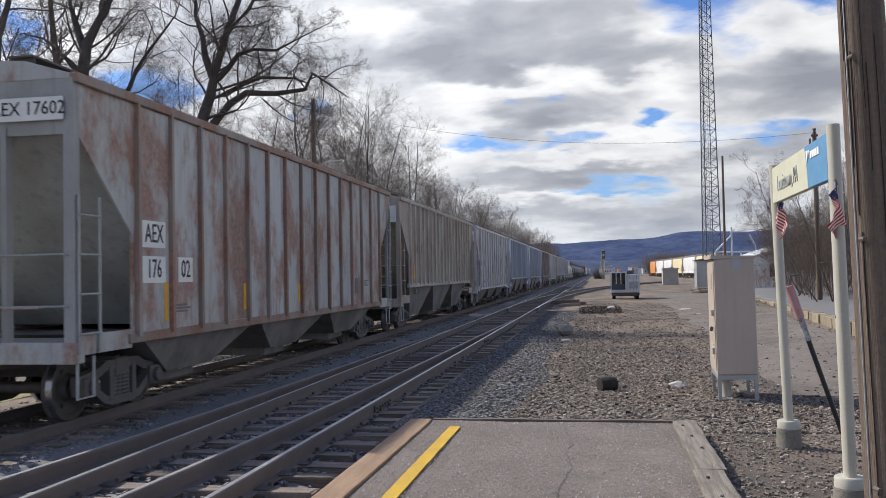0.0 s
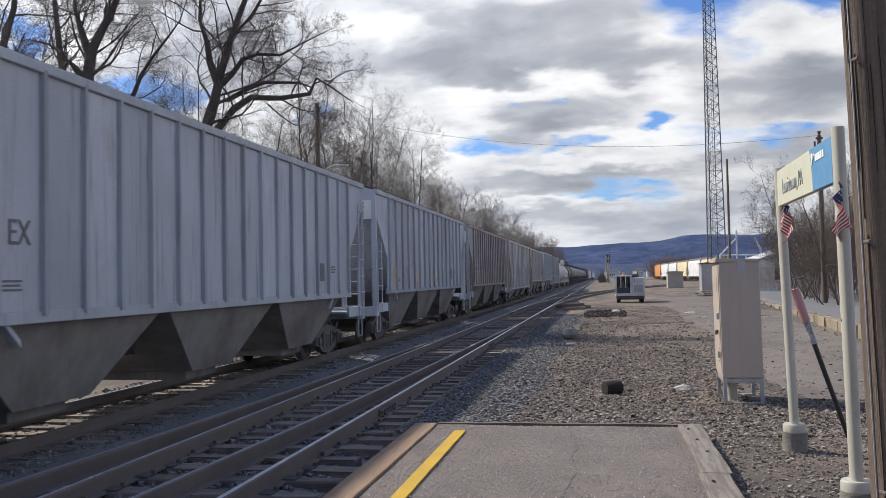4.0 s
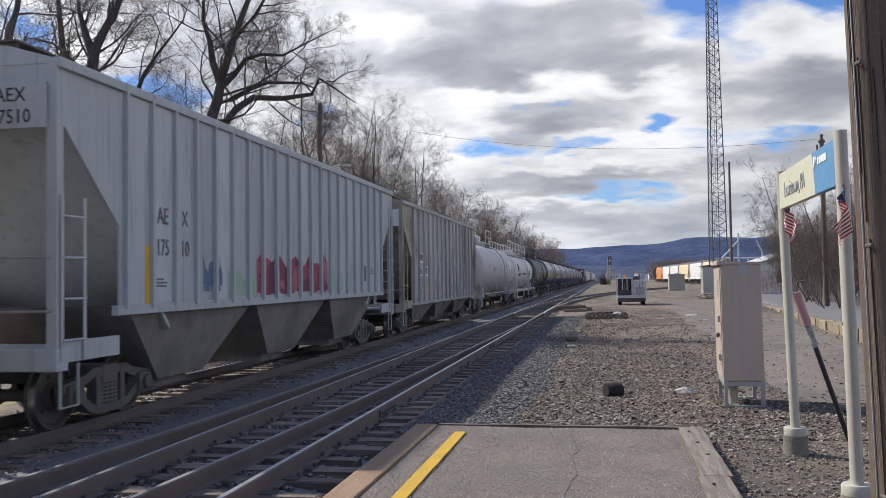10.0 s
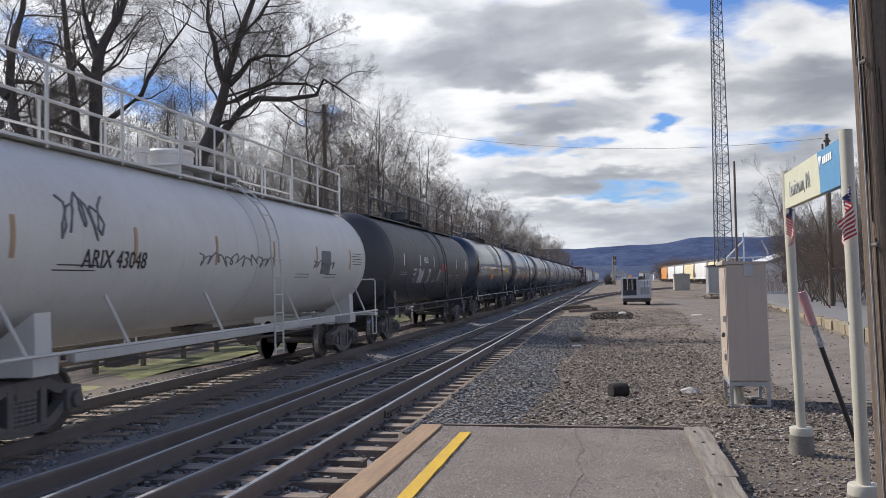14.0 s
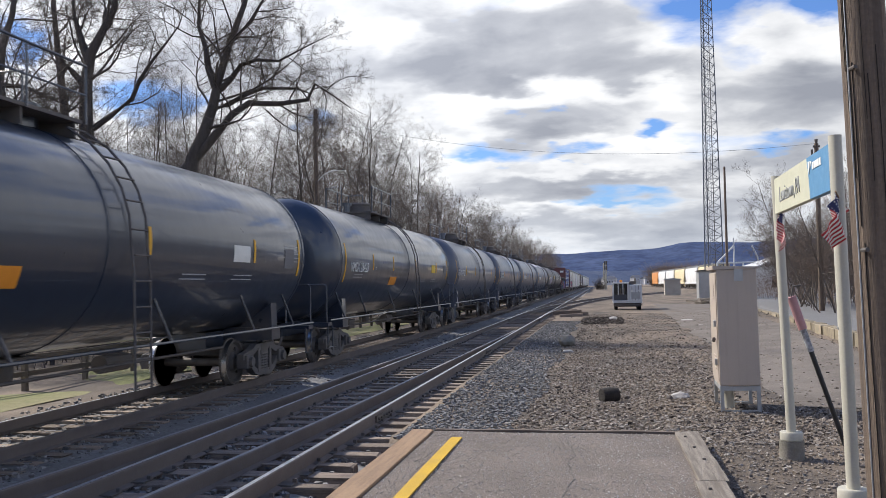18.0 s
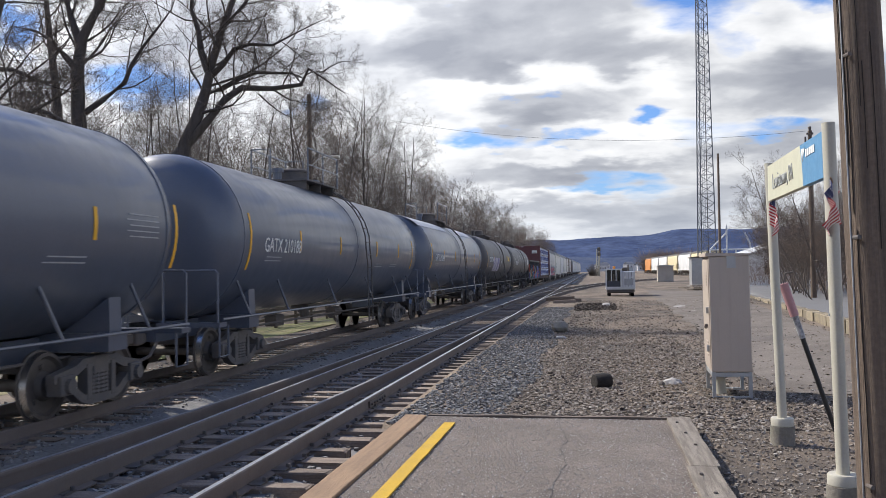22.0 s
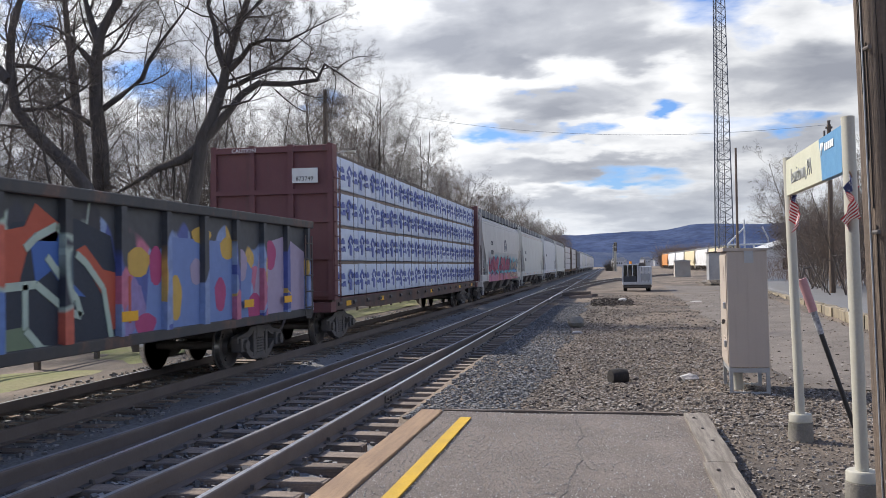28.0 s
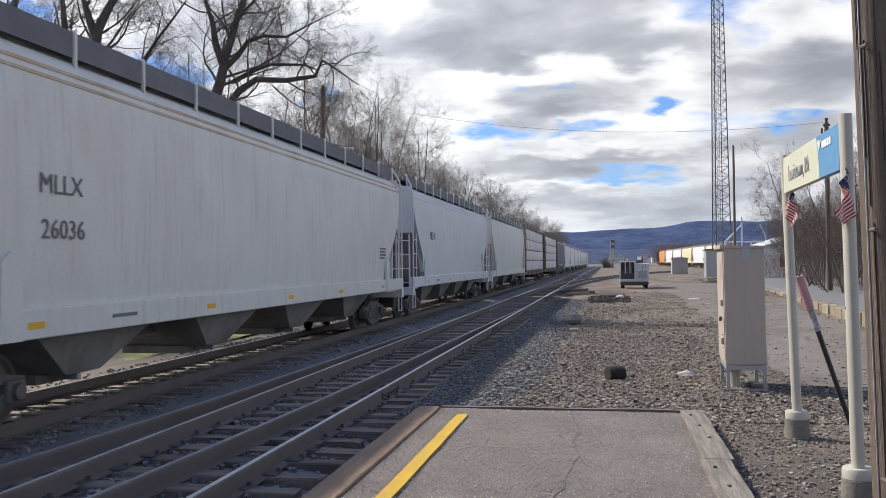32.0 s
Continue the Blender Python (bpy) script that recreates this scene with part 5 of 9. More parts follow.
    field("letter_fill", [(9.3, 0.96), (9.8, 1.3), (9.9, 2.0), (10.5, 2.44), (13.0, 2.41), (13.7, 1.9), (13.5, 0.98)], cornflower, 0, "cornflower blue sprayed field")
    field("letter_fill", [(13.6, 0.98), (14.1, 2.4), (15.4, 2.6), (16.9, 2.2), (17.2, 0.98)], lilac, 0, "pale lilac sprayed field")
    for y, z, ry, rz, m_ in ((9.6, 2.05, 0.32, 0.22, yellow), (11.6, 2.5, 0.36, 0.14, yellow), (10.7, 1.5, 0.2, 0.36, yellow), (12.6, 2.3, 0.3, 0.2, yellow), (10.1, 2.0, 0.2, 0.3, magenta), (13.8, 1.2, 0.34, 0.28, magenta),
                             (9.8, 1.15, 0.3, 0.16, magenta), (12.3, 1.5, 0.22, 0.3, magenta), (11.4, 1.9, 0.22, 0.22, lilac), (14.6, 2.2, 0.3, 0.3, magenta), (15.6, 1.7, 0.4, 0.4, lilac), (13.2, 2.0, 0.25, 0.3, lilac)):
        round_field(y, z, ry, rz, m_, 1 if m_ is not lilac else 2)
    for sg in (-1, 1):
        bm = BM()
        box(bm, -1.45, 1.45, min(sg * (h - 0.06), sg * h), max(sg * (h - 0.06), sg * h), low - 0.1, top)
        for z in (1.45, 1.95, 2.4):
            box(bm, -1.45, 1.45, min(sg * h, sg * (h + 0.07)), max(sg * h, sg * (h + 0.07)), z - 0.07, z + 0.07)
        part("end_wall", bm, paint, car)
        bm = BM()
        box(bm, -1.5, 1.5, min(sg * (h - 0.3), sg * (h + 0.08)), max(sg * (h - 0.3), sg * (h + 0.08)), 0.82, 1.0)
        part("end_sill", bm, paint, car)
        for sx in (-1, 1):
            piece("ladder", ladder(0.42, 1.75, 5), paint, car, "", pose(sx * 1.58, sg * (h - 0.35), 0.9, 0, 0, 0 if sx > 0 else 180))
    bm = BM()
    box(bm, -1.42, 1.42, -h, h, low - 0.02, low + 0.05)
    part("floor", bm, paint, car)
    bm = BM()
    box(bm, -0.3, 0.3, -h + 0.1, h - 0.1, 0.7, low)
    part("centre_sill", bm, M_IRON, car)
    lettering("lettering", "201026", 0.26, M_WHITETEXT, car, pose(0.75, -h - 0.075, 2.18, 90, 0, 0))
    lettering("lettering", "MWCX", 0.26, M_WHITETEXT, car, pose(0.75, -h - 0.012, 2.62, 90, 0, 0))
    bm = BM()
    box(bm, 1.461, 1.467, -h + 2.05, -h + 2.95, 1.92, 2.62)
    pb = part("marking_patch", bm, M_BLACKTEXT, car, "black marking patch")
    lettering("lettering", "MWCX", 0.26, M_WHITETEXT, pb, side_pose(1.470, -h + 2.5, 2.43))
    lettering("lettering", "201026", 0.26, M_WHITETEXT, pb, side_pose(1.470, -h + 2.5, 2.10))
    for y in (-h + 0.5, -h + 2.5, -h + 6.0, -h + 9.2, h - 3.6, h - 1.6):
        plate("reflective_tape", car, 1.562, y, 1.30, 0.42, 0.14, M_STRIPE)
    running_gear(car, h, y0)
    return car, h


def word_bar(width, seed):
    """An unreadable printed word: one bar with an uneven edge."""
    rnd = random.Random(seed)
    n = int(width / 0.035)
    hi = [rnd.choice((0.05, 0.05, 0.05, 0.10, 0.095)) for _ in range(n)]
    top = [(p, h) for k, h in enumerate(hi) for p in (k * 0.035, k * 0.035 + 0.034)]
    low = [(p, rnd.choice((-0.055, -0.05, -0.02))) for p in (n * 0.035, n * 0.027, n * 0.018, n * 0.009, 0.0)]
    return mesh_of("print_bar", slab(BM(), top + low, "x", 0.0, 0.014))


PRINTS = (("print_emblem", mesh_of("print_emblem", slab(BM(), [(-0.27, 0.10), (-0.04, 0.28), (0.20, 0.13), (0.14, 0.02), (0.06, 0.07), (0.08, 0.13), (-0.04, 0.20), (-0.15, 0.11), (-0.05, 0.02), (0.05, -0.02), (0.02, -0.28),
                                                                       (-0.13, -0.26), (-0.11, -0.05), (-0.26, -0.10), (-0.28, -0.02), (-0.14, 0.02), (-0.22, 0.06)], "x", 0.0, 0.014)), -0.24, 0.0),
          ("print_bar", word_bar(0.40, 1), 0.02, 0.09), ("print_bar", word_bar(0.48, 2), 0.02, -0.11))


def centre_beam(s, nxt, label, paint, wrap, logo, columns=10, detailed=True, front_mark=True):
    L = nxt - s - 1.1
    h = L / 2
    car, y0 = start_car("lumber_car", label, s, L)
    deck = 1.16
    top = 4.93
    for sg in (-1, 1):
        bm = BM()
        y_in, y_out = sg * (h - 0.28), sg * (h - 0.02)
        box(bm, -1.46, 1.46, min(y_in, y_out), max(y_in, y_out), deck, top, 0.02)
        bh = part("bulkhead", bm, paint, car, "tall ribbed steel bulkhead")
        for x in (-1.5, -0.5, 0.5, 1.5):
            bm = BM()
            box(bm, x - 0.07, x + 0.07, min(sg * (h - 0.3), sg * (h + 0.05)), max(sg * (h - 0.3), sg * (h + 0.05)), deck, top + 0.02)
            part("stiffener", bm, paint, bh)
        for z in (deck + 0.15, 2.2, 3.1, 3.8, top - 0.1):
            bm = BM()
            box(bm, -1.5, 1.5, min(sg * (h - 0.1), sg * (h + 0.06)), max(sg * (h - 0.1), sg * (h + 0.06)), z - 0.06, z + 0.06)
            part("cross_rib", bm, paint, bh)
        for sx in (-1, 1):
            piece("ladder", ladder(0.42, 3.2, 9), paint, car, "", pose(sx * 1.59, sg * (h - 0.2), 1.1, 0, 0, 0 if sx > 0 else 180))
        bm = BM()
        box(bm, -1.5, 1.5, min(sg * (h - 0.35), sg * (h + 0.06)), max(sg * (h - 0.35), sg * (h + 0.06)), 0.86, 1.1)
        part("end_sill", bm, paint, car)
    bm = BM()
    slab(bm, [(-h + 0.2, deck), (h - 0.2, deck), (h - 0.2, deck - 0.28), (h - 3.2, deck - 0.28), (h - 4.2, deck - 0.36), (-h + 4.2, deck - 0.36), (-h + 3.2, deck - 0.28), (-h + 0.2, deck - 0.28)],
         "x", 1.36, 1.44)
    slab(bm, [(-h + 0.2, deck), (h - 0.2, deck), (h - 0.2, deck - 0.28), (-h + 0.2, deck - 0.28)], "x", -1.44, -1.36)
    part("side_sill", bm, M_DARKSILL, car, "dirty dark side sill")
    bm = BM()
    box(bm, -1.42, 1.42, -h + 0.2, h - 0.2, deck - 0.08, deck + 0.02)
    part("deck", bm, paint, car)
    bm = BM()
    box(bm, -0.08, 0.08, -h + 0.3, h - 0.3, top - 0.25, top)
    for k in range(11):
        y = -h + 0.4 + (L - 0.8) * k / 10
        box(bm, -0.08, 0.08, y - 0.09, y + 0.09, deck, top - 0.2)
    part("centre_beam", bm, paint, car)
    # winches and tie-down brackets along the sill
    winch = mesh_of("winch", tube(BM(), (1.44, -0.12, deck - 0.13), (1.44, 0.12, deck - 0.13), 0.055, n=8))
    n = 18 if detailed else 8
    for k in range(n):
        y = -h + 0.8 + (L - 1.6) * k / (n - 1)
        piece("winch", winch, M_IRON, car, "", pose(0, y, 0))
    for y in (-h + 1.6, -h + 5, 0.5, h - 5, h - 1.6):
        plate("reflective_tape", car, 1.442, y, deck - 0.14, 0.42, 0.13, M_STRIPE)
    # wrapped bundles of boards, four high on both sides
    rnd = random.Random(int(s))
    layer = (top - 0.16 - deck) / 4
    usable = L - 0.8
    w = usable / columns
    for sx in (-1, 1):
        for r in range(4):
            z0 = deck + 0.03 + r * layer
            for c in range(columns):
                ya = -h + 0.4 + c * w
                bm = BM()
                x0, x1 = sx * 0.10, sx * (1.40 + rnd.uniform(-0.02, 0.02))
                yb, zt = ya + w - 0.015, z0 + layer - 0.055
                box(bm, min(x0, x1), max(x0, x1), ya + 0.008, yb, z0 + 0.02, zt, 0.03)
                if sx > 0 and detailed:
                    es = [e for e in bm.edges if e.calc_length() > 0.5]
                    bmesh.ops.subdivide_edges(bm, edges=es, cuts=5, use_grid_fill=True)
                    for v in bm.verts:
                        if v.co.x > 1.2:
                            v.co.x += 0.016 * noise.noise((v.co.y * 2.2, v.co.z * 3.1, s)) + 0.008 * noise.noise((v.co.y * 7, v.co.z * 7, s + 4))
                            if r < 3 and v.co.z < z0 + 0.05:
                                v.co.z += 0.025 * noise.noise((v.co.y * 3, c, r))
                b = part("wrapped_bundle", bm, wrap, car, "bundle of boards in white printed wrapping" if sx > 0 else "", smooth=True)
                if sx > 0 and logo is not None:
                    for q in range(2):
                        yc = ya + w * (q + 0.5) / 2 + rnd.uniform(-0.06, 0.06)
                        zc = (z0 + zt) / 2 + rnd.uniform(-0.03, 0.03)
                        for nm, me, dy, dz in PRINTS:
                            piece(nm, me, logo, b, "", pose(1.415, yc + dy, zc + dz))
    # strips between layers and straps
    for r in range(1, 5):
        bm = BM()
        box(bm, 0.1, 1.39, -h + 0.4, h - 0.4, deck + r * layer - 0.04, deck + r * layer + 0.035)
        part("spacer_board", bm, M_TIE, car)
    if detailed:
        for k in range(columns * 2):
            y = -h + 0.4 + usable * (k + 0.5) / (columns * 2)
            bm = BM()
            pipe(bm, [(1.44, y, deck - 0.1), (1.445, y, top - 0.1), (1.2, y, top - 0.06), (0.1, y, top - 0.02)], 0.008, 4)
            part("strap_cable", bm, M_IRON, car)
    if front_mark:
        bm = BM()
        box(bm, 0.55, 1.2, -h - 0.072, -h - 0.06, 4.0, 4.36)
        p = part("marking_board", bm, M_WHITETAPE, car)
        lettering("lettering", "873749", 0.15, M_BLACKTEXT, p, pose(0.87, -h - 0.074, 4.1, 90, 0, 0))
        lettering("lettering", "CAUTION", 0.14, M_WHITETEXT, car, pose(-0.7, -h - 0.064, top - 0.1, 90, 0, 0))
    running_gear(car, h, y0)
    return car, h


def curved_hopper(s, nxt, label, paint, sill_paint, words=(), graffiti=None, end_text="", top_rust=None, detailed=True, emblem=False, letters=()):
    """A round-sided covered hopper with a fenced roof walkway and open slope-sheet ends."""
    L = nxt - s - 1.2
    h = L / 2
    car, y0 = start_car("covered_hopper_car", label, s, L)

    def half_width(z):
        if z > 4.0:
            return 1.536 * max(0.0, 1 - ((z - 4.0) / 0.82) ** 2.6) ** 0.385
        return 1.57 - 0.055 * ((z - 2.9) / 1.4) ** 2

    def ring(y, zb):
        zs = [zb + (4.80 - zb) * (1 - math.cos(math.pi * k / 18)) / 2 for k in range(19)]
        right = [(half_width(z), y, z) for z in zs]
        return right + [(-x, y_, z) for x, y_, z in reversed(right[:-1])]

    ends = [(0.36, 4.3), (0.40, 3.9), (0.48, 3.6), (0.62, 3.35), (0.86, 3.05), (1.12, 2.78), (1.42, 2.5), (1.72, 2.25), (1.86, 2.0), (1.90, 1.7), (1.91, 1.38)]
    rings = [ring(-h + d, z) for d, z in ends] + [ring(y, 1.38) for y in (-h * 0.5, 0, h * 0.5)] + [ring(h - d, z) for d, z in reversed(ends)]
    bm = BM()
    loft(bm, rings)
    part("body", bm, paint, car, "smooth round-sided steel body", smooth=True)
    for sx in (-1, 1):
        bm = BM()
        box(bm, min(sx * 1.46, sx * 1.58), max(sx * 1.46, sx * 1.58), -h + 0.05, h - 0.05, 1.10, 1.46, 0.02)
        part("side_sill", bm, sill_paint, car)
        # roof edge seam lines and walkway fence
        bm = BM()
        for z in (4.23, 4.36):
            x = half_width(z)
            box(bm, min(sx * (x - 0.02), sx * (x + 0.015)), max(sx * (x - 0.02), sx * (x + 0.015)), -h + 0.45, h - 0.45, z - 0.02, z + 0.02)
        part("roof_seam", bm, top_rust or paint, car)
        bm = BM()
        box(bm, min(sx * 0.70, sx * 1.28), max(sx * 0.70, sx * 1.28), -h + 0.2, h - 0.2, 4.80, 4.83)
        part("walkway", bm, M_DARKMESH, car, "dark roof walkway")
        bm = BM()
        box(bm, min(sx * 1.283, sx * 1.293), max(sx * 1.283, sx * 1.293), -h + 0.3, h - 0.3, 4.66, 5.0)
        part("toe_guard", bm, M_DARKMESH, car, "upright mesh guard of the roof walkway")
        n = 13
        post = mesh_of("walkway_post", box(BM(), -0.02, 0.02, -0.025, 0.025, 4.40, 5.03))
        for k in range(n):
            piece("walkway_post", post, paint, car, "", pose(sx * 1.305, -h + 0.35 + (L - 0.7) * k / (n - 1), 0))
    bm = BM()
    box(bm, -0.38, 0.38, -h + 0.9, h - 0.9, 4.76, 4.94, 0.04)
    part("hatch_trough", bm, paint, car)
    for sg in (-1, 1):
        bm = BM()
        slab(bm, [(sg * (h - 0.33), 3.0), (sg * (h - 0.31), 4.5), (sg * (h - 0.37), 4.62), (sg * (h - 0.39), 3.0)], "x", -1.47, 1.47)
        part("end_sheet", bm, paint, car, "flat upper end sheet")
        bm = BM()
        slab(bm, [(sg * (h - 0.34), 3.02), (sg * (h - 0.31), 2.98), (sg * (h - 1.25), 2.3), (sg * (h - 1.86), 1.30), (sg * (h - 1.92), 1.35), (sg * (h - 1.32), 2.36)], "x", -1.47, 1.47)
        part("slope_sheet", bm, M_SLOPE, car, "dusty sloping end sheet")
        for x in (-0.75, 0.75):
            bm = BM()
            slab(bm, [(sg * (h - 0.10), 1.0), (sg * (h - 0.24), 1.0), (sg * (h - 0.36), 3.1), (sg * (h - 0.24), 3.1)], "x", x - 0.05, x + 0.05)
            part("end_post", bm, paint, car)
        bm = BM()
        tube(bm, (-0.25, sg * (h - 0.75), 1.55), (0.55, sg * (h - 0.75), 1.55), 0.22, n=14)
        part("brake_cylinder", bm, M_IRON, car, "grey brake cylinder")
        for sx in (-1, 1):
            bm = BM()
            slab(bm, [(sg * (h - 2.35), 1.10), (sg * (h - 1.95), 1.10), (sg * (h - 1.98), 2.0), (sg * (h - 2.15), 2.12), (sg * (h - 2.32), 2.0)], "x", min(sx * 1.545, sx * 1.60), max(sx * 1.545, sx * 1.60))
            part("corner_gusset", bm, sill_paint, car)
        bm = BM()
        box(bm, -1.58, 1.58, min(sg * (h - 0.3), sg * h), max(sg * (h - 0.3), sg * h), 0.84, 1.12, 0.015)
        box(bm, -1.4, 1.4, min(sg * (h - 1.6), sg * (h - 0.3)), max(sg * (h - 1.6), sg * (h - 0.3)), 1.04, 1.08)
        part("end_sill", bm, sill_paint, car)
        for sx in (-1, 1):
            piece("ladder", ladder(0.50, 1.95, 4), paint, car, "short corner ladder", pose(sx * 1.56, sg * (h - 0.42), 1.05, 0, 0, 0 if sx > 0 else 180))
            piece("ladder", ladder(0.46, 1.9, 4), paint, car, "short corner ladder", pose(sx * 1.22, sg * (h - 0.04), 1.05, 0, 0, 90 * sg))
            bm = BM()
            pipe(bm, [(sx * 1.53, sg * (h - 0.15), 0.95), (sx * 1.53, sg * (h - 0.15), 0.42), (sx * 1.53, sg * (h - 0.55), 0.42), (sx * 1.53, sg * (h - 0.55), 0.95)], 0.022)
            part("stirrup", bm, paint, car)
            bm = BM()
            pipe(bm, [(sx * 1.56, sg * (h - 0.16), 1.1), (sx * 1.56, sg * (h - 0.16), 4.3), (sx * 1.50, sg * (h - 0.18), 4.62), (sx * 1.29, sg * (h - 0.25), 5.0)], 0.028)
            part("roof_handhold", bm, paint, car)
    for k in range(4 if detailed else 3):
        n = 4 if detailed else 3
        span = L - 4.6
        yc = -span / 2 + span * (k + 0.5) / n
        w = span / n / 2 - 0.25
        bm = BM()
        loft(bm, [[(-1.4, yc - w, 1.38), (1.4, yc - w, 1.38), (1.4, yc + w, 1.38), (-1.4, yc + w, 1.38)],
                  [(-1.02, yc - 0.4, 0.5), (1.02, yc - 0.4, 0.5), (1.02, yc + 0.4, 0.5), (-1.02, yc + 0.4, 0.5)]])
        box(bm, -0.62, 0.62, yc - 0.46, yc + 0.46, 0.36, 0.5, 0.02)
        c = part("discharge_chute", bm, M_CHUTE, car, "dirty grey discharge chute")
        bm = BM()
        tube(bm, (-0.95, yc, 0.44), (0.95, yc, 0.44), 0.05, n=8)
        part("gate_shaft", bm, M_GREYSTEEL, c)
    bm = BM()
    box(bm, -0.3, 0.3, -h + 0.2, h - 0.2, 0.78, 1.02)
    part("centre_sill", bm, M_IRON, car)
    for word, size, y, z, mat_ in words:
        lettering("lettering", word, size, mat_, car, side_pose(half_width(z) + 0.012, -h + y, z), width=1.05)
    if detailed:
        for y, z, rows in ((1.9, 1.62, 1), (L - 2.6, 2.4, 4), (4.6, 1.30, 1)):
            bars("small_print", car, half_width(z) + 0.008 if z > 1.5 else 1.582, -h + y, z, 0.8, rows, 0.05, M_GREYTEXT)
        for y in (2.6, 7.2, 11.0, 14.5, L - 2.7):
            plate("reflective_tape", car, 1.581, -h + y, 1.26, 0.3, 0.08, M_STRIPE)
    if graffiti:
        for lift, (y_a, y_b, z_a, z_b, mat_, rag) in enumerate(graffiti):
            rows = []
            n = max(8, int((y_b - y_a) * 2.6))
            rnd = random.Random(int(y_a * 10) + 3)
            bm = BM()
            for k in range(n + 1):
                y = y_a + (y_b - y_a) * k / n
                t = z_b - rag * rnd.random()
                zs = [z_a + (t - z_a) * q / 5 for q in range(6)]
                rows.append([(max(half_width(z) if z > 1.46 else 1.0, 1.582 if z < 1.47 else 0) + 0.006 + 0.004 * lift, -h + y, z) for z in zs])
            loft(bm, rows, close=False)
            part("graffiti", bm, mat_, car, "sprayed graffiti lettering")
    if letters:
        def ribbon(name, pts, w, mat_, lift, dy=0.0, dz=0.0, lb=""):
            """One sweep of the spray can, rounded at its bends and tapered at its ends."""
            for _ in range(2):
                pts = [pts[0]] + [((p[0] * (1 - f) + q[0] * f), (p[1] * (1 - f) + q[1] * f)) for p, q in zip(pts, pts[1:]) for f in (0.25, 0.75)] + [pts[-1]]
            rows = []
            for k, (y, z) in enumerate(pts):
                (ya, za), (yb, zb) = pts[max(k - 1, 0)], pts[min(k + 1, len(pts) - 1)]
                ln = math.hypot(yb - ya, zb - za) or 1.0
                ny, nz = -(zb - za) / ln, (yb - ya) / ln
                u = k / (len(pts) - 1)
                r = w * 0.5 * (0.62 + 0.38 * math.sin(math.pi * min(1.0, 0.2 + u)))
                row = []
                for e in (-1, 1):
                    zz = max(1.06, z + dz + nz * r * e)
                    row.append((max(half_width(zz), 1.582 if zz < 1.47 else 0) + lift, y + dy + ny * r * e - h, zz))
                rows.append([(row[0][0] - 0.003, *row[0][1:]), row[0], row[1], (row[1][0] - 0.003, *row[1][1:])])
            bm = BM()
            loft(bm, rows, close=False)
            part(name, bm, mat_, car, lb)
        for strokes, inks, line, glow, edge in letters:
            for k, (w, pts) in enumerate(strokes):
                ribbon("letter_shadow", pts, w, glow, 0.024 + 0.0003 * k, 0.10, -0.07)
                ribbon("letter_line", pts, w + edge, line, 0.029 + 0.0003 * k)
                ribbon("letter", pts, w, inks[k % len(inks)], 0.034 + 0.0003 * k, lb="sprayed letter stroke")
    if emblem:
        bm = BM()
        pts = [(math.cos(math.pi * k / 14) * 0.66, math.sin(math.pi * k / 14) * 0.66) for k in range(15)]
        x = half_width(3.1) + 0.006
        for a, b in zip(pts, pts[1:]):
            for k in (1.0, 0.62):
                tube(bm, (x, 0.6 + a[0] * k, 2.92 + a[1] * k), (x, 0.6 + b[0] * k, 2.92 + b[1] * k), 0.014, n=5)
        for k in range(13):
            a = math.pi * (k + 1) / 14
            tube(bm, (x, 0.6 + 0.50 * math.cos(a), 2.92 + 0.50 * math.sin(a)), (x, 0.6 + 0.62 * math.cos(a + 0.05), 2.92 + 0.62 * math.sin(a + 0.05)), 0.014, n=4)
        box(bm, x - 0.01, x + 0.006, -0.12, 1.32, 2.80, 2.83)
        box(bm, x - 0.01, x + 0.006, -0.12, 1.32, 2.89, 2.92)
        slab(bm, [(0.30, 2.95), (0.92, 2.95), (0.92, 3.12), (0.78, 3.20), (0.62, 3.10), (0.45, 3.16)], "x", x - 0.01, x + 0.006)
        part("emblem", bm, plain("faded_emblem_paint", (0.30, 0.30, 0.32), 0.7), car, "arched grey emblem")
    running_gear(car, h, y0)
    return car, h


M_DARKSILL = surface("dirty_brown_sill", (0.085, 0.062, 0.055), 0.8, second=(0.14, 0.10, 0.085), scale=1.5, amount=0.7, rust=0.3, bump=0.2)
M_DARKMESH = surface("walkway_grating", (0.19, 0.195, 0.21), 0.7, 0.1, fine=120, fine_amount=0.5, bump=0.4)
M_SLOPE = surface("dusty_grey_sheet", (0.33, 0.31, 0.295), 0.8, second=(0.22, 0.20, 0.19), scale=0.8, amount=0.8, streak=0.5)
M_BLUEPRINT = plain("blue_print", (0.135, 0.17, 0.42), 0.6)
M_WRAP = surface("white_wrapping", (0.60, 0.665, 0.79), 0.42, second=(0.48, 0.54, 0.66), scale=1.6, amount=0.6, fine=12, fine_amount=0.06, bump=0.9, bump_scale=6)
M_FARWRAP = surface("grey_white_wrapping", (0.66, 0.64, 0.62), 0.6, second=(0.50, 0.48, 0.47), scale=0.8, amount=0.6, bump=0.3)


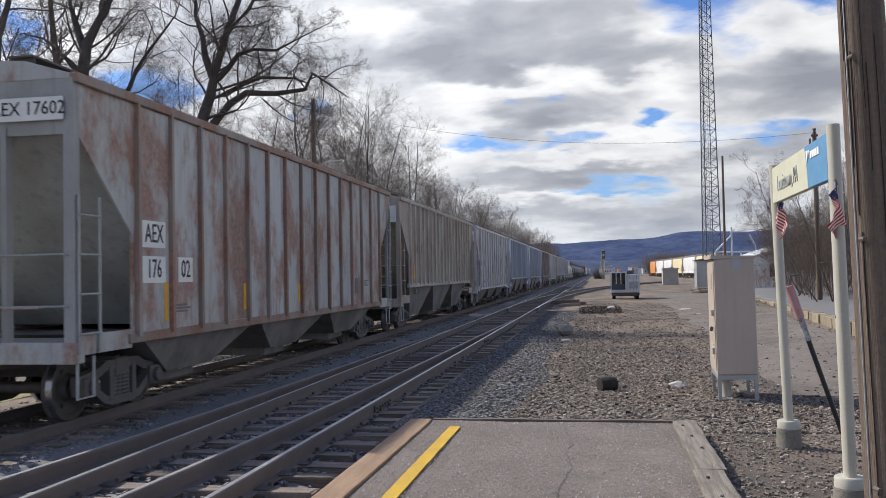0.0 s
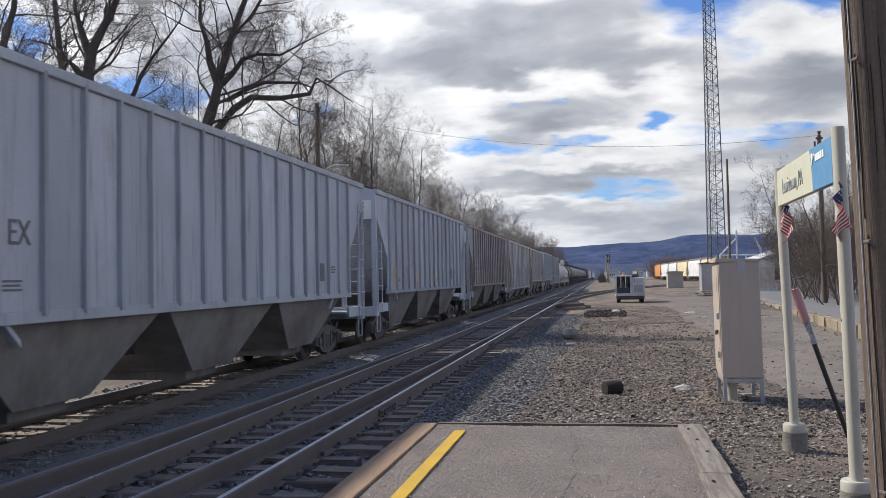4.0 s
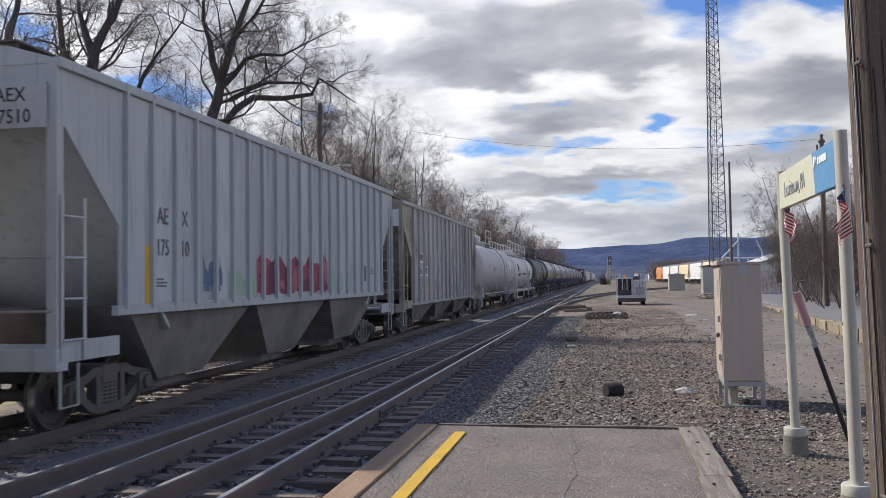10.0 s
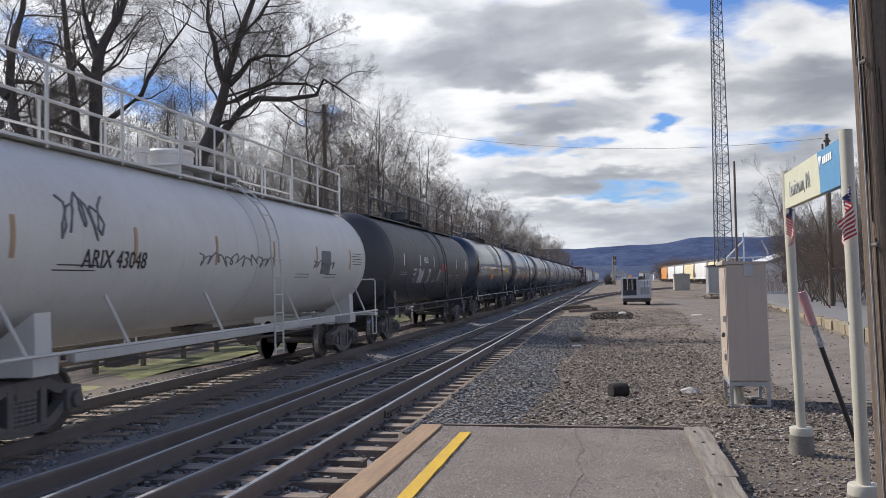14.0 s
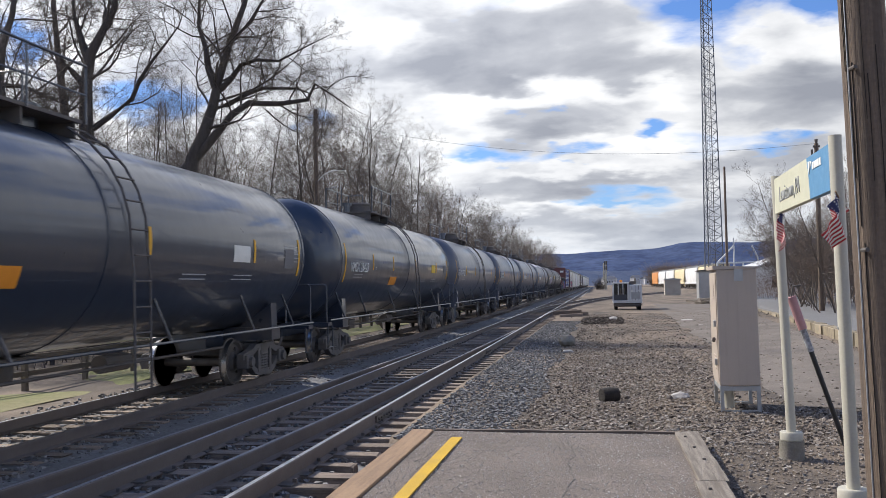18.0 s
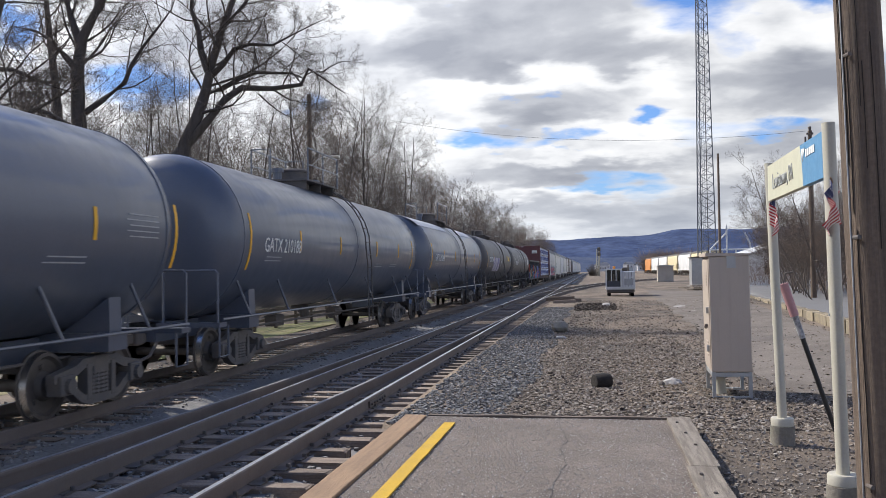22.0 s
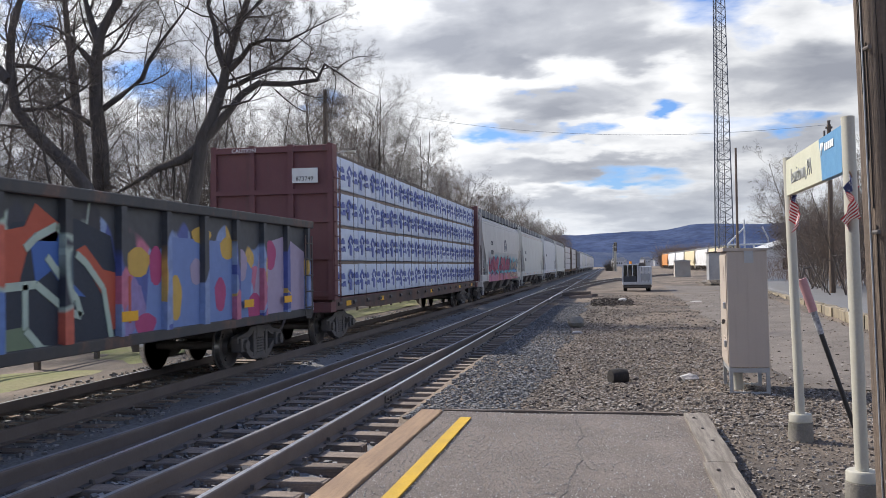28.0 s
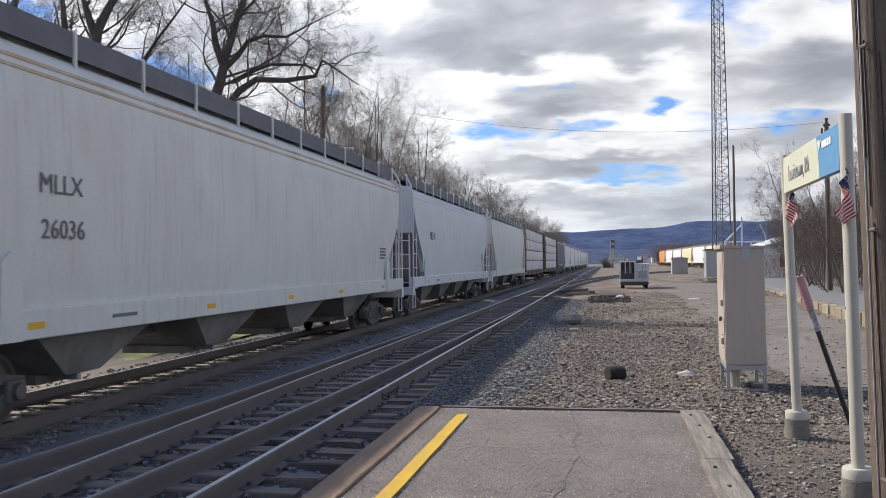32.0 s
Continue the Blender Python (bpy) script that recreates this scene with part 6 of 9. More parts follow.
def build_train():
    grey_a = car_paint("grey_green_paint", (0.36, 0.385, 0.38), (0.42, 0.40, 0.36), rust=0.85, threshold=0.49, streak=0.35)
    grey_a_end = car_paint("grey_green_end_paint", (0.31, 0.32, 0.31), (0.21, 0.20, 0.18), rust=0.15, threshold=0.6, streak=0.4)
    tan = car_paint("tan_paint", (0.35, 0.305, 0.26), (0.28, 0.235, 0.195), rust=0.5, threshold=0.55, streak=0.6)
    pale = car_paint("pale_grey_paint", (0.46, 0.465, 0.49), (0.38, 0.375, 0.38), rust=0.9, threshold=0.545, streak=0.55, rust_colour=(0.15, 0.055, 0.05))
    blue = car_paint("pale_blue_grey_paint", (0.40, 0.43, 0.48), (0.33, 0.345, 0.38), rust=0.35, threshold=0.62, streak=0.45)
    blue2 = car_paint("light_blue_grey_paint", (0.45, 0.475, 0.53), (0.37, 0.39, 0.43), rust=0.3, threshold=0.6, streak=0.5, rust_colour=(0.20, 0.12, 0.10))
    beige = car_paint("dusty_blue_grey_paint", (0.335, 0.345, 0.375), (0.30, 0.285, 0.29), rust=0.5, threshold=0.55, streak=0.5)
    patchy = car_paint("patchy_beige_paint", (0.42, 0.40, 0.355), (0.33, 0.29, 0.24), rust=0.85, threshold=0.54, streak=0.5, rust_colour=(0.135, 0.065, 0.045))
    dark = car_paint("stained_beige_paint", (0.40, 0.375, 0.33), (0.27, 0.235, 0.20), rust=0.75, threshold=0.51, streak=0.8, rust_colour=(0.10, 0.06, 0.045))
    mint = car_paint("pale_mint_paint", (0.405, 0.425, 0.43), (0.335, 0.355, 0.36), rust=0.15, threshold=0.65, streak=0.35)
    brown = car_paint("weathered_beige_paint", (0.37, 0.345, 0.29), (0.26, 0.215, 0.17), rust=0.6, threshold=0.53, streak=0.8, rust_colour=(0.14, 0.07, 0.04))
    rib_rust = car_paint("rusty_post_paint", (0.29, 0.25, 0.22), (0.19, 0.13, 0.095), rust=0.7, threshold=0.47, spread=0.16)
    rib_brown = car_paint("brownish_post_paint", (0.29, 0.255, 0.25), (0.20, 0.155, 0.145), rust=0.5, threshold=0.5, spread=0.16)
    rib_tan = car_paint("tan_post_paint", (0.47, 0.43, 0.37), (0.36, 0.31, 0.26), rust=0.4, spread=0.16)
    rib_pale = car_paint("pale_post_paint", (0.50, 0.49, 0.47), (0.38, 0.36, 0.34), rust=0.5, threshold=0.56, spread=0.16)
    rib_grey = car_paint("grey_post_paint", (0.39, 0.385, 0.375), (0.30, 0.29, 0.275), rust=0.25, threshold=0.6, spread=0.16)
    rib_blue = car_paint("blue_grey_post_paint", (0.36, 0.385, 0.42), (0.28, 0.29, 0.31), rust=0.3, threshold=0.6, spread=0.16)
    def bays_of(nm, colour, second, rust, threshold, rc=(0.16, 0.062, 0.03), streak=0.55):
        return car_paint(nm, colour, second, rust=rust, threshold=threshold, streak=streak, rust_colour=rc, spread=0.13)
    b_grey = bays_of("grey_green_panel", (0.37, 0.395, 0.39), (0.40, 0.37, 0.33), 0.85, 0.49, (0.20, 0.105, 0.075))
    b_tan = bays_of("tan_panel", (0.31, 0.265, 0.22), (0.24, 0.20, 0.165), 0.5, 0.55)
    b_pale = bays_of("pale_grey_panel", (0.47, 0.475, 0.50), (0.38, 0.375, 0.38), 0.9, 0.525, (0.19, 0.095, 0.09))
    b_blue = bays_of("blue_grey_panel", (0.41, 0.435, 0.48), (0.33, 0.345, 0.38), 0.3, 0.62)
    b_blue2 = bays_of("light_blue_grey_panel", (0.39, 0.405, 0.45), (0.33, 0.33, 0.36), 0.55, 0.57, (0.20, 0.12, 0.10))
    b_beige = bays_of("dusty_blue_grey_panel", (0.345, 0.36, 0.40), (0.31, 0.295, 0.30), 0.6, 0.57)
    b_patchy = bays_of("patchy_panel", (0.46, 0.45, 0.435), (0.38, 0.355, 0.32), 0.75, 0.56, (0.16, 0.08, 0.05))
    b_dark = bays_of("stained_panel", (0.41, 0.40, 0.385), (0.30, 0.275, 0.25), 0.75, 0.54, (0.11, 0.065, 0.05), 0.8)
    b_mint = bays_of("mint_panel", (0.42, 0.435, 0.445), (0.35, 0.365, 0.375), 0.15, 0.65)
    b_brown = bays_of("weathered_panel", (0.43, 0.425, 0.41), (0.33, 0.30, 0.265), 0.75, 0.56, (0.14, 0.07, 0.04), 0.8)
    umber = car_paint("brown_rusted_panel", (0.44, 0.42, 0.39), (0.34, 0.30, 0.26), rust=0.92, threshold=0.41, streak=0.6, rust_colour=(0.125, 0.075, 0.056), spread=0.05)
    red_tag = graffiti_paint("red_graffiti", [(0.34, 0.06, 0.09), (0.42, 0.10, 0.13), (0.25, 0.04, 0.07), (0.46, 0.14, 0.18), (0.16, 0.03, 0.07)], 2.4, 3.0)
    red_tag2 = graffiti_paint("dark_blue_tag", [(0.42, 0.46, 0.47), (0.10, 0.16, 0.25), (0.40, 0.45, 0.46), (0.16, 0.24, 0.33)], 5.0, 6.0)
    low_tag = graffiti_paint("worn_low_graffiti", [(0.36, 0.36, 0.36), (0.40, 0.39, 0.38), (0.34, 0.15, 0.155), (0.22, 0.30, 0.295), (0.43, 0.42, 0.41), (0.38, 0.24, 0.24), (0.24, 0.25, 0.26), (0.46, 0.45, 0.44)], 3.0, 9.0)
    ribbed_hopper(10.2, 29.0, "grey-green covered hopper car with large rust patches", grey_a, rib_rust, 1.13, 15, "AEX 17602",
                  ((0, 0, "AEX"), (1, 0, "176"), (1, 1, "02")), M_BLACKTEXT, M_WHITETAPE, text_z=2.62, text_size=0.40, tape=((0, 1.3, 1.9), (3, 1.35, 1.85), (6, 1.4, 1.8)), end_paint=grey_a_end, bays=b_grey)
    ribbed_hopper(29.0, 47.9, "tan covered hopper car with brown rust streaks", tan, rib_tan, 1.6, 19, "AEX|10097", ((0, 1, "AE"), (0, 2, "X")), M_BLUEPATCH, None,
                  text_z=2.9, tape=((0, 1.8, 2.3),), bays=b_tan, dark_bays=(), dark_paint=umber)
    ribbed_hopper(47.9, 66.2, "pale grey covered hopper car with red-brown rust", pale, rib_pale, 1.15, 13, "AEX|17079", ((0, 0, "AE"), (0, 1, "X"), (1, 0, "17")), M_GREYTEXT, None,
                  tape=((0, 1.4, 1.9), (5, 1.4, 1.9), (11, 1.4, 1.9)), bays=b_pale)
    ribbed_hopper(66.2, 85.2, "blue-grey covered hopper car, dusty and streaked", blue, rib_blue, 1.6, 18, "CAEX|47056", ((0, 0, "CA"), (0, 1, "EX")), M_GREYTEXT, None, tape=((0, 1.8, 2.4),), bays=b_blue)
    ribbed_hopper(85.2, 103.5, "light blue-grey covered hopper car", blue2, rib_blue, 1.6, 16, "CAEX|47112", (), None, None, tape=((0, 1.8, 2.4), (4, 1.8, 2.2), (8, 1.8, 2.2)), bays=b_blue2)
    ribbed_hopper(103.5, 122.7, "dusty blue-grey covered hopper car with rusty posts", beige, rib_brown, 1.6, 18, "CAEX|47080", ((0, 0, "CA"), (0, 1, "EX"), (0, 2, "47"), (0, 3, "080")), M_BLACKTEXT, M_WHITETAPE,
                  text_z=2.45, text_size=0.34, tape=((1, 1.75, 2.15), (4, 1.75, 2.1)), bays=b_beige)
    ribbed_hopper(122.7, 141.8, "beige covered hopper car with brown rusted panels", patchy, rib_pale, 1.15, 14, "CAEX|47231", ((0, 0, "CA"), (0, 1, "EX"), (1, 0, "47"), (1, 1, "231")), M_GREYTEXT, M_WHITETAPE, text_size=0.38, bays=b_patchy, dark_bays=(0, 4, 7), dark_paint=umber)
    ribbed_hopper(141.8, 159.7, "beige covered hopper car with dark rust stains", dark, rib_pale, 1.6, 17, "CAEX|47126", ((0, 1, "CA"), (0, 2, "EX"), (1, 1, "47"), (1, 2, "126")), M_BLACKTEXT, M_WHITETAPE,
                  text_z=2.85, text_size=0.36, tape=((1, 1.7, 2.3), (4, 1.7, 2.25), (7, 1.75, 2.2)), bays=b_dark)
    car, h, yf, p = ribbed_hopper(159.7, 178.5, "pale mint-grey covered hopper car with red graffiti", mint, mint, 1.6, 21, "AEX|17510", ((0, 1, "AE"), (0, 2, "X"), (1, 1, "175"), (1, 2, "10")), M_GREYTEXT, None, text_z=2.95, text_size=0.36, top=4.68, plate_back=False, tape=((0, 1.62, 2.5),), bays=b_mint)
    bm = BM()
    rnd = random.Random(8)
    ya, n = -h + 6.3, 22
    rows = []
    for k in range(n + 1):
        y = ya + 4.4 * k / n
        z1 = 2.42 + 0.12 * math.sin(k * 1.3) + rnd.uniform(-0.08, 0.08)
        z0 = 1.70 + rnd.uniform(-0.03, 0.05)
        rows.append([(1.542, y, z0), (1.542, y, (z0 + z1) / 2), (1.542, y, z1)])
    loft(bm, rows, close=False)
    part("graffiti", bm, red_tag, car, "red bubble-letter graffiti")
    for a, b, z_lo, z_hi, mat_, lb in ((-h + 5.0, -h + 6.3, 1.70, 2.25, plain("pale_green_spray", (0.36, 0.47, 0.36), 0.7), "pale green sprayed halo"),
                                       (-h + 10.7, -h + 12.0, 1.70, 2.3, plain("green_grey_spray", (0.36, 0.45, 0.42), 0.7), "grey-green sprayed halo"),
                                       (-h + 4.0, -h + 4.75, 1.80, 2.45, red_tag2, "small dark sprayed tag")):
        bm = BM()
        rows = []
        for k in range(9):
            y = a + (b - a) * k / 8
            hgt = (z_hi - z_lo) * (0.72 + 0.28 * math.sin(k * 1.9 + a))
            rows.append([(1.5405, y, z_lo), (1.5405, y, z_lo + hgt / 2), (1.5405, y, z_lo + hgt)])
        loft(bm, rows, close=False)
        part("graffiti", bm, mat_, car, lb)
    car, h, yf, p = ribbed_hopper(178.5, 196.7, "weathered beige and brown covered hopper car", brown, rib_grey, 1.15, 16, "CAEX|47039", ((0, 1, "CAEX"), (1, 1, "47"), (1, 2, "039")), M_BLACKTEXT, M_WHITETAPE,
                  text_z=2.75, text_size=0.36, tape=((2, 1.4, 1.8),), bays=b_brown, dark_bays=(12,), dark_paint=umber)
    for k in range(4, 13):
        bm = BM()
        ya, yb = yf + p * k + 0.06, yf + p * (k + 1) - 0.06
        rows = []
        for q in range(7):
            y = ya + (yb - ya) * q / 6
            z1 = 2.3 + 0.35 * math.sin(y * 0.9) + 0.12 * math.sin(y * 9.0)
            rows.append([(1.5415, y, 1.24), (1.5415, y, (1.24 + z1) / 2), (1.5415, y, z1)])
        loft(bm, rows, close=False)
        part("graffiti", bm, low_tag, car, "worn red and teal graffiti")

    white = car_paint("cream_white_tank_paint", (0.42, 0.415, 0.405), (0.37, 0.36, 0.35), rust=0.1, threshold=0.66, streak=0.18, rough=0.45, bump=0.02)
    white2 = car_paint("white_tank_paint", (0.51, 0.50, 0.48), (0.45, 0.435, 0.415), rust=0.08, threshold=0.68, streak=0.12, rough=0.42, bump=0.02)
    black = car_paint("black_tank_paint", (0.022, 0.031, 0.052), (0.028, 0.038, 0.06), rust=0.05, threshold=0.7, streak=0.12, rough=0.32, coat=0.5, spec=0.7, streak_colour=(0.06, 0.055, 0.05), bump=0.02)
    slate = car_paint("slate_grey_tank_paint", (0.090, 0.105, 0.145), (0.075, 0.09, 0.122), rust=0.06, threshold=0.7, streak=0.15, rough=0.36, coat=0.25, spec=0.6, streak_colour=(0.09, 0.085, 0.08), bump=0.02)
    dull = car_paint("dull_black_tank_paint", (0.055, 0.056, 0.062), (0.07, 0.068, 0.07), rust=0.2, threshold=0.63, streak=0.3, rough=0.5, streak_colour=(0.09, 0.08, 0.07), bump=0.02)
    brownish = car_paint("dusty_black_tank_paint", (0.065, 0.063, 0.068), (0.082, 0.077, 0.078), rust=0.15, threshold=0.63, streak=0.3, rough=0.45, spec=0.6, bump=0.02)
    tag = graffiti_paint("lilac_graffiti", [(0.42, 0.40, 0.48), (0.52, 0.50, 0.58), (0.16, 0.14, 0.32), (0.36, 0.34, 0.45), (0.12, 0.10, 0.25)], 2.2, 1.0)
    pale_tag = graffiti_paint("pale_graffiti", [(0.3, 0.3, 0.33), (0.5, 0.5, 0.52), (0.1, 0.1, 0.11), (0.05, 0.05, 0.05)], 2.6, 5.0)
    def marks(n, w0=-0.14, w1=0.26, y0=-6.0, y1=6.5):
        return tuple((y0 + (y1 - y0) * k / (n - 1), w0, w1) for k in range(n))
    tank_car(197.1, 217.1, "long cream-white pressure tank car", white, R=1.53, zc=2.57, dome="bonnet", words=(("29639", 0.40, -3.6, -0.02),), text_material=M_FADEDTEXT, stripes=marks(7, -0.05, 0.16),
             placards=((5.7, 0.9, 0.0, 0.42, M_WHITETAPE), (3.4, 0.5, 0.12, 0.25, M_GREYTEXT)), ladder_y=0.6, stripe_material=surface("faded_ochre_tape", (0.50, 0.36, 0.17), 0.6))
    car, h = tank_car(217.1, 235.3, "white tank car with railed walkway along the top", white2, R=1.40, zc=2.55, words=(("ARIX 43048", 0.36, -5.0, -0.19),), text_material=M_BLACKTEXT,
                      stripes=marks(6, -0.2, 0.16, -7.2, 6.2), stripe_material=surface("faded_tan_tape", (0.42, 0.28, 0.16), 0.6), railing=True, placards=((4.2, 0.7, -0.3, 0.1, M_GREYTEXT),))
    # marker-pen tags on the white shell: loose loops
    for base, n, w, sz in ((-6.3, 5, 1.0, 0.24), (-2.5, 12, 3.4, 0.09), (3.3, 7, 1.6, 0.07)):
        bm = BM()
        prev = None
        for k in range(n * 6 + 1):
            u = k / (n * 6)
            y = base + w * u + 0.11 * math.sin(u * n * 6.28 + 1.3 * math.sin(k * 0.23))
            f = (0.22 if sz > 0.2 else -0.13) + sz * math.cos(u * n * 6.28) * (0.7 + 0.3 * math.sin(k * 0.7))
            p_ = (math.cos(f) * 1.404, y, 2.55 + math.sin(f) * 1.404)
            if prev:
                tube(bm, prev, p_, 0.012 if sz < 0.2 else 0.018, n=4)
            prev = p_
        part("graffiti", bm, M_GREYTEXT, car, "loose dark pen graffiti")
    # deep side beam under the shell
    for sx in (-1, 1):
        bm = BM()
        box(bm, min(sx * 1.05, sx * 1.15), max(sx * 1.05, sx * 1.15), -h + 2.9, h - 2.9, 0.92, 1.06, 0.02)
        part("side_beam", bm, white2, car)
    tank_car(235.1, 253.2, "dull black tank car with railings and graffiti", dull, R=1.52, zc=2.60, words=(("43026", 0.34, -2.5, 0.05),), stripes=marks(6, -0.1, 0.16), stripe_material=M_WHITETAPE, railing=True,
             placards=((1.0, 0.8, -0.2, 0.0, surface("red_label", (0.4, 0.08, 0.07), 0.6)),), graffiti=((-1.5, 5.5, -0.5, -0.15, pale_tag),))
    hi = dict(R=1.60, zc=2.66, dome="housing")
    tail = lambda word, sq: dict(words=((word, 0.38, -6.35, -0.13), ("C", 0.16, -4.6, -0.13)), stripes=((-7.75, -0.38, 0.26), (-4.9, -0.15, 0.13), (-2.35, -0.15, 0.13), (1.1, -0.15, 0.13), (5.1, -0.15, 0.13), (7.6, -0.3, 0.2)),
                                 placards=((-2.2, 0.9, -0.44, -0.27, M_ORANGE), (4.5, 0.75, -0.15, 0.04, sq), (7.0, 0.55, -0.2, 0.06, M_GREYTEXT)))
    tank_car(253.2, 271.5, "glossy black tank car with white lettering", black, **hi, **tail("VMSX 28105", M_YELLOWTAG))
    tank_car(271.5, 290.3, "glossy black tank car with white lettering and yellow tape", black, **hi, **tail("VMSX 28313", M_WHITETAPE))
    tank_car(290.3, 309.5, "glossy black tank car reflecting the sky", black, **hi, **tail("VMSX 28428", M_YELLOWTAG))
    plain_marks = lambda word, y: dict(words=((word, 0.42, y, -0.10),), stripes=((-7.85, -0.42, 0.28), (-4.9, -0.16, 0.14), (-1.7, -0.16, 0.12), (2.2, -0.16, 0.12), (5.2, -0.16, 0.12), (7.5, -0.4, 0.24)))
    tank_car(309.4, 326.8, "slate-grey tank car with yellow tape", slate, **hi, **plain_marks("GATX 75102", -6.4))
    tank_car(326.8, 344.3, "slate-grey tank car with white lettering", slate, **hi, **plain_marks("GATX 75101", -6.0))
    tank_car(344.3, 363.7, "slate-grey tank car with dark ladder", slate, **hi, **plain_marks("GATX 210188", -6.0))
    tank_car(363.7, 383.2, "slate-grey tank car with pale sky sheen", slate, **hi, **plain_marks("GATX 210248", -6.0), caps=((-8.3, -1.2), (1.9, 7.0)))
    tank_car(383.2, 402.2, "dusty black tank car with lilac graffiti", brownish, **hi, words=(("CBTX 715961", 0.46, -5.5, -0.02), ("C", 0.18, -3.9, -0.04)), graffiti=((-2.6, 3.6, -0.5, 0.08, tag), (0.2, 1.6, -0.35, -0.05, pale_tag)),
             stripes=((-7.7, -0.3, 0.35), (-4.15, -0.02, 0.25), (4.6, -0.05, 0.22), (6.6, -0.05, 0.22)), placards=((5.6, 0.7, -0.02, 0.2, M_YELLOWTAG), (7.2, 0.5, -0.1, 0.15, M_GREYTEXT)))
    tank_car(402.2, 422.5, "dusty black tank car with short white tape marks", brownish, R=1.56, zc=2.60, words=(("TILX 318538", 0.42, -5.9, -0.05), ("E", 0.2, -4.2, -0.02)), stripes=marks(6, 0.05, 0.42, -6.9, 6.9), stripe_material=M_WHITETAPE,
             placards=((5.4, 0.5, -0.1, 0.12, M_GREYTEXT), (6.6, 0.8, -0.12, 0.2, M_WHITETAPE)))
    spray = graffiti_paint("gondola_graffiti", [(0.03, 0.045, 0.07), (0.11, 0.20, 0.46), (0.52, 0.12, 0.08), (0.22, 0.31, 0.22), (0.03, 0.032, 0.045), (0.05, 0.06, 0.10), (0.12, 0.10, 0.24),
                                                (0.035, 0.04, 0.06), (0.05, 0.09, 0.12), (0.42, 0.52, 0.46)], 1.5, 2.0, bare=((0.045, 0.05, 0.058), 0.30, -0.64), wobble=0.25)
    spray_rear = graffiti_paint("pastel_graffiti", [(0.23, 0.31, 0.52), (0.20, 0.28, 0.50), (0.50, 0.16, 0.25), (0.58, 0.38, 0.10), (0.22, 0.30, 0.50), (0.26, 0.20, 0.42), (0.08, 0.11, 0.34), (0.25, 0.34, 0.54)], 1.7, 5.0, bare=((0.06, 0.065, 0.075), 0.30, -0.62), outline=0.0)
    gon_black = car_paint("dull_black_gondola_paint", (0.055, 0.058, 0.062), (0.09, 0.08, 0.075), rust=0.4, threshold=0.58)
    gondola(422.0, 439.9, "black gondola car with colourful graffiti on its side", gon_black, spray, spray_rear, [plain("orange_red_spray", (0.46, 0.10, 0.06), 0.6), plain("blue_spray", (0.06, 0.14, 0.40), 0.6), plain("navy_spray", (0.03, 0.04, 0.06), 0.6), plain("sage_spray", (0.17, 0.23, 0.15), 0.6),
             plain("yellow_spray", (0.58, 0.38, 0.09), 0.6), plain("magenta_spray", (0.42, 0.07, 0.19), 0.6), plain("cornflower_spray", (0.17, 0.25, 0.50), 0.6), plain("lilac_spray", (0.38, 0.32, 0.44), 0.6)],
            plain("pale_green_outline", (0.42, 0.52, 0.45), 0.6))
    maroon = car_paint("maroon_paint", (0.155, 0.062, 0.066), (0.20, 0.09, 0.085), rust=0.3, threshold=0.6, streak=0.4)
    centre_beam(440.4, 465.3, "maroon lumber car stacked with white-wrapped boards", maroon, M_WRAP, M_BLUEPRINT)
    cream = car_paint("cream_hopper_paint", (0.56, 0.545, 0.51), (0.49, 0.47, 0.435), rust=0.1, threshold=0.66, streak=0.2)
    pale_w = car_paint("cool_white_hopper_paint", (0.60, 0.61, 0.64), (0.53, 0.535, 0.56), rust=0.08, threshold=0.66, streak=0.2)
    ivory = car_paint("ivory_hopper_paint", (0.60, 0.583, 0.54), (0.53, 0.51, 0.465), rust=0.12, threshold=0.63, streak=0.2, rust_colour=(0.36, 0.22, 0.12))
    rusty_top = car_paint("rust_stained_white", (0.52, 0.46, 0.38), (0.40, 0.29, 0.19), rust=0.5, threshold=0.5, rust_colour=(0.3, 0.18, 0.1))
    pink = graffiti_paint("pink_graffiti", [(0.50, 0.12, 0.16), (0.56, 0.20, 0.26), (0.44, 0.11, 0.24), (0.56, 0.26, 0.18), (0.54, 0.20, 0.30)], 1.2, 7.0, outline=0.3)
    halo = halo_paint("sky_blue_halo", (0.10, 0.40, 0.46), (0.08, 0.26, 0.50), (0.50, 0.487, 0.452), 2.2, 2.68)
    inks = [surface("crimson_spray", (0.34, 0.05, 0.09), 0.6, second=(0.46, 0.12, 0.16), scale=1.6, amount=0.8), surface("purple_red_spray", (0.30, 0.06, 0.17), 0.6, second=(0.42, 0.10, 0.10), scale=1.6, amount=0.8),
            surface("rose_spray", (0.44, 0.10, 0.18), 0.6, second=(0.30, 0.05, 0.12), scale=1.6, amount=0.8)]
    tans = [surface("tan_spray", (0.42, 0.30, 0.18), 0.6, second=(0.55, 0.50, 0.42), scale=1.8, amount=0.8), surface("cream_spray", (0.43, 0.37, 0.32), 0.6, second=(0.36, 0.22, 0.15), scale=1.8, amount=0.7)]
    ink_line, teal, pale_ink = plain("dark_ink_line", (0.05, 0.03, 0.05), 0.6), plain("teal_spray", (0.05, 0.30, 0.33), 0.6), plain("pale_ink_glow", (0.5, 0.45, 0.36), 0.6)
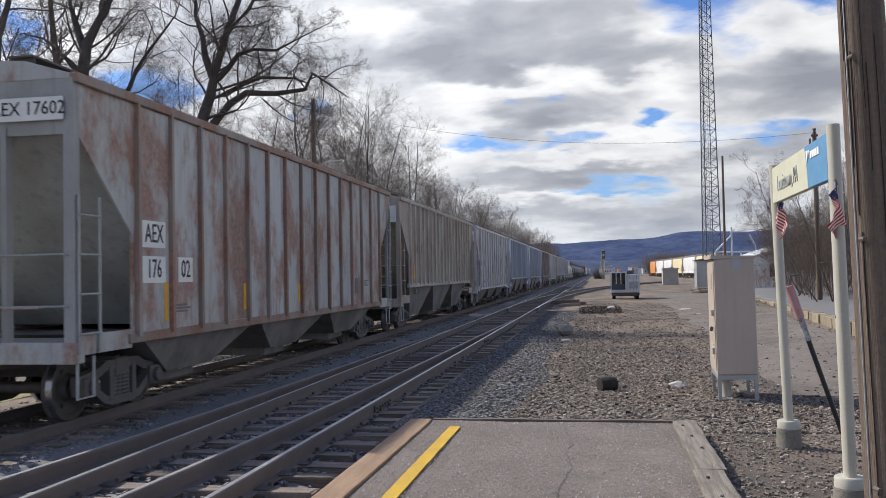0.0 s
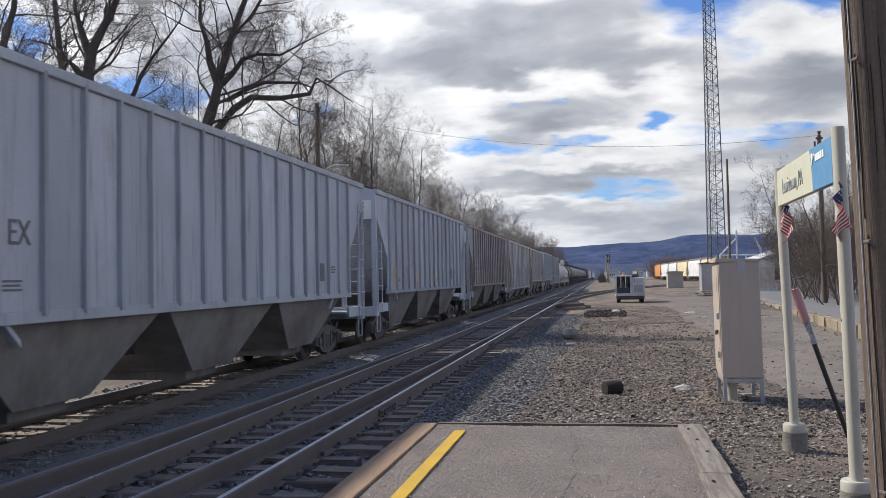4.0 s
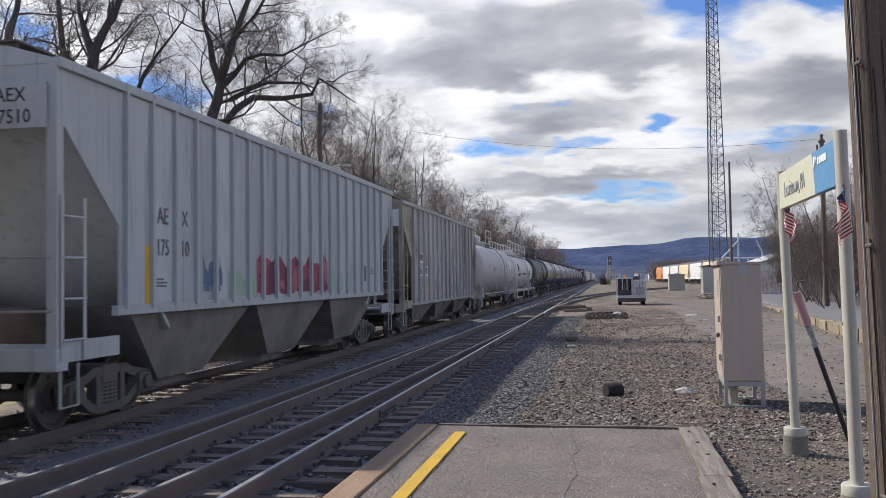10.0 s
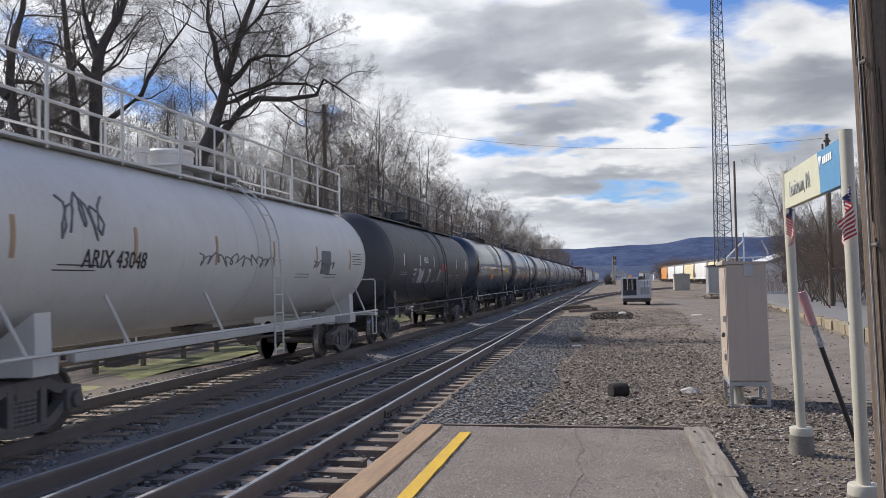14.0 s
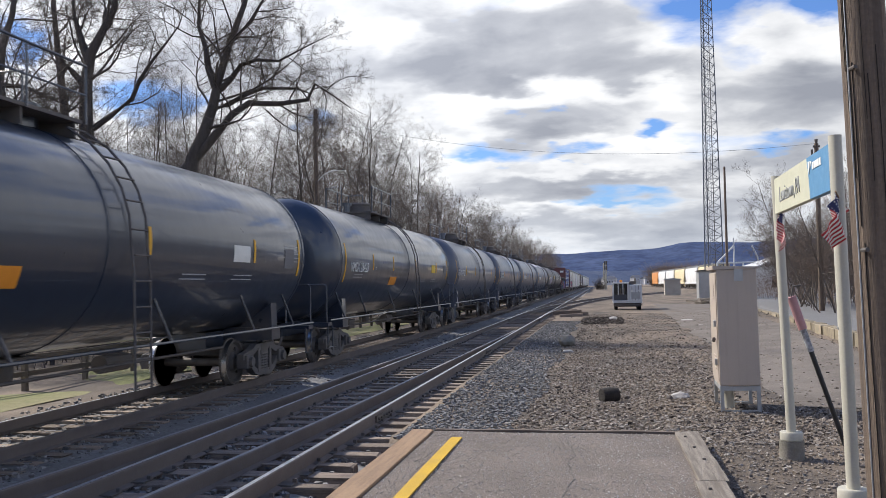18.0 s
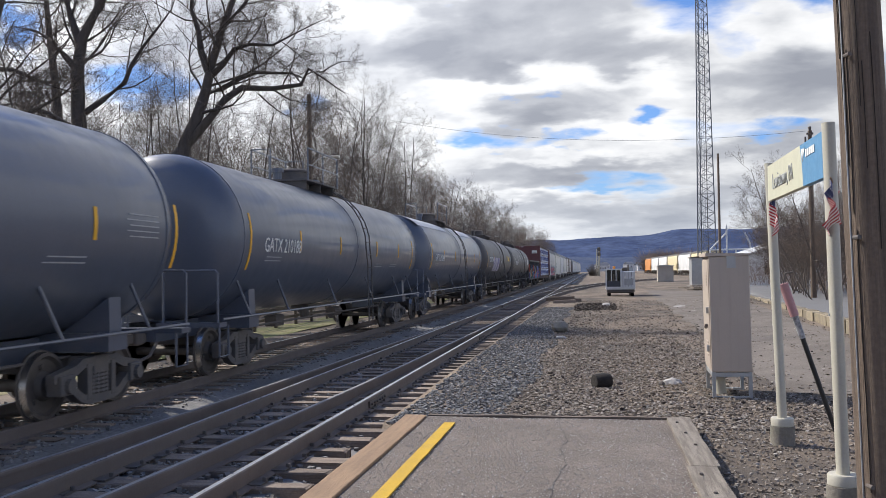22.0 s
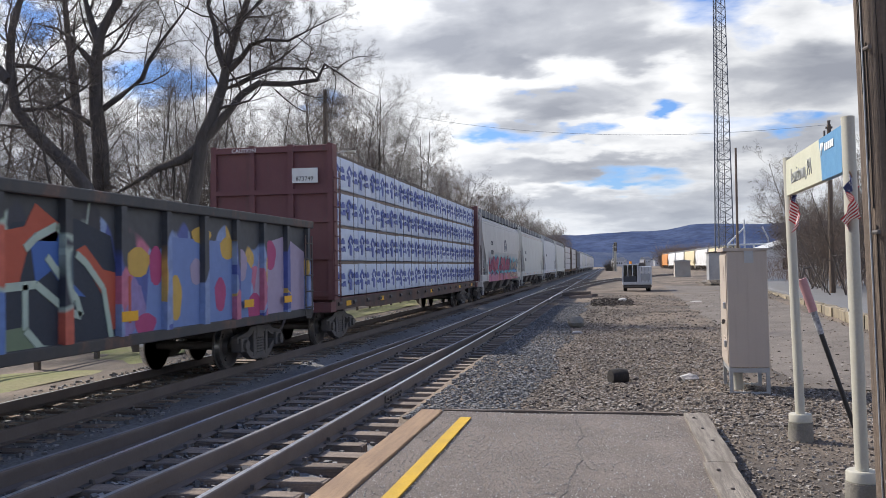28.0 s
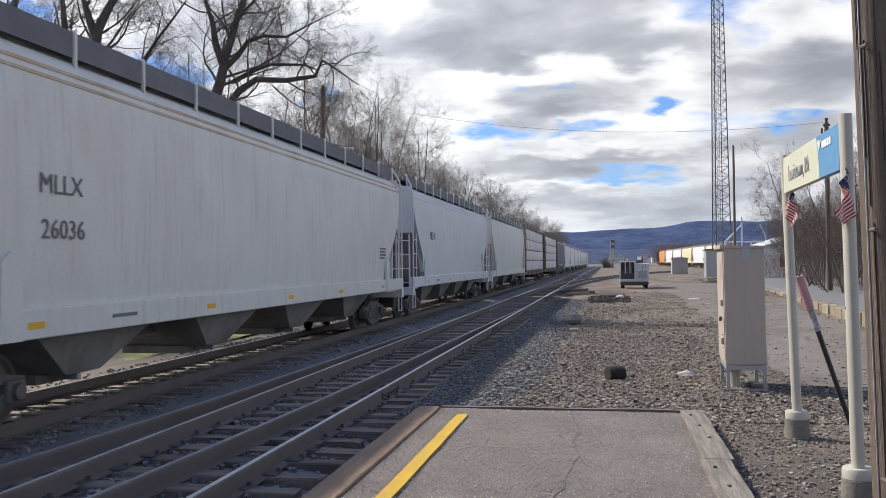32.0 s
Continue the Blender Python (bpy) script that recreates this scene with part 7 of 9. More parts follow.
    first_word = ((0.42, ((2.75, 2.25), (3.0, 2.1), (3.0, 1.6))), (0.40, ((3.2, 1.5), (3.5, 1.9), (3.9, 2.35))), (0.42, ((3.8, 1.55), (4.2, 2.1), (4.6, 2.35), (5.0, 2.3))), (0.40, ((5.0, 2.25), (4.7, 1.9), (4.5, 1.5))),
                  (0.42, ((5.0, 1.5), (5.4, 2.0), (5.75, 2.35))), (0.42, ((5.6, 1.55), (6.0, 2.1), (6.4, 2.35), (6.85, 2.25))), (0.38, ((6.7, 2.3), (6.5, 1.95), (6.1, 1.65), (6.0, 1.5))))
    second_word = ((0.34, ((7.0, 1.45), (7.3, 1.75), (7.55, 1.92))), (0.40, ((7.95, 2.25), (8.0, 1.85), (7.7, 1.55))), (0.36, ((7.9, 2.25), (8.3, 2.3), (8.8, 2.25))), (0.46, ((8.65, 2.2), (8.5, 1.85), (8.25, 1.55))),
                   (0.44, ((8.85, 2.2), (9.35, 2.2), (9.4, 1.8), (8.95, 1.62))), (0.44, ((9.5, 2.35), (9.75, 2.05), (9.7, 1.7), (9.4, 1.5))), (0.12, ((9.98, 2.55), (10.0, 2.1))), (0.50, ((10.0, 2.1), (10.15, 1.85), (10.1, 1.55))),
                   (0.44, ((10.5, 2.15), (10.95, 2.1), (11.0, 1.8), (10.65, 1.6))), (0.36, ((11.7, 2.6), (11.7, 2.35), (11.55, 2.2))), (0.40, ((11.3, 2.3), (11.75, 2.05), (11.95, 1.75), (12.3, 1.68), (12.6, 2.0), (12.7, 2.38))),
                   (0.42, ((12.1, 2.25), (11.7, 1.9), (11.2, 1.55))), (0.22, ((8.9, 1.1), (8.95, 1.4), (9.2, 1.42))))
    third_word = ((0.22, ((13.05, 2.1), (12.95, 1.75), (12.9, 1.55), (13.4, 1.5))), (0.24, ((13.5, 1.7), (13.9, 2.1), (14.4, 2.22), (14.6, 1.95), (14.1, 1.75), (14.0, 1.55), (14.6, 1.5))), (0.24, ((14.85, 1.45), (15.0, 2.15), (15.3, 1.85))),
                  (0.24, ((15.3, 1.8), (15.7, 2.2), (15.85, 1.8), (15.8, 1.45))), (0.26, ((17.0, 2.22), (16.5, 2.12), (16.4, 1.88), (16.85, 1.75), (16.8, 1.52), (16.2, 1.45))), (0.13, ((12.6, 1.25), (13.3, 1.40), (14.0, 1.2), (14.7, 1.38))),
                  (0.13, ((14.9, 1.2), (15.6, 1.4), (16.3, 1.2), (17.0, 1.35))), (0.2, ((17.1, 1.6), (17.5, 1.95), (17.7, 2.0))))
    curved_hopper(465.45, 486.5, "cream round-sided covered hopper car with red graffiti", cream, cream, (("TCMX", 0.34, 4.0, 3.2, M_GREYTEXT), ("450504", 0.34, 4.1, 2.68, M_GREYTEXT)),
                  graffiti=((2.4, 17.9, 1.46, 2.75, halo, 0.05), (2.4, 17.6, 1.05, 1.47, pink, 0.02), (2.7, 6.5, 1.46, 2.05, inks[0], 0.25), (7.6, 12.5, 1.46, 2.05, inks[1], 0.25)),
                  letters=((first_word, inks, ink_line, teal, 0.03), (second_word, inks, ink_line, teal, 0.03), (third_word, tans, ink_line, pale_ink, 0.05)), emblem=True)
    curved_hopper(486.6, 509.2, "ivory round-sided covered hopper car", ivory, ivory, (("MLLX", 0.34, 3.1, 2.92, M_GREYTEXT), ("26036", 0.34, 3.15, 2.38, M_GREYTEXT)), top_rust=rusty_top)
    curved_hopper(509.4, 530.2, "cool white round-sided covered hopper car", pale_w, pale_w, (("MLLX", 0.4, 3.5, 2.95, M_GREYTEXT),))
    curved_hopper(530.4, 552.2, "white round-sided covered hopper car", ivory, ivory, detailed=False)
    olive = car_paint("olive_brown_paint", (0.20, 0.17, 0.13), rust=0.3)
    centre_beam(552.0, 575.2, "brown lumber car with pale wrapped boards", olive, M_FARWRAP, None, 8, False, False)
    centre_beam(575.4, 599.9, "brown lumber car with grey-white wrapped boards", olive, M_FARWRAP, None, 8, False, False)
    s = 600.0
    for k, (pt, ln) in enumerate(((beige, 19.5), (pale_w, 21), (ivory, 21), (pale_w, 21), (ivory, 21), (cream, 21), (pale_w, 21), (ivory, 21), (cream, 21))):
        if k == 0:
            ribbed_hopper(s, s + ln, "beige-grey covered hopper car far down the train", pt, rib_grey, 1.6, 12)
        else:
            curved_hopper(s, s + ln, "pale round-sided covered hopper car far down the train", pt, pt, detailed=False)
        s += ln + 0.2


M_YELLOWTAG = plain("yellow_placard", (0.80, 0.55, 0.04), 0.5)
build_train()


# ---- things beside the platform ----
M_CABINET = surface("beige_grey_cabinet_paint", (0.46, 0.39, 0.33), 0.55, 0.1, second=(0.40, 0.345, 0.30), scale=1.2, amount=0.5, fine=60, fine_amount=0.06, bump=0.06, streak=0.15)
M_LIGHTPOST = surface("pale_grey_post_paint", (0.47, 0.45, 0.385), 0.45, 0.0, second=(0.40, 0.38, 0.32), scale=2, amount=0.5, bump=0.04, streak=0.12)
M_CONCRETE = surface("stained_concrete", (0.25, 0.23, 0.20), 0.9, second=(0.15, 0.145, 0.115), scale=4, amount=0.7, fine=50, fine_amount=0.3, bump=0.5)
M_POLE = surface("weathered_pole_wood", (0.20, 0.15, 0.115), 0.88, second=(0.105, 0.08, 0.066), scale=2.0, amount=0.85, stretch=(9, 9, 0.25), fine=30, fine_amount=0.35, bump=1.0, bump_scale=6)
M_CREAM = plain("cream_sign_panel", (0.56, 0.555, 0.43), 0.45)
M_SIGNBLUE = plain("blue_sign_panel", (0.10, 0.26, 0.45), 0.45)


def build_cabinet():
    cab = thing("equipment_cabinet", "beige-grey metal trackside cabinet on a steel stand", "cabinet", m=pose(1.895, 12.9, -0.15, 0, -0.5, -2))
    bm = BM()
    box(bm, -0.272, 0.272, 0, 1.0, 0.40, 2.03, 0.012)
    part("body", bm, M_CABINET, cab)
    bm = BM()
    slab(bm, [(-0.315, 2.03), (0.29, 2.03), (0.29, 2.06), (-0.315, 2.08)], "y", -0.015, 1.02)
    part("lid", bm, M_CABINET, cab, "thin overhanging lid")
    bm = BM()
    box(bm, -0.284, -0.273, 0.04, 0.96, 0.46, 1.98, 0.004)
    d = part("door", bm, M_CABINET, cab)
    slot = mesh_of("louvre", box(BM(), -0.293, -0.282, -0.15, 0.15, -0.012, 0.012))
    for z0 in (0.62, 1.62):
        for k in range(5):
            piece("louvre", slot, M_CABINET, d, "", pose(0, 0.4, z0 + 0.045 * k))
    for z in (0.68, 1.22):
        bm = BM()
        box(bm, -0.32, -0.282, 0.10, 0.17, z, z + 0.09, 0.008)
        part("latch", bm, M_GREYSTEEL, d)
    bm = BM()
    tube(bm, (-0.318, 0.12, 1.05), (-0.318, 0.2, 1.02), 0.025, n=8)
    part("padlock", bm, M_IRON, d)
    bm = BM()
    box(bm, -0.03, 0.09, -0.012, 0.0, 1.86, 2.03)
    part("name_plate", bm, M_GREYSTEEL, cab)
    for x in (-0.245, 0.245):
        for y in (0.03, 0.97):
            bm = BM()
            box(bm, x - 0.025, x + 0.025, y - 0.025, y + 0.025, 0.0, 0.40)
            part("leg", bm, M_GREYSTEEL, cab)
    for y in (0.03, 0.97):
        for z in (0.03, 0.36):
            bm = BM()
            box(bm, -0.22, 0.22, y - 0.02, y + 0.02, z - 0.03, z + 0.03)
            part("stand_bar", bm, M_GREYSTEEL, cab)
    for x in (-0.245, 0.245):
        bm = BM()
        box(bm, x - 0.02, x + 0.02, 0.06, 0.94, 0.33, 0.39)
        part("stand_bar", bm, M_GREYSTEEL, cab)
    bm = BM()
    tube(bm, (-0.10, 0.45, -0.05), (-0.14, 0.45, 0.42), 0.075, n=14)
    part("cable_duct", bm, M_LIGHTPOST, cab, "white cable duct", smooth=True)


def build_sign():
    sign = thing("station_sign", "cream and blue station name sign on two posts", "sign")
    pa, pb = Vector((1.835, 9.66, 0)), Vector((1.785, 7.1, 0))
    for p, top, lean in ((pa, 2.80, 0.072), (pb, 2.81, 0.045)):
        q, p = p, p + Vector((lean, 0, 0))
        bm = BM()
        # flattened round post
        n = 20
        loft(bm, [[(p.x + 0.048 * math.cos(2 * math.pi * i / n), p.y + 0.06 * math.sin(2 * math.pi * i / n), z) for i in range(n)] for z, p in ((0.14, p), (top, q))])
        part("post", bm, M_LIGHTPOST, sign, smooth=True)
        bm = BM()
        loft(bm, [[(p.x + r * math.cos(2 * math.pi * i / 24), p.y + r * math.sin(2 * math.pi * i / 24), z) for i in range(24)] for r, z in ((0.108, 0.065), (0.114, 0.072), (0.114, 0.14), (0.106, 0.152))])
        part("collar", bm, M_LIGHTPOST, sign, smooth=True)
        bm = BM()
        rings = []
        for z in (-0.3, -0.1, 0.0, 0.065):
            rings.append([(p.x + 0.122 * math.cos(2 * math.pi * i / 24) * (1 + 0.04 * noise.noise((i, z * 9, 1))), p.y + 0.122 * math.sin(2 * math.pi * i / 24), z) for i in range(24)])
        loft(bm, rings)
        part("footing", bm, M_CONCRETE, sign, "round concrete footing", smooth=True)
        bm = BM()
        for z in (1.35, 2.1):
            tube(bm, (p.x - 0.075, p.y, z), (p.x - 0.05, p.y, z), 0.012, n=6)
        part("bolt", bm, M_GREYSTEEL, sign)
    u = (pb - pa).normalized()
    ang = math.degrees(math.atan2(u.y, u.x))
    length = (pb - pa).length - 0.15
    frame_m = Matrix.Translation(pa + u * 0.075) @ pose(0, 0, 0, 0, 0, ang)
    # in the sign's own plane: x along it, z up, -y... the face towards the track is +y or -y
    z0, z1 = 2.40, 2.76
    split = 0.66 * length
    n = 12
    curve = [(split + 0.10 * math.cos(math.pi * 0.5 * k / n) * 1.0, z0 + (z1 - z0) * k / n) for k in range(n + 1)]
    bm = BM()
    slab(bm, [(0, z0)] + curve + [(0, z1)], "y", -0.03, 0.03)
    part("cream_panel", bm, M_CREAM, sign, "cream name panel", m=frame_m)
    bm = BM()
    slab(bm, curve[::-1] + [(length, z0), (length, z1)], "y", -0.03, 0.03)
    part("blue_panel", bm, M_SIGNBLUE, sign, "blue panel with a white emblem", m=frame_m)
    # the face seen from the track side
    face = frame_m @ pose(0, -0.034, 0, 90, 0, 0)
    lettering("lettering", "Lewistown, PA", 0.225, plain("dark_sign_lettering", (0.36, 0.375, 0.38), 0.6), sign, face @ pose(split * 0.50, (z0 + z1) / 2 - 0.015, 0), width=0.74, thin=0.003)
    bm = BM()
    for pts in ([(0.10, 0.055), (0.20, 0.055), (0.145, -0.05)], [(0.215, 0.05), (0.27, 0.05), (0.20, -0.01)]):
        slab(bm, [(split + x * 0.8, (z0 + z1) / 2 + 0.08 + z) for x, z in pts], "y", -0.036, -0.031)
    for k in range(5):
        box(bm, split + 0.24 + k * 0.068, split + 0.29 + k * 0.068, -0.036, -0.031, (z0 + z1) / 2 + 0.055, (z0 + z1) / 2 + 0.115)
    part("emblem", bm, M_WHITETEXT, sign, "white emblem with plain bars", m=frame_m)


def build_flag(name_x, y, z, size, seed, droop):
    """A small striped flag on a stick fixed to a post; its cloth trails towards -y of its own space."""
    fl = thing("small_flag", "small red and white striped flag with a blue corner", "flag", "flags on the sign posts", pose(name_x, y, z))
    bm = BM()
    tube(bm, (0, 0, -size * 0.36), (0, 0, size * 0.45), 0.006, n=6)
    part("stick", bm, M_TIMBER, fl)
    red, white, navy = FLAG_MATS
    w, h = size * 1.35, size * 0.78
    def at(u, v):
        fold = 0.035 * size / 0.3 * math.sin(u * 9 + seed) * (0.3 + u)
        return (fold + 0.02 * math.sin(u * 17 + v * 3 + seed), -u * w * (1 - 0.25 * droop) - 0.004, (v - 1) * h + size * 0.42 - droop * u * u * size * 0.55)
    for k in range(13):
        v0, v1 = 1 - k / 13, 1 - (k + 1) / 13
        u0 = 0.42 if k < 7 else 0.0
        rows = []
        bm = BM()
        for i in range(11):
            u = u0 + (1 - u0) * i / 10
            a, b = at(u, v0), at(u, v1)
            rows.append([(a[0] - 0.001, a[1], a[2]), (a[0] + 0.001, a[1], a[2]), (b[0] + 0.001, b[1], b[2]), (b[0] - 0.001, b[1], b[2])])
        loft(bm, rows)
        part("stripe", bm, red if k % 2 == 0 else white, fl, smooth=True)
    bm = BM()
    rows = []
    for i in range(6):
        u = 0.42 * i / 5
        a, b = at(u, 1.0), at(u, 6 / 13)
        rows.append([(a[0] - 0.0015, a[1], a[2]), (a[0] + 0.0015, a[1], a[2]), (b[0] + 0.0015, b[1], b[2]), (b[0] - 0.0015, b[1], b[2])])
    loft(bm, rows)
    canton = part("blue_corner", bm, navy, fl, smooth=True)
    for r in range(4):
        for c in range(5):
            p = at(0.42 * (c + 0.5) / 5, 1 - (r + 0.5) / 4 * 7 / 13)
            bm = BM()
            tube(bm, (p[0] - 0.004, p[1], p[2]), (p[0] + 0.004, p[1], p[2]), size * 0.022, n=5)
            part("star", bm, white, canton)
    return fl


FLAG_MATS = (plain("flag_red", (0.42, 0.035, 0.05), 0.8), plain("flag_white", (0.72, 0.70, 0.68), 0.8), plain("flag_blue", (0.035, 0.045, 0.13), 0.8))


def build_big_pole():
    pole = thing("utility_pole", "thick weathered brown wooden utility pole", "utility pole", m=pose(1.79, 6.0, 0, 0.0, -1.5, 0))
    bm = BM()
    n = 28
    rings = []
    for k in range(40):
        z = -0.3 + 9.3 * k / 39
        r = 0.150 - 0.004 * z
        rings.append([((r + 0.006 * noise.noise((math.cos(6.283 * i / n) * 2.5, math.sin(6.283 * i / n) * 2.5, z * 0.25)) + 0.003 * noise.noise((i * 1.7, z * 0.6, 3))) * math.cos(6.283 * i / n),
                       (r + 0.006 * noise.noise((math.cos(6.283 * i / n) * 2.5, math.sin(6.283 * i / n) * 2.5, z * 0.25))) * math.sin(6.283 * i / n), z) for i in range(n)])
    loft(bm, rings)
    part("shaft", bm, M_POLE, pole, smooth="all")
    bm = BM()
    pipe(bm, [(-0.135 + 0.004 * z, -0.062, z) for z in (0, 1, 2, 3, 4, 5, 6, 7, 8)], 0.006, 6)
    part("ground_wire", bm, M_GREYSTEEL, pole)
    for z in (0.35, 1.9, 3.05, 4.6):
        bm = BM()
        tube(bm, (-0.12, -0.10, z), (-0.105, -0.165, z), 0.014, n=8)
        part("bolt", bm, M_IRON, pole)
    # dark splits running up the wood
    rnd = random.Random(3)
    for k in range(9):
        a = rnd.uniform(3.4, 5.2)
        z0 = rnd.uniform(0.2, 3.6)
        ln = rnd.uniform(0.6, 1.8)
        bm = BM()
        pts = [((0.1515 - 0.004 * z) * math.cos(a + 0.02 * math.sin(z * 3)), (0.1515 - 0.004 * z) * math.sin(a + 0.02 * math.sin(z * 3)), z) for z in [z0 + ln * i / 6 for i in range(7)]]
        pipe(bm, pts, 0.0035, 4)
        part("split", bm, M_SPLIT, pole)


M_SPLIT = plain("dark_wood_split", (0.03, 0.024, 0.02), 0.95)


def build_small_things():
    # leaning marker bar
    bar = thing("guy_guard", "leaning bar with faded pink sleeve and black foot", "marker bar")
    a, d = Vector((2.64, 10.4, -0.2)), Vector((2.10 - 2.64, 0.0, 1.52 + 0.2)).normalized()
    L = 1.78
    for name, s0, s1, r, m_, lb in (("black_shaft", 0.0, 1.17, 0.026, plain("matt_black_tube", (0.02, 0.02, 0.022), 0.5), ""),
                                    ("worn_band", 1.17, 1.43, 0.034, surface("scuffed_white_band", (0.42, 0.42, 0.44), 0.7, second=(0.12, 0.12, 0.13), scale=14, amount=0.9), "scuffed white band"),
                                    ("pink_sleeve", 1.43, 1.81, 0.048, surface("faded_pink_plastic", (0.44, 0.24, 0.245), 0.6, second=(0.32, 0.16, 0.17), scale=5, amount=0.6), "faded pink plastic sleeve")):
        bm = BM()
        tube(bm, a + d * s0, a + d * s1, r, r * 1.05, 14)
        part(name, bm, m_, bar, lb, smooth=True)
    bm = BM()
    pipe(bm, [a + d * 1.81, a + d * 1.90 + Vector((0.05, 0, 0.03)), a + d * 1.86 + Vector((0.12, 0, 0.08))], 0.012)
    part("hook", bm, M_IRON, bar)
    # short black log
    log = thing("log", "short charred round of timber lying on the gravel", "log", m=pose(0.10, 14.0, -0.03, 0, 0, 28))
    bm = BM()
    n = 18
    prof = [(-0.14, 0.08), (-0.135, 0.108), (-0.06, 0.122), (0.06, 0.125), (0.135, 0.108), (0.14, 0.08)]
    loft(bm, [[(x, r * math.cos(6.283 * i / n) * (1 + 0.08 * noise.noise((i, x * 6, 5))), r * math.sin(6.283 * i / n) * (1 + 0.07 * noise.noise((i * 1.3, x * 6, 2)))) for i in range(n)] for x, r in prof])
    part("wood", bm, surface("charred_wood", (0.018, 0.016, 0.016), 0.9, second=(0.04, 0.034, 0.03), scale=5, amount=0.6, bump=0.9, bump_scale=12), log, smooth=True)
    # pale rocks and a broken block
    def rock(name, label, x, y, z, sx, sy, sz, seed, material):
        bm = BM()
        bmesh.ops.create_icosphere(bm, subdivisions=2, radius=1)
        for v in bm.verts:
            k = 1 + 0.28 * noise.noise(v.co * 1.4 + Vector((seed, 0, 0)))
            v.co = Vector((v.co.x * sx * k, v.co.y * sy * k, v.co.z * sz * k))
        tagged(part(name, bm, material, m=pose(x, y, z, 0, 0, seed * 40)), label, "rock")
    pale = surface("pale_limestone", (0.46, 0.44, 0.42), 0.9, second=(0.3, 0.29, 0.28), scale=6, amount=0.6, bump=0.6)
    rock("rock", "flat pale rock on the gravel", 1.2, 14.4, -0.09, 0.17, 0.13, 0.07, 1.0, pale)
    rock("rock", "broken grey concrete block on the gravel", -1.02, 26.6, 0.0, 0.30, 0.26, 0.20, 2.0, M_CONCRETE)
    rock("rock", "small dark rock beside the log", 0.36, 14.35, -0.10, 0.06, 0.05, 0.04, 3.0, M_IRON)
    rock("rock", "small dark rock lying near a pale one", 1.03, 14.25, -0.10, 0.05, 0.05, 0.05, 4.0, M_IRON)
    rock("rock", "small grey rock on the gravel", -0.9, 24.0, -0.12, 0.16, 0.10, 0.06, 5.0, pale)
    # two whitish puddles, added as flat slabs of pale stone
    rock("rock", "flat pale slab standing in for a puddle on the yard", 4.1, 44.0, -0.15, 0.4, 0.3, 0.05, 6.0, pale)
    rock("rock", "thin pale slab standing in for a whitish puddle", 4.5, 39.0, -0.15, 0.35, 0.45, 0.04, 7.0, pale)
    rock("rock", "pale stone on the bare earth", 0.6, 46.0, -0.12, 0.25, 0.2, 0.1, 8.0, pale)
    # old sleepers and scrap lying by the siding
    rnd = random.Random(12)
    for k in range(7):
        bm = BM()
        l = rnd.uniform(0.8, 1.8)
        box(bm, -l / 2, l / 2, -0.11, 0.11, 0, 0.16, 0.012)
        for v in bm.verts:
            v.co += Vector((rnd.uniform(-0.02, 0.02), rnd.uniform(-0.015, 0.015), rnd.uniform(-0.015, 0.015)))
        m_ = pose(-1.9 + rnd.uniform(-0.7, 0.7), 51.5 + rnd.uniform(-2.0, 2.5), -0.16 + 0.14 * (k // 4), rnd.uniform(-4, 4), rnd.uniform(-5, 5), rnd.uniform(-25, 25))
        tagged(part("old_sleeper", bm, M_TIE, m=m_), "discarded dark wooden sleeper on the ground", "sleeper", "discarded sleepers")
    stones("scrap_bark", "dark dirt clods and bark on the yard", 520, 31, lambda rng, c: (-0.9 + 2.0 * rng.random(c), 41 + 8 * rng.random(c), np.full(c, -0.18)), (0.05, 0.15),
           stone_material("dark_clod", (0.10, 0.085, 0.075), (0.03, 0.026, 0.023), (0.07, 0.05, 0.04)))


build_cabinet()
build_sign()
FLAG_A = build_flag(1.80, 9.60, 2.32, 0.26, 0.4, 0.9)
FLAG_B = build_flag(1.735, 7.08, 2.18, 0.29, 2.2, 0.25)
build_big_pole()
build_small_things()


# ---- the yard further off ----
M_TRUCKWHITE = plain("white_vehicle_paint", (0.66, 0.67, 0.68), 0.35)
M_DARKGLASS = surface("dark_vehicle_glass", (0.02, 0.022, 0.026), 0.08, 0.0, bump=0.0, fine_amount=0.0, spec=0.6)
M_TOWER = surface("galvanised_tower_steel", (0.16, 0.17, 0.19), 0.6, 0.4, bump=0.0)


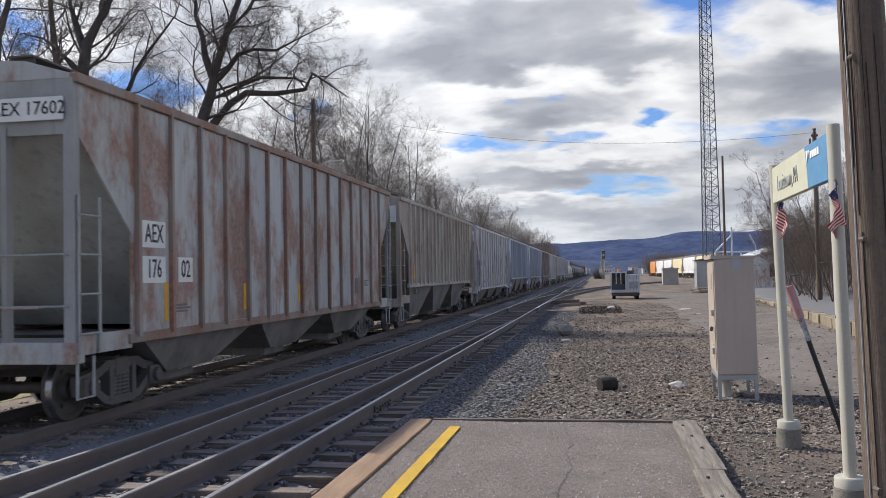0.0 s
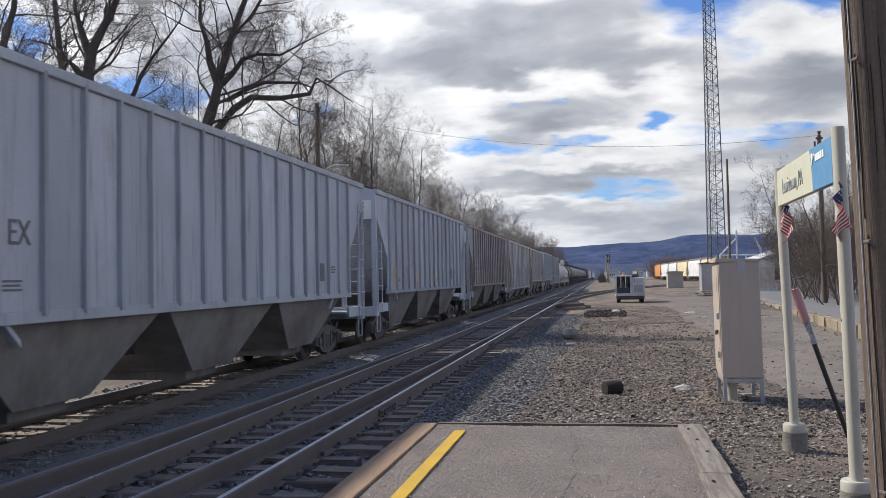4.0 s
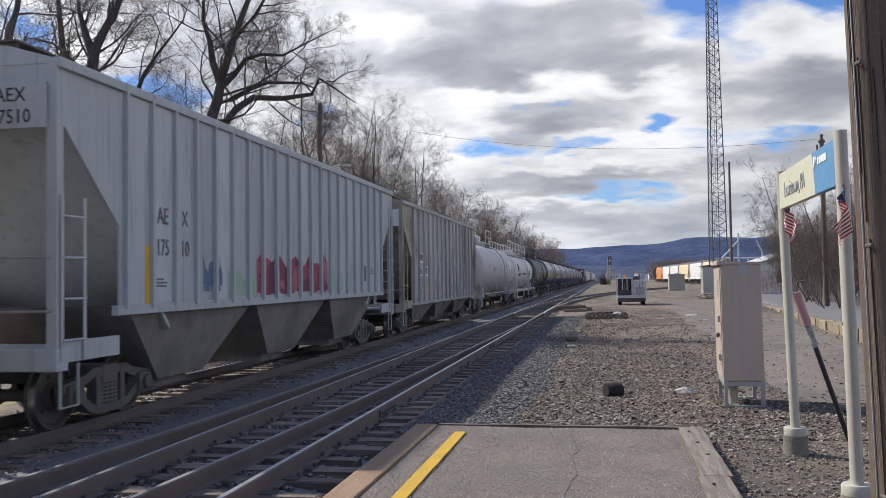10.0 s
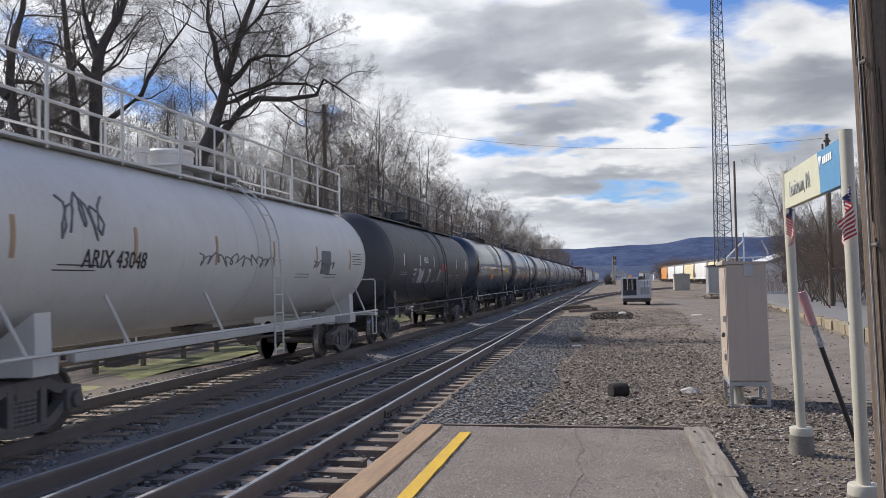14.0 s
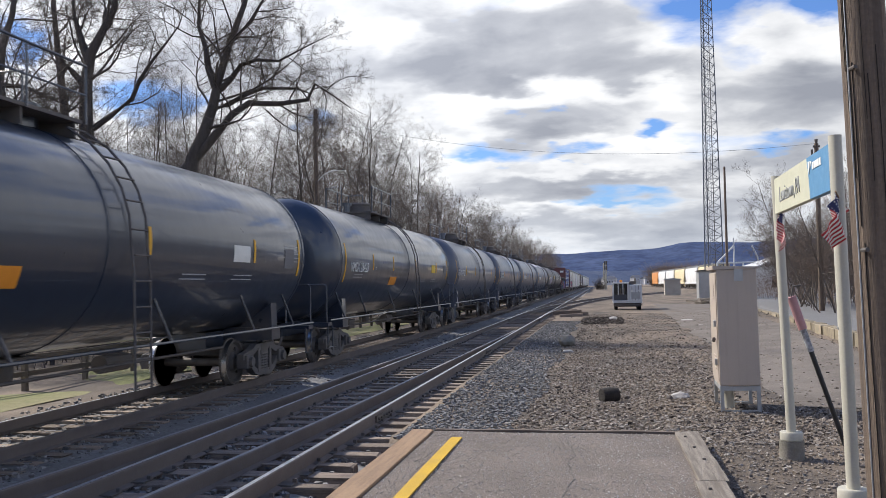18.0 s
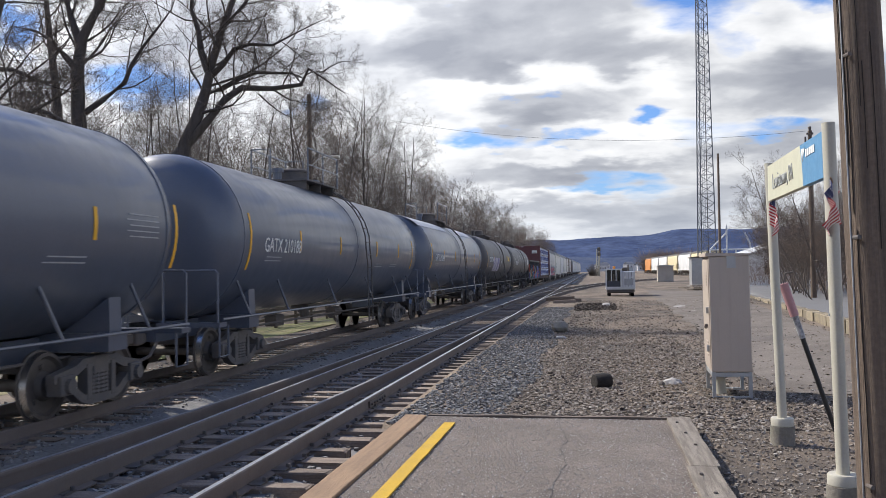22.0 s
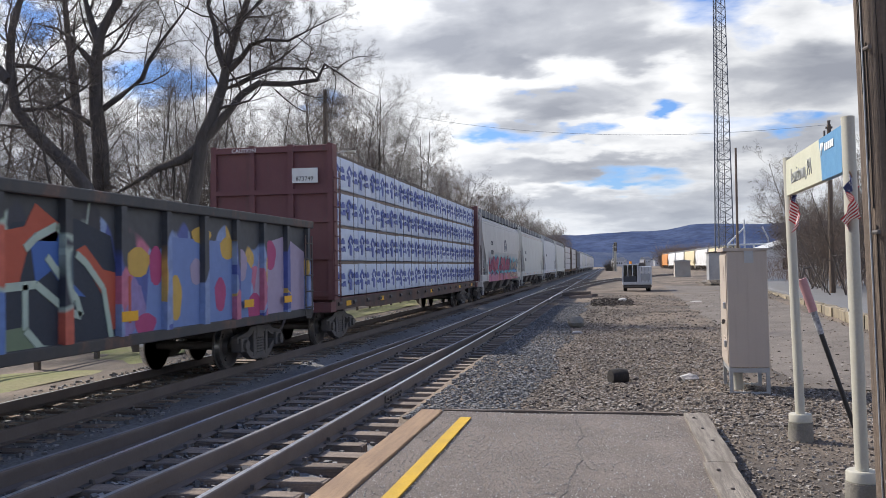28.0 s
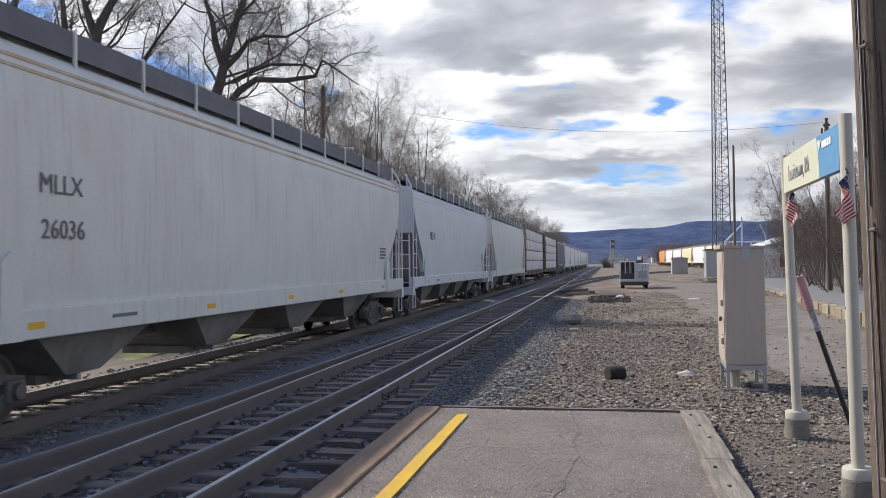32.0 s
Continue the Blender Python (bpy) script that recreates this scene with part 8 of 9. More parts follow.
def build_work_cart():
    t = thing("track_work_vehicle", "small white track maintenance vehicle with open cab", "work vehicle", m=pose(1.82, 61.5, -0.17))
    bm = BM()
    box(bm, -0.98, 0.98, 0, 3.2, 0.46, 0.60, 0.03)
    part("deck", bm, M_TRUCKWHITE, t)
    bm = BM()
    box(bm, -0.85, 0.85, 0.1, 3.1, 0.22, 0.46, 0.03)
    part("chassis", bm, M_IRON, t)
    bm = BM()
    box(bm, -0.96, 0.96, -0.08, 0.02, 0.30, 0.40)
    part("bumper", bm, M_IRON, t)
    bm = BM()
    for x in (-0.62, -0.32):
        box(bm, x - 0.1, x + 0.1, 0.02, 0.09, 1.15, 1.62)
    part("cab_window", bm, M_DARKGLASS, t)
    bm = BM()
    box(bm, 0.25, 0.85, 0.06, 0.1, 0.75, 1.2)
    part("grille", bm, M_GREYSTEEL, t)
    bm = BM()
    box(bm, 0.10, 0.98, 0.1, 3.0, 0.56, 1.72, 0.06)
    part("engine_box", bm, M_TRUCKWHITE, t, "white engine housing")
    bm = BM()
    for x in (-0.95, 0.05):
        for y in (0.15, 2.2):
            box(bm, x - 0.04, x + 0.04, y - 0.04, y + 0.04, 0.56, 1.82)
    box(bm, -1.0, 0.12, 0.05, 2.3, 1.80, 1.88, 0.02)
    part("cab_frame", bm, M_TRUCKWHITE, t)
    bm = BM()
    box(bm, -0.92, 0.04, 1.9, 2.1, 0.56, 1.8)
    part("cab_back", bm, M_DARKGLASS, t, "dark cab interior panel")
    bm = BM()
    box(bm, -0.70, -0.15, 0.7, 1.3, 0.56, 1.0, 0.04)
    box(bm, -0.70, -0.15, 1.2, 1.35, 0.9, 1.5, 0.04)
    part("seat", bm, M_IRON, t)
    bm = BM()
    box(bm, -0.92, -0.05, 0.08, 0.14, 0.58, 1.05)
    part("front_panel", bm, plain("dark_grey_panel", (0.06, 0.065, 0.08), 0.5), t)
    for x in (0.30, 0.52, 0.74):
        bm = BM()
        box(bm, x - 0.012, x + 0.012, 0.075, 0.10, 0.66, 1.66)
        part("panel_seam", bm, M_IRON, t)
    for x, y, w, hh, mt in ((0.30, 0.5, 0.18, 0.22, M_IRON), (0.75, 0.8, 0.14, 0.30, M_GREYSTEEL), (0.55, 2.2, 0.30, 0.26, M_IRON)):
        bm = BM()
        box(bm, x - w, x + w, y - 0.25, y + 0.25, 1.715, 1.72 + hh, 0.03)
        part("tool_box", bm, mt, t)
    for x in (-0.93, -0.62, -0.30, 0.02):
        bm = BM()
        box(bm, x - 0.025, x + 0.025, 0.0, 0.05, 1.05, 1.84)
        part("window_post", bm, M_TRUCKWHITE, t)
    bm = BM()
    box(bm, -0.95, 0.95, -0.03, 0.05, 0.58, 0.66)
    part("front_step", bm, M_TRUCKWHITE, t)
    for x in (-0.78, 0.78):
        for y in (0.5, 2.6):
            w = thing_wheel(t, x, y)
    bm = BM()
    tube(bm, (0.55, 1.0, 1.72), (0.55, 1.0, 2.15), 0.05, n=8)
    part("exhaust", bm, M_IRON, t)
    bm = BM()
    tube(bm, (-0.4, 1.0, 1.88), (-0.4, 1.0, 2.06), 0.09, n=10)
    part("beacon", bm, M_ORANGE, t, "orange beacon")
    for x in (0.3, 0.8):
        bm = BM()
        tube(bm, (x, 0.1, 1.3), (x, 0.06, 1.3), 0.08, n=12)
        part("headlight", bm, M_WHITETAPE, t)


def thing_wheel(t, x, y):
    bm = BM()
    tube(bm, (x - 0.11, y, 0.30), (x + 0.11, y, 0.30), 0.30, n=20)
    w = part("wheel", bm, plain("black_tyre_rubber", (0.02, 0.02, 0.021), 0.85), t, smooth=True)
    bm = BM()
    tube(bm, (x - 0.115, y, 0.30), (x + 0.115, y, 0.30), 0.16, n=14)
    part("rim", bm, M_GREYSTEEL, w)
    return w


def build_tower():
    t = thing("lattice_tower", "tall thin grey steel lattice radio mast", "radio mast", m=pose(18.05, 149.0, -0.2))
    H, w0, w1 = 62.0, 1.62, 0.72
    def corner(k, z):
        w = w0 + (w1 - w0) * z / H
        a = radians(90 + 120 * k + 12)
        return Vector((w * 1.12 * math.cos(a), w * 1.12 * math.sin(a), z))
    for k in range(3):
        bm = BM()
        tube(bm, corner(k, 0), corner(k, H), 0.10, 0.07, 8)
        part("leg", bm, M_TOWER, t)
    n = 40
    for k in range(3):
        bm = BM()
        for i in range(n):
            za, zb = H * i / n, H * (i + 1) / n
            tube(bm, corner(k, za), corner((k + 1) % 3, zb), 0.038, n=4)
            tube(bm, corner((k + 1) % 3, za), corner(k, zb), 0.038, n=4)
            tube(bm, corner(k, zb), corner((k + 1) % 3, zb), 0.032, n=4)
        part("lattice_face", bm, M_TOWER, t)
    bm = BM()
    for i in range(n * 2):
        z = H * i / (n * 2)
        tube(bm, (-0.2, 0.25, z), (0.2, 0.25, z), 0.018, n=4)
    for x in (-0.2, 0.2):
        tube(bm, (x, 0.25, 0), (x, 0.25, H), 0.025, n=5)
    part("climbing_ladder", bm, M_TOWER, t)
    bm = BM()
    tube(bm, (0.5, 0.0, 0), (0.45, 0.0, H), 0.06, n=6)
    part("cable_run", bm, M_IRON, t)
    bm = BM()
    box(bm, -2.4, 2.4, -2.4, 2.4, -0.3, 0.25, 0.05)
    part("base_slab", bm, M_CONCRETE, t)


def wooden_pole(x, y, top, r, label, lean=0.0):
    p = thing("utility_pole", label, "utility pole", "distant poles", pose(x, y, -0.6, 0, lean, 0))
    bm = BM()
    tube(bm, (0, 0, -0.4), (0, 0, top + 0.6), r, r * 0.72, 12)
    part("shaft", bm, M_POLE, p, smooth=True)
    return p


def build_poles():
    p = wooden_pole(10.88, 46.8, 8.55, 0.14, "dark wooden pole with a small insulator on top")
    bm = BM()
    tube(bm, (0, 0, 9.1), (0, 0, 9.35), 0.05, 0.09, 10)
    box(bm, -0.16, 0.16, -0.05, 0.05, 8.95, 9.05)
    part("insulator", bm, M_IRON, p)
    bm = BM()
    tube(bm, (-0.22, 0, 8.5), (-0.22, 0, 8.85), 0.05, n=8)
    part("bracket", bm, M_IRON, p)
    wooden_pole(14.9, 109.0, 15.3, 0.17, "bare slim wooden pole near the radio mast")
    p = wooden_pole(-18.75, 57.0, 13.8, 0.20, "dark wooden pole with a street lamp among the trees")
    bm = BM()
    pts = [(0.1, 0, 9.5), (0.6, -0.1, 9.95), (1.2, -0.2, 10.15), (1.75, -0.2, 10.12)]
    pipe(bm, pts, 0.035)
    part("lamp_arm", bm, M_GREYSTEEL, p)
    bm = BM()
    box(bm, 1.6, 2.15, -0.32, -0.08, 10.0, 10.16, 0.05)
    part("lamp_head", bm, M_LIGHTPOST, p, "pale street lamp head")
    # overhead wire
    w = thing("overhead_wire", "thin dark wire strung high across the tracks", "cable")
    a, b = Vector((10.88, 46.8, 8.55)), Vector((-18.75, 57.0, 13.3))
    bm = BM()
    pts = [a.lerp(b, k / 40) - Vector((0, 0, 1.35 * 4 * (k / 40) * (1 - k / 40))) for k in range(41)]
    pipe(bm, pts, 0.011, 4)
    part("strand", bm, M_GREYSTEEL, w)


def build_signal():
    s = thing("signal_mast", "grey railway signal mast with ladder and cabinet", "railway signal", m=pose(1.6, 250.0, -0.2))
    bm = BM()
    tube(bm, (0, 0, 0), (0, 0, 8.0), 0.28, n=10)
    part("mast", bm, M_LIGHTPOST, s)
    bm = BM()
    for x in (-0.55, -0.15):
        tube(bm, (x - 0.3, 0.3, 0), (x, 0.3, 7.4), 0.11, n=5)
    for k in range(14):
        tube(bm, (-0.8, 0.3, 0.5 + k * 0.5), (-0.2, 0.3, 0.5 + k * 0.5), 0.07, n=4)
    part("ladder", bm, M_LIGHTPOST, s)
    for z in (6.0, 7.4):
        bm = BM()
        box(bm, -0.45, 0.45, -0.25, -0.1, z - 0.55, z + 0.55, 0.1)
        h = part("signal_head", bm, M_IRON, s)
        for dz in (-0.3, 0, 0.3):
            bm = BM()
            tube(bm, (0, -0.25, z + dz), (0, -0.45, z + dz), 0.11, n=10)
            part("hood", bm, M_IRON, h)
    bm = BM()
    box(bm, -0.9, 0.9, -0.3, 0.3, 4.9, 5.0)
    part("platform", bm, M_GREYSTEEL, s)


def hut(name, label, x, y, w, d, h, wall, roof_m, door_x):
    t = thing(name, label, "hut", m=pose(x, y, -0.18))
    bm = BM()
    box(bm, -w / 2, w / 2, 0, d, 0.0, h, 0.02)
    part("wall_shell", bm, wall, t)
    bm = BM()
    slab(bm, [(-w / 2 - 0.15, h), (w / 2 + 0.15, h), (w / 2 + 0.1, h + 0.1), (0, h + 0.22), (-w / 2 - 0.1, h + 0.1)], "y", -0.15, d + 0.15)
    part("roof", bm, roof_m, t)
    bm = BM()
    box(bm, door_x - 0.4, door_x + 0.4, -0.03, 0.0, 0.05, 1.95)
    part("door", bm, wall, t)
    bm = BM()
    box(bm, -w / 2 - 0.3, w / 2 + 0.3, -0.3, d + 0.3, -0.2, 0.03)
    part("base", bm, M_CONCRETE, t)


def build_wall_and_road():
    road = BM()
    line = [(4.2, 2.0), (5.3, 12.0), (6.7, 27.5), (7.6, 36.5), (9.36, 56.4), (10.4, 68.0), (14, 100), (16, 140)]
    top = [(x + 0.3, y) for x, y in line]
    def kerb_top(y):
        return max(-0.02, min(0.42, 0.31 - (y - 27.5) * 0.0125))
    vs = [road.verts.new((x, y, kerb_top(y) - 0.04)) for x, y in top] + [road.verts.new((x + 60, y, kerb_top(y) + 0.02)) for x, y in reversed(top)]
    f = road.faces.new(vs)
    low = bmesh.ops.extrude_face_region(road, geom=[f])
    for v in low["geom"]:
        if isinstance(v, bmesh.types.BMVert):
            v.co.z -= 0.8
    tagged(part("yard_road", road, M_ROAD), "raised grey tarmac road behind a block kerb", "road", kind="structure")
    wall = thing("block_kerb", "row of worn yellow-grey concrete blocks along the road", "retaining wall", kind="structure")
    m_block = surface("yellowed_concrete_block", (0.29, 0.24, 0.165), 0.9, second=(0.19, 0.165, 0.125), scale=3, amount=0.8, fine=40, fine_amount=0.25, bump=0.5, spread=0.25)
    meshes = []
    for k in range(4):
        rnd = random.Random(70 + k)
        bm = BM()
        box(bm, -0.16, 0.16, -0.62, 0.62, 0, 0.56, 0.03)
        for v in bm.verts:
            v.co += Vector((rnd.uniform(-0.02, 0.02), rnd.uniform(-0.02, 0.02), rnd.uniform(-0.03, 0.02)))
        meshes.append(mesh_of("block", bm))
    rnd = random.Random(9)
    for (xa, ya), (xb, yb) in zip(line, line[1:-2]):
        ln = math.hypot(xb - xa, yb - ya)
        n = int(ln / 1.28)
        ang = math.degrees(math.atan2(yb - ya, xb - xa)) - 90
        for k in range(n):
            u = (k + 0.5) / n
            piece("block", meshes[rnd.randrange(4)], m_block, wall, "", pose(xa + (xb - xa) * u + rnd.uniform(-0.04, 0.04), ya + (yb - ya) * u, kerb_top(ya + (yb - ya) * u) - 0.55, 0, 0, ang + rnd.uniform(-2, 2)))


def yard_train():
    orange = car_paint("orange_yellow_paint", (0.56, 0.23, 0.06), (0.48, 0.2, 0.06), rust=0.2, threshold=0.62)
    white = car_paint("sunlit_white_paint", (0.66, 0.66, 0.65), rust=0.08, threshold=0.65)
    cream = car_paint("sunlit_cream_paint", (0.62, 0.50, 0.32), rust=0.15, threshold=0.62)
    first = len(TRAIN)
    wheels = len(WHEELS)
    for pt, lb in ((cream, "cream"), (white, "white"), (cream, "yellow-cream"), (white, "white"), (white, "pale"), (orange, "orange")):
        curved_hopper(0.0, 21.4, lb + " round-sided covered hopper car parked in the yard", pt, pt, detailed=False)
    cars = [c for c, _ in TRAIN[first:]]
    del TRAIN[first:]
    del WHEELS[wheels:]
    a, b = Vector((22.6, 172.0, -0.15)), Vector((17.9, 320.0, -0.15))
    u = (b - a).normalized()
    ang = math.degrees(math.atan2(u.y, u.x)) - 90
    for k, c in enumerate(cars):
        p = a + u * (10.7 + k * 21.6)
        c.matrix_basis = pose(p.x, p.y, 0.05, 0, 0, ang)
        c["group"] = "cars parked in the yard"
    tr = thing("yard_track", "yard track under parked covered hoppers", "railway track", kind="structure")
    for s in (-HALF, HALF):
        rail_run(tr, [(a.x + s + u.x * d / u.y, a.y + d) for d in (-40, 0, 80, 200)], M_RAILDULL, top=0.05)
    # short signal house at the head of the parked cars
    bed("yard_ballast", "pale ballast under the parked cars", 20.3, -0.12, 4.5, 6.0, -0.25, 130, 380, M_GROUND)


def build_fence():
    f = thing("wooden_fence", "low weathered post-and-rail fence in the grass", "fence")
    m_ = surface("grey_brown_fence_wood", (0.20, 0.165, 0.125), 0.9, second=(0.12, 0.10, 0.08), scale=3, amount=0.8, stretch=(5, 0.6, 5), bump=0.6)
    post = mesh_of("post", box(BM(), -0.06, 0.06, -0.06, 0.06, -0.7, 0.95, 0.012))
    rail = mesh_of("rail", box(BM(), -0.02, 0.02, -1.2, 1.2, -0.06, 0.06, 0.008))
    rnd = random.Random(4)
    for k in range(30):
        y = 4 + 2.4 * k
        piece("post", post, m_, f, "", pose(-13.1 + rnd.uniform(-0.04, 0.04), y, -0.58, rnd.uniform(-2, 2), rnd.uniform(-2, 2), 0))
        for z in (-0.15, 0.22):
            piece("rail", rail, m_, f, "", pose(-13.02, y + 1.2, z, rnd.uniform(-0.6, 0.6), 0, rnd.uniform(-0.5, 0.5)))


build_work_cart()
build_tower()
build_poles()
build_signal()
def build_white_shed():
    white_wall = surface("white_shed_siding", (0.66, 0.66, 0.65), 0.6, second=(0.56, 0.56, 0.55), scale=0.6, amount=0.5, bump=0.1)
    shed = thing("white_shed", "long white shed with a pale low roof behind the thicket", "shed", m=pose(19.5, 86, -0.2))
    bm = BM()
    slab(bm, [(-5.2, 0), (5.2, 0), (5.2, 3.0), (0, 4.6), (-5.2, 3.0)], "y", 0, 12)
    part("wall_shell", bm, white_wall, shed)
    for sx in (-1, 1):
        bm = BM()
        slab(bm, [(sx * 5.6, 2.95), (0, 4.68), (0, 4.82), (sx * 5.6, 3.09)], "y", -0.4, 12.4)
        part("roof", bm, surface("pale_metal_roof", (0.60, 0.61, 0.62), 0.45, 0.2, scale=0.7, bump=0.1), shed)
    for x in (-3.2, 0.0, 3.2):
        bm = BM()
        box(bm, x - 0.6, x + 0.6, -0.05, 0.0, 1.2, 2.3)
        w = part("window", bm, M_DARKGLASS, shed)
        bm = BM()
        box(bm, x - 0.7, x + 0.7, -0.08, -0.045, 1.1, 1.2)
        part("sill", bm, white_wall, w)
    # white pipework at the mast's foot
    rack = thing("pipe_rack", "white pipe rack with slanted struts beside the mast", "pipe rack", m=pose(16.5, 118, -0.2))
    for a, b in (((-1.6, 0, 0), (-1.6, 0, 4.2)), ((1.6, 0, 0), (1.6, 0, 4.2)), ((-1.6, 0, 4.2), (1.6, 0, 4.2)), ((-1.6, 0, 3.5), (1.6, 0, 3.5)), ((-1.6, 0, 4.2), (0.5, 0, 6.4)), ((0.5, 0, 0), (0.5, 0, 7.4)),
                 ((1.6, 0, 4.2), (3.4, 0, 4.2)), ((3.4, 0, 0), (3.4, 0, 4.9)), ((3.4, 0, 4.9), (2.7, 0, 6.4)), ((1.6, 0, 3.5), (3.4, 0, 3.5))):
        bm = BM()
        tube(bm, a, b, 0.10, n=8)
        part("pipe", bm, M_TRUCKWHITE, rack)


build_white_shed()
hut("relay_hut", "small grey relay hut on the yard", 9.85, 125.5, 2.1, 2.2, 2.15, surface("beige_hut_paint", (0.44, 0.40, 0.35), 0.7, second=(0.36, 0.32, 0.28), scale=1.2, amount=0.6, bump=0.15), M_GREYSTEEL, 0.3)
hut("relay_hut", "tall grey equipment hut with a dark flat roof", 11.2, 94.5, 2.3, 2.4, 2.9, M_GREYSTEEL, M_IRON, -0.5)
build_wall_and_road()
yard_train()
build_fence()


# ---- hills and far woods ----
def build_hills():
    # the air holds no haze: its blue is mixed into these base colours
    m_ = surface("hill_with_painted_haze", (0.078, 0.104, 0.185), 1.0, second=(0.05, 0.07, 0.14), scale=0.012, amount=0.9, fine=0.05, fine_amount=0.55, bump=0.0, spec=0.0)
    m_low = surface("woods_with_painted_haze", (0.065, 0.085, 0.145), 1.0, second=(0.10, 0.12, 0.17), scale=0.03, amount=0.8, fine=0.3, fine_amount=0.3, bump=0.0, spec=0.0)
    def ridge(name, label, y, keys, depth, material, seed):
        bm = BM()
        rows = []
        xs = [-1600 + 25 * i for i in range(129)]
        for x in xs:
            z = 0
            for (xa, za), (xb, zb) in zip(keys, keys[1:]):
                if xa <= x <= xb:
                    u = (x - xa) / (xb - xa)
                    u = u * u * (3 - 2 * u)
                    z = za + (zb - za) * u
            z += 3.5 * noise.noise((x * 0.012, seed, 0)) + 1.5 * noise.noise((x * 0.06, seed, 1)) + 0.6 * noise.noise((x * 0.2, seed, 2))
            rows.append([(x, y - depth * (1 - k / 6), -12 + (z + 12) * (k / 6) ** 0.8) for k in range(7)] + [(x, y + depth, -12)])
        loft(bm, rows, close=False)
        tagged(part(name, bm, material, smooth="all"), label, "hills", kind="structure")
    ridge("hill_ridge", "long wooded ridge across the valley, tinted blue for haze", 2000, [(-1600, 30), (-600, 48), (-90, 68), (83, 74), (214, 88), (300, 84), (600, 96), (1600, 70)], 420, m_, 3)
    ridge("valley_woods", "dark woods at the foot of the ridge, haze in their colour", 1350, [(-1600, 14), (-200, 17), (0, 19), (150, 21), (400, 24), (1600, 18)], 150, m_low, 8)
    rnd = random.Random(2)
    wall = plain("pale_house_wall", (0.55, 0.55, 0.58), 0.8)
    roof = plain("grey_house_roof", (0.16, 0.17, 0.2), 0.8)
    for k in range(9):
        x, y = rnd.uniform(5, 95), rnd.uniform(760, 1040)
        t = thing("house", "small pale house far off in the valley", "house", "far houses", pose(x, y, -1.5 + (y - 760) * 0.012, 0, 0, rnd.uniform(0, 90)))
        bm = BM()
        box(bm, -5, 5, -4, 4, -3, 5)
        part("wall_shell", bm, wall, t)
        bm = BM()
        slab(bm, [(-4.5, 5), (4.5, 5), (0, 8)], "x", -5.4, 5.4)
        part("roof", bm, roof, t)
        for q in (-2.5, 0, 2.5):
            bm = BM()
            box(bm, q - 0.5, q + 0.5, -4.06, -4.0, 1.5, 3.2)
            part("window", bm, M_DARKGLASS, t)


build_hills()


def build_pallets():
    rnd = random.Random(6)
    for k in range(5):
        p = thing("pallet", "weathered wooden pallet lying by the tall hut", "pallet", "pallets", pose(8.3 + rnd.uniform(-0.8, 0.8), 77 + rnd.uniform(-1.5, 1.5), -0.17 + 0.15 * (k // 2), rnd.uniform(-4, 4), rnd.uniform(-4, 4), rnd.uniform(0, 60)))
        for i in range(6):
            bm = BM()
            box(bm, -0.6, 0.6, -0.5 + i * 0.185, -0.40 + i * 0.185, 0.10, 0.125)
            part("slat", bm, M_PLANK, p)
        for x in (-0.55, 0, 0.55):
            bm = BM()
            box(bm, x - 0.04, x + 0.04, -0.5, 0.53, 0.0, 0.10)
            part("bearer", bm, M_PLANK, p)


build_pallets()


# ---- bare winter trees ----
M_BARK = surface("dark_grey_bark", (0.105, 0.092, 0.085), 0.95, second=(0.06, 0.051, 0.046), scale=4, amount=0.7, stretch=(1, 1, 0.3), fine=30, fine_amount=0.3, bump=0.8, bump_scale=8)
M_TWIG = surface("brown_grey_twigs", (0.145, 0.121, 0.107), 0.95, second=(0.075, 0.061, 0.053), scale=1, amount=0.6, bump=0.0)
M_REDTWIG = surface("reddish_brown_twigs", (0.205, 0.152, 0.124), 0.95, second=(0.105, 0.077, 0.065), scale=1, amount=0.6, bump=0.0)


class Wood:
    """Collects tapered limbs as plain vertex and face lists."""

    def __init__(self):
        self.v, self.f = [], []

    def limb(self, pts, radii, n):
        base = len(self.v)
        for i, (p, r) in enumerate(zip(pts, radii)):
            d = (pts[min(i + 1, len(pts) - 1)] - pts[max(i - 1, 0)]).normalized()
            a = d.orthogonal().normalized()
            b = d.cross(a)
            for k in range(n):
                ang = 2 * math.pi * k / n
                q = p + a * (math.cos(ang) * r) + b * (math.sin(ang) * r)
                self.v.append((q.x, q.y, q.z))
        for i in range(len(pts) - 1):
            for k in range(n):
                j = (k + 1) % n
                self.f.append((base + i * n + k, base + i * n + j, base + (i + 1) * n + j, base + (i + 1) * n + k))

    def mesh(self, name):
        me = bpy.data.meshes.new(name)
        me.from_pydata(self.v, [], self.f)
        for p in me.polygons:
            p.use_smooth = True
        return me


def grow(rnd, wood, twigs, start, direction, length, radius, level, counts, up, curl):
    """One limb and what springs from it."""
    steps = (8, 6, 5, 3, 1)[min(level, 4)]
    pts, radii = [start], [radius]
    d = direction.normalized()
    for i in range(steps):
        d = (d + Vector((rnd.uniform(-1, 1), rnd.uniform(-1, 1), rnd.uniform(-0.7, 0.7))) * curl + Vector((0, 0, up))).normalized()
        pts.append(pts[-1] + d * (length / steps))
        radii.append(radius * (1 - 0.8 * (i + 1) / steps) + 0.002)
    target = wood if level < 2 else twigs
    target.limb(pts, radii, (9, 6, 4, 3, 3)[min(level, 4)])
    branch_from(rnd, wood, twigs, pts, radii, length * (0.52 if level == 0 else 1.0), level, counts, up, curl)


